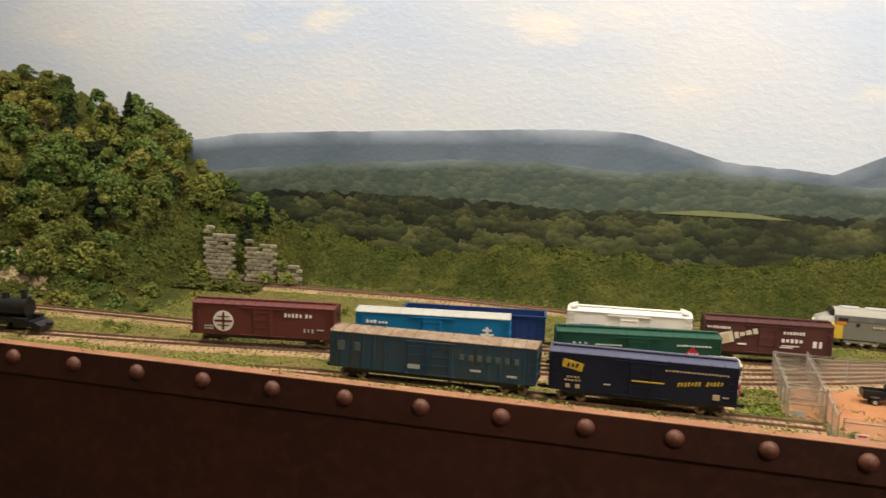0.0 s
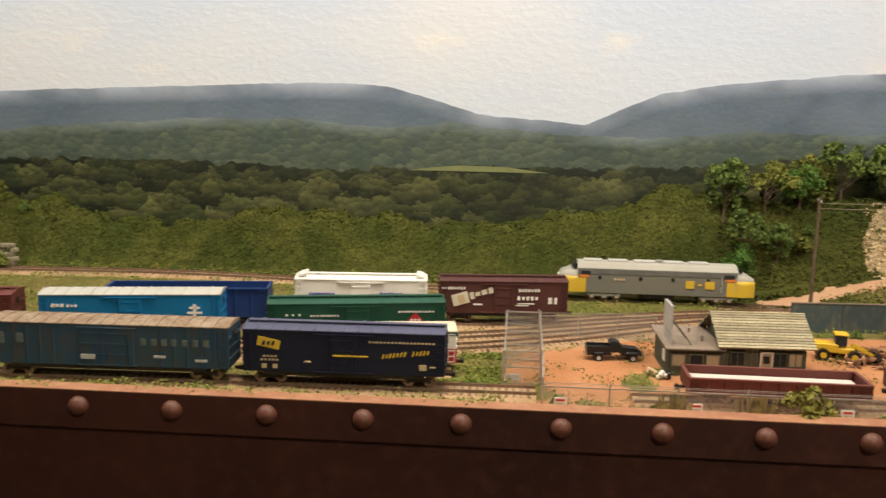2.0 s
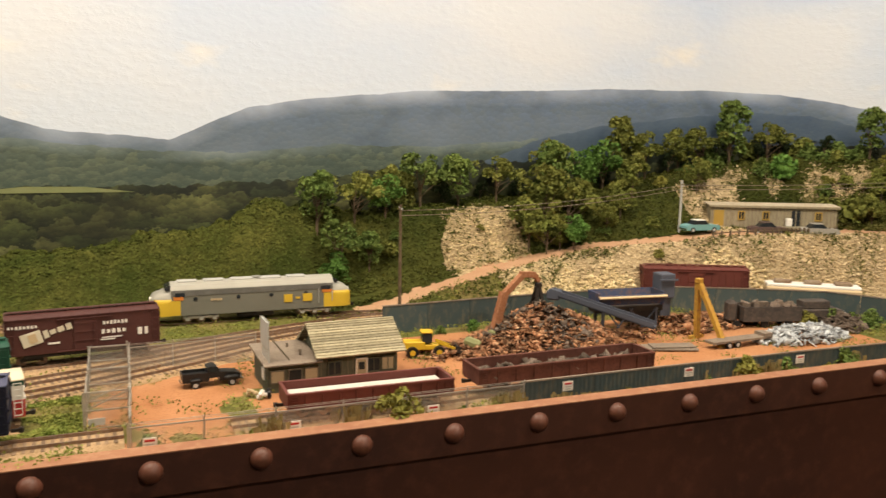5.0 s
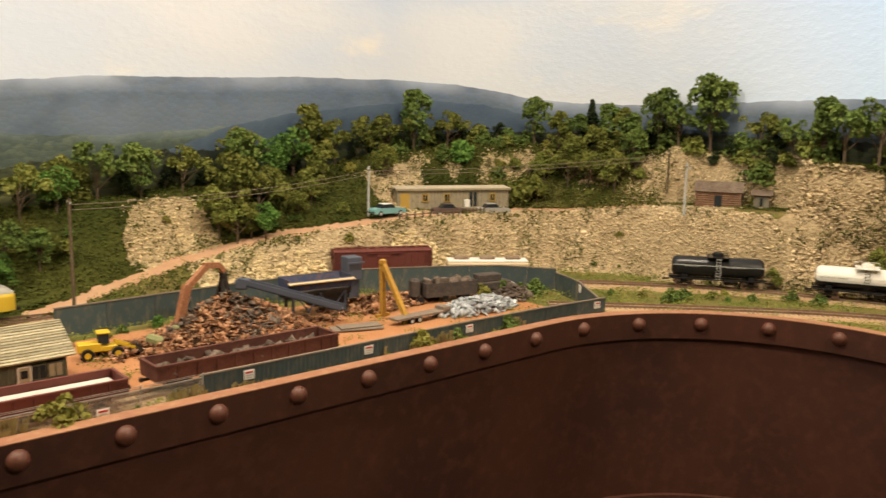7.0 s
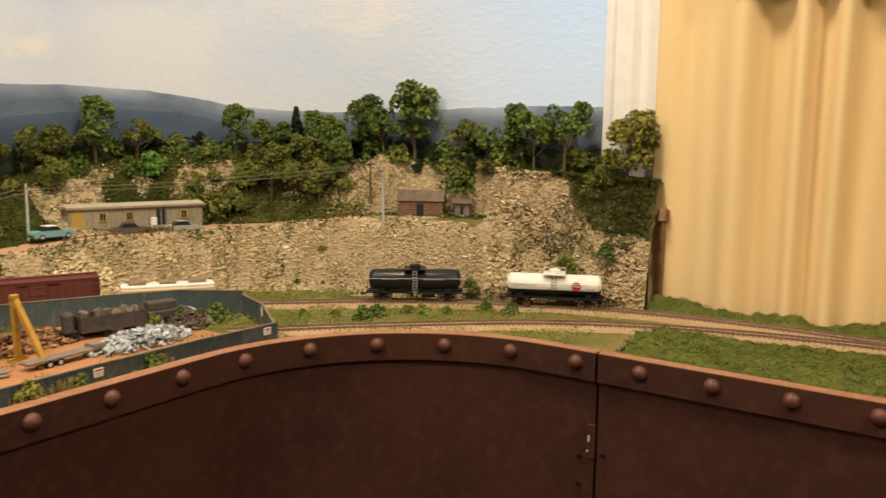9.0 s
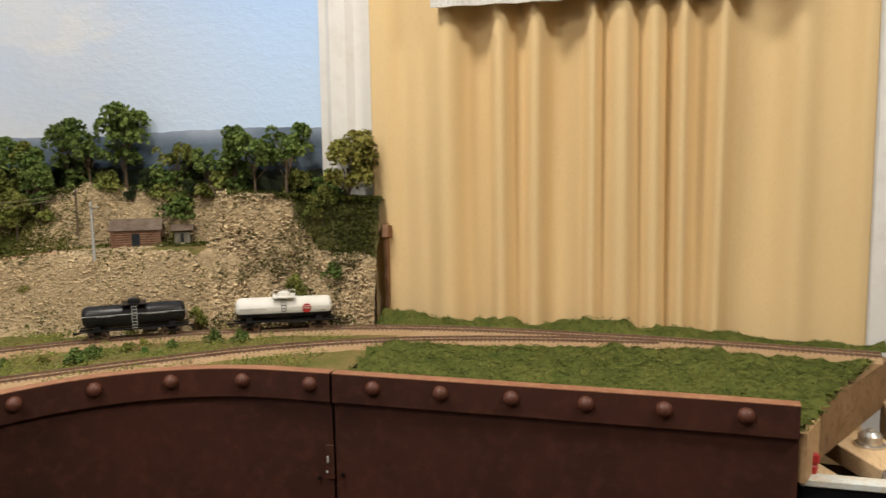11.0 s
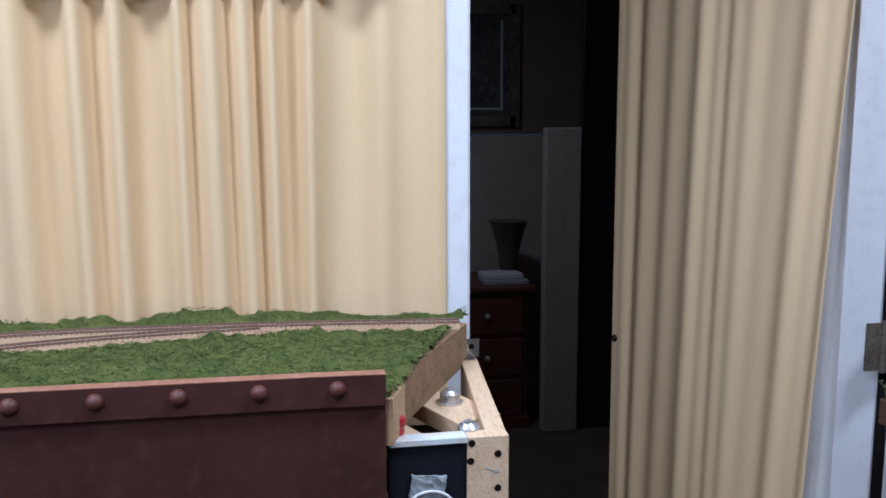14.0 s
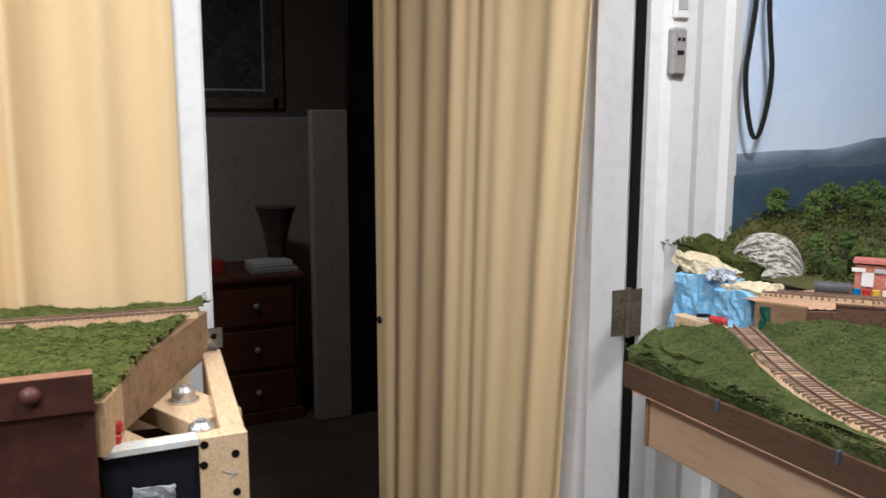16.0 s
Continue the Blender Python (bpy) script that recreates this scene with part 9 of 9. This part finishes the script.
for i in range(30000):
    s, o = npr.uniform(.80, 2.34), npr.uniform(.02, .26)
    if o > foot_off(s) - .01 or abs(o - road_off(s)) < .022:
        continue
    a = npr.uniform(0, 6.28)
    r = npr.uniform(.004, .018)
    s2, o2 = s + r * math.cos(a), max(.012, o + r * math.sin(a))
    here = is_rock(s, o)
    if here == is_rock(s2, o2):
        continue
    x, y = wall_point(s, o)
    z = slope_z(s, o) if s > SLOPE0 else ground_z(x, y)
    if here:
        pts += [(x + npr.normal(0, .002), y + npr.normal(0, .002), z + npr.uniform(.001, .004)) for k in range(5)]
    elif npr.rand() < .7:
        chip_fringe.append((x, y, z + .002))
# grass on the bank above the road
for i in range(16000):
    s = npr.uniform(1.46, 1.93)
    o = road_off(s) - npr.uniform(.018, .075)
    if fbm(s * 14, o * 20, 6.0) < -.15:
        continue
    x, y = wall_point(s, o)
    pts.append((x, y, ground_z(x, y) + npr.uniform(.001, .005)))
stuff("slope_moss", "olive moss cushions creeping over the rock slope", pts, .0015, M["moss"], 41, up=1.2)
v, f = chips(np.array(chip_fringe), .0014, .0040, 17, .42)
tagged(fast_mesh("scattered_rubble", v, f, M["rock_chip"]), "loose tan stones scattered round the bare rock", "rock", kind="stuff")
# turf tufts on the flat
TR = [((-.19, .752), (.37, .772)), ((-.95, .74), (-.5, .789)), ((-.5, .789), (-.297, .815)), ((-.297, .815), (.06, .879)), ((.06, .879), (.34, .948)), ((.34, .948), (.62, 1.06)), ((.04, .838), (.28, .888)), ((.28, .888), (.52, 1.0)), ((.13, .812), (.296, .821)), ((-1.1, .86), (-.5, .905)), ((-.5, .905), (.02, .938)), ((.02, .938), (.34, .992)), ((.34, .992), (.75, 1.095)), ((-.6, 1.10), (-.2, 1.153)), ((-.2, 1.153), (.2, 1.135)), ((.2, 1.135), (.64, 1.108)), ((.64, 1.108), (.9, 1.083)), ((.9, 1.083), (1.12, 1.036)), ((1.12, 1.036), (1.30, .917)), ((1.30, .917), (1.475, .722)), ((1.475, .722), (1.555, .565)), ((1.555, .565), (1.615, .3)), ((1.2, .8), (1.37, .632)), ((1.37, .632), (1.51, .44)), ((1.51, .44), (1.581, .2)), ((1.615, .3), (1.585, -.19)), ((1.581, .2), (1.597, .06))]


def near_track(x, y, d):
    for (x0, y0), (x1, y1) in TR:
        dx, dy = x1 - x0, y1 - y0
        t = max(0, min(1, ((x - x0) * dx + (y - y0) * dy) / (dx * dx + dy * dy)))
        if math.hypot(x - x0 - t * dx, y - y0 - t * dy) < d:
            return True
    return False


pts = []
while len(pts) < 70000:
    x, y = npr.uniform(-.8, 1.66), npr.uniform(.45, 1.19)
    if not on_layout(x, y) or kind_of(x, y) != 0:
        continue
    if near_track(x, y, .0175 + .005 * fbm(x * 50, y * 50)) and npr.rand() > .04:
        continue
    s, o = wall_run(x, y)
    z = ground_z(x, y)
    if x > 1.29 and o < foot_off(s):
        continue
    clump = .5 + fbm(x * 26, y * 26, 1.0)
    if npr.rand() > .35 + .8 * clump:
        continue
    pts.append((x, y, z + .001 + max(0, .009 * clump) * npr.uniform(.2, 1)))
stuff("turf_tufts", "uneven olive turf between the tracks", pts, .0012, M["turf"], 6)
pts = []
for i in range(26000):
    x, y = npr.uniform(.33, 1.2), npr.uniform(.685, .99)
    if fbm(x * 22, y * 22, 4.0) > .12 - .25 * (y < .72) and not near_track(x, y, .016):
        pts.append((x, y, ground_z(x, y) + npr.uniform(.0005, .004)))
stuff("weeds", "straggly weeds on the red dirt", pts, .0011, M["turf"], 7, up=0.0)
pts = []
while len(pts) < 5200:
    x, y = npr.uniform(.283, .341), npr.uniform(.797, .925)
    if not (.797 < y < .843 or .870 < y < .925) or near_track(x, y, .015):
        continue
    pts.append((x, y, ground_z(x, y) + npr.uniform(.0004, .0024)))
stuff("lawn_strips", "short bright green turf strips beside the gate", pts, .0012, M["lawn"], 27, up=1.2)
# upright straw grass by the fences
v, f = [], []
for i in range(900):
    cx = npr.choice([.71, .735, .75, .765, .84, .90, .93, 1.03, 1.12, .47, .53, .66])
    x, y = cx + npr.normal(0, .006), npr.uniform(.693, .712)
    h, a = npr.uniform(.006, .017), npr.uniform(0, 6.28)
    dx, dy = .0005 * math.cos(a), .0005 * math.sin(a)
    k = len(v)
    g0 = ground_z(x, y) - .001
    v += [(x - dx, y - dy, g0), (x + dx, y + dy, g0), (x + dx + npr.normal(0, .002), y + dy, g0 + h), (x - dx + npr.normal(0, .002), y - dy, g0 + h)]
    f.append((k, k + 1, k + 2, k + 3))
tagged(fast_mesh("straw_grass", v, f, M["straw"]), "tall straw-coloured grass along the fence", "grass", kind="stuff")
# deck turf
def deck_top(x, y):
    return deck_z(x, y) + .0012


pts = []
while len(pts) < 70000:
    x, y = npr.uniform(1.30, 1.672), npr.uniform(-.25, .45)
    if not deck_inside(x, y) or deck_open(x, y) < .25 + .2 * fbm(x * 60, y * 60):
        continue
    pts.append((x, y, deck_top(x, y) - npr.uniform(0, .0015)))
stuff("deck_turf", "thick green turf mat on the lift-out deck", pts, .0013, M["turf_mat"], 8, ratio=.5, height=deck_top)
pts = []
while len(pts) < 50000:
    x, y = npr.uniform(.75, 1.29), npr.uniform(-.90, -.556)
    if not right_inside(x, y) or abs(y - table(x, (.85, -.535), (1.0, -.566), (1.034, -.580), (1.12, -.619), (1.24, -.687), (1.4, -.80))) < .024:
        continue
    pts.append((x, y, right_z(x, y) + npr.uniform(-.0005, .0015)))
for i in range(9000):
    x, y = npr.uniform(.75, 1.262), npr.uniform(-.566, -.552)
    pts.append((x, y, 1.193 + npr.uniform(0, .014) + .006 * fbm(x * 40, 3.0)))
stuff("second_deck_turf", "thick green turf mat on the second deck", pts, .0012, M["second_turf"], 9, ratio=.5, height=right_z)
pts = []
while len(pts) < 26000:
    x, y = npr.uniform(1.2, 1.68), npr.uniform(-1.8, -.94)
    if x < 1.52 and y > -1.04 or (x < 1.42 and y > -1.06):
        continue
    pts.append((x, y, max(back_z(x, y), 1.228 - .25 * max(0, 1.585 - x) if y > -1.03 else 0) + npr.uniform(0, .010) * (1 + fbm(x * 30, y * 30))))
stuff("second_hill_foliage", "dense green foliage on the second hill", pts, .0026, M["kudzu"], 10)
# loose rock on the slopes
pts = []
while len(pts) < 21000:
    s = npr.uniform(.70, 2.36)
    o = npr.uniform(.03, foot_off(s) + .006)
    x, y = wall_point(s, o)
    if kind_of(x, y) != 3 or abs(o - road_off(s)) < .018:
        continue
    x2, y2 = wall_point(s, o + .005)
    if npr.rand() > .5 + 12 * abs(ground_z(x, y) - ground_z(x2, y2)) / .025:
        continue
    pts.append((x, y, ground_z(x, y) - .0005))
for i in range(9000):
    s, t = npr.uniform(SLOPE0 - .02, 2.372), npr.uniform(0, 1)
    o = foot_off(s) * (1 - t) + .014 * t
    if not slope_green(s, slope_z(s, o)):
        x, y = wall_point(s, o + .002)
        pts.append((x, y, slope_z(s, o)))
pts = np.array(pts)
cut = np.array([wall_run(p[0], p[1])[0] < .96 for p in pts])
v, f = chips(pts[cut], .0016, .0046, 16, .42)
tagged(fast_mesh("cut_rubble", v, f, M["pale_chip"]), "pale broken rock on the cut face beside the road", "rock", kind="stuff")
pts = pts[~cut]
big = npr.rand(len(pts)) < .09
v, f = chips(pts[~big], .0015, .0044, 12, .40)
v2, f2 = chips(pts[big], .004, .0074, 14, .30)
tagged(fast_mesh("rock_rubble", np.concatenate([v, v2]), np.concatenate([f, f2 + len(v)]), M["rock_chip"]), "layered pale tan rock rubble on the slopes", "rock", kind="stuff")
# loose cream spoil under the road
pts = []
while len(pts) < 4200:
    s, t = npr.uniform(.86, 1.34), npr.uniform(0, 1)
    ro, fo = road_off(s) + .03, foot_off(s) + .012
    o = ro + (fo - ro) * t
    if t < .35 + .5 * fbm(s * 9, o * 12, 3.0) or npr.rand() > 1.6 * (1.36 - s) + .15:
        continue
    x, y = wall_point(s, o)
    pts.append((x, y, ground_z(x, y) + .004 * max(0, fbm(s * 25, o * 25, 6.0)) + npr.uniform(-.001, .002)))
v, f = chips(np.array(pts), .0024, .0070, 15, .5)
tagged(fast_mesh("spoil_rubble", v, f, M["pale_chip"]), "loose cream spoil rubble below the road", "rock", kind="stuff")
pts = []
while len(pts) < 900:
    x, y = npr.uniform(-.9, -.45), npr.uniform(.90, 1.06)
    if kind_of(x, y) == 3:
        pts.append((x, y, ground_z(x, y)))
v, f = chips(np.array(pts), .003, .010, 13, .6)
tagged(fast_mesh("rock_rubble_left", v, f, M["rock_chip"]), "pale rock rubble at the foot of the left hill", "rock", kind="stuff")
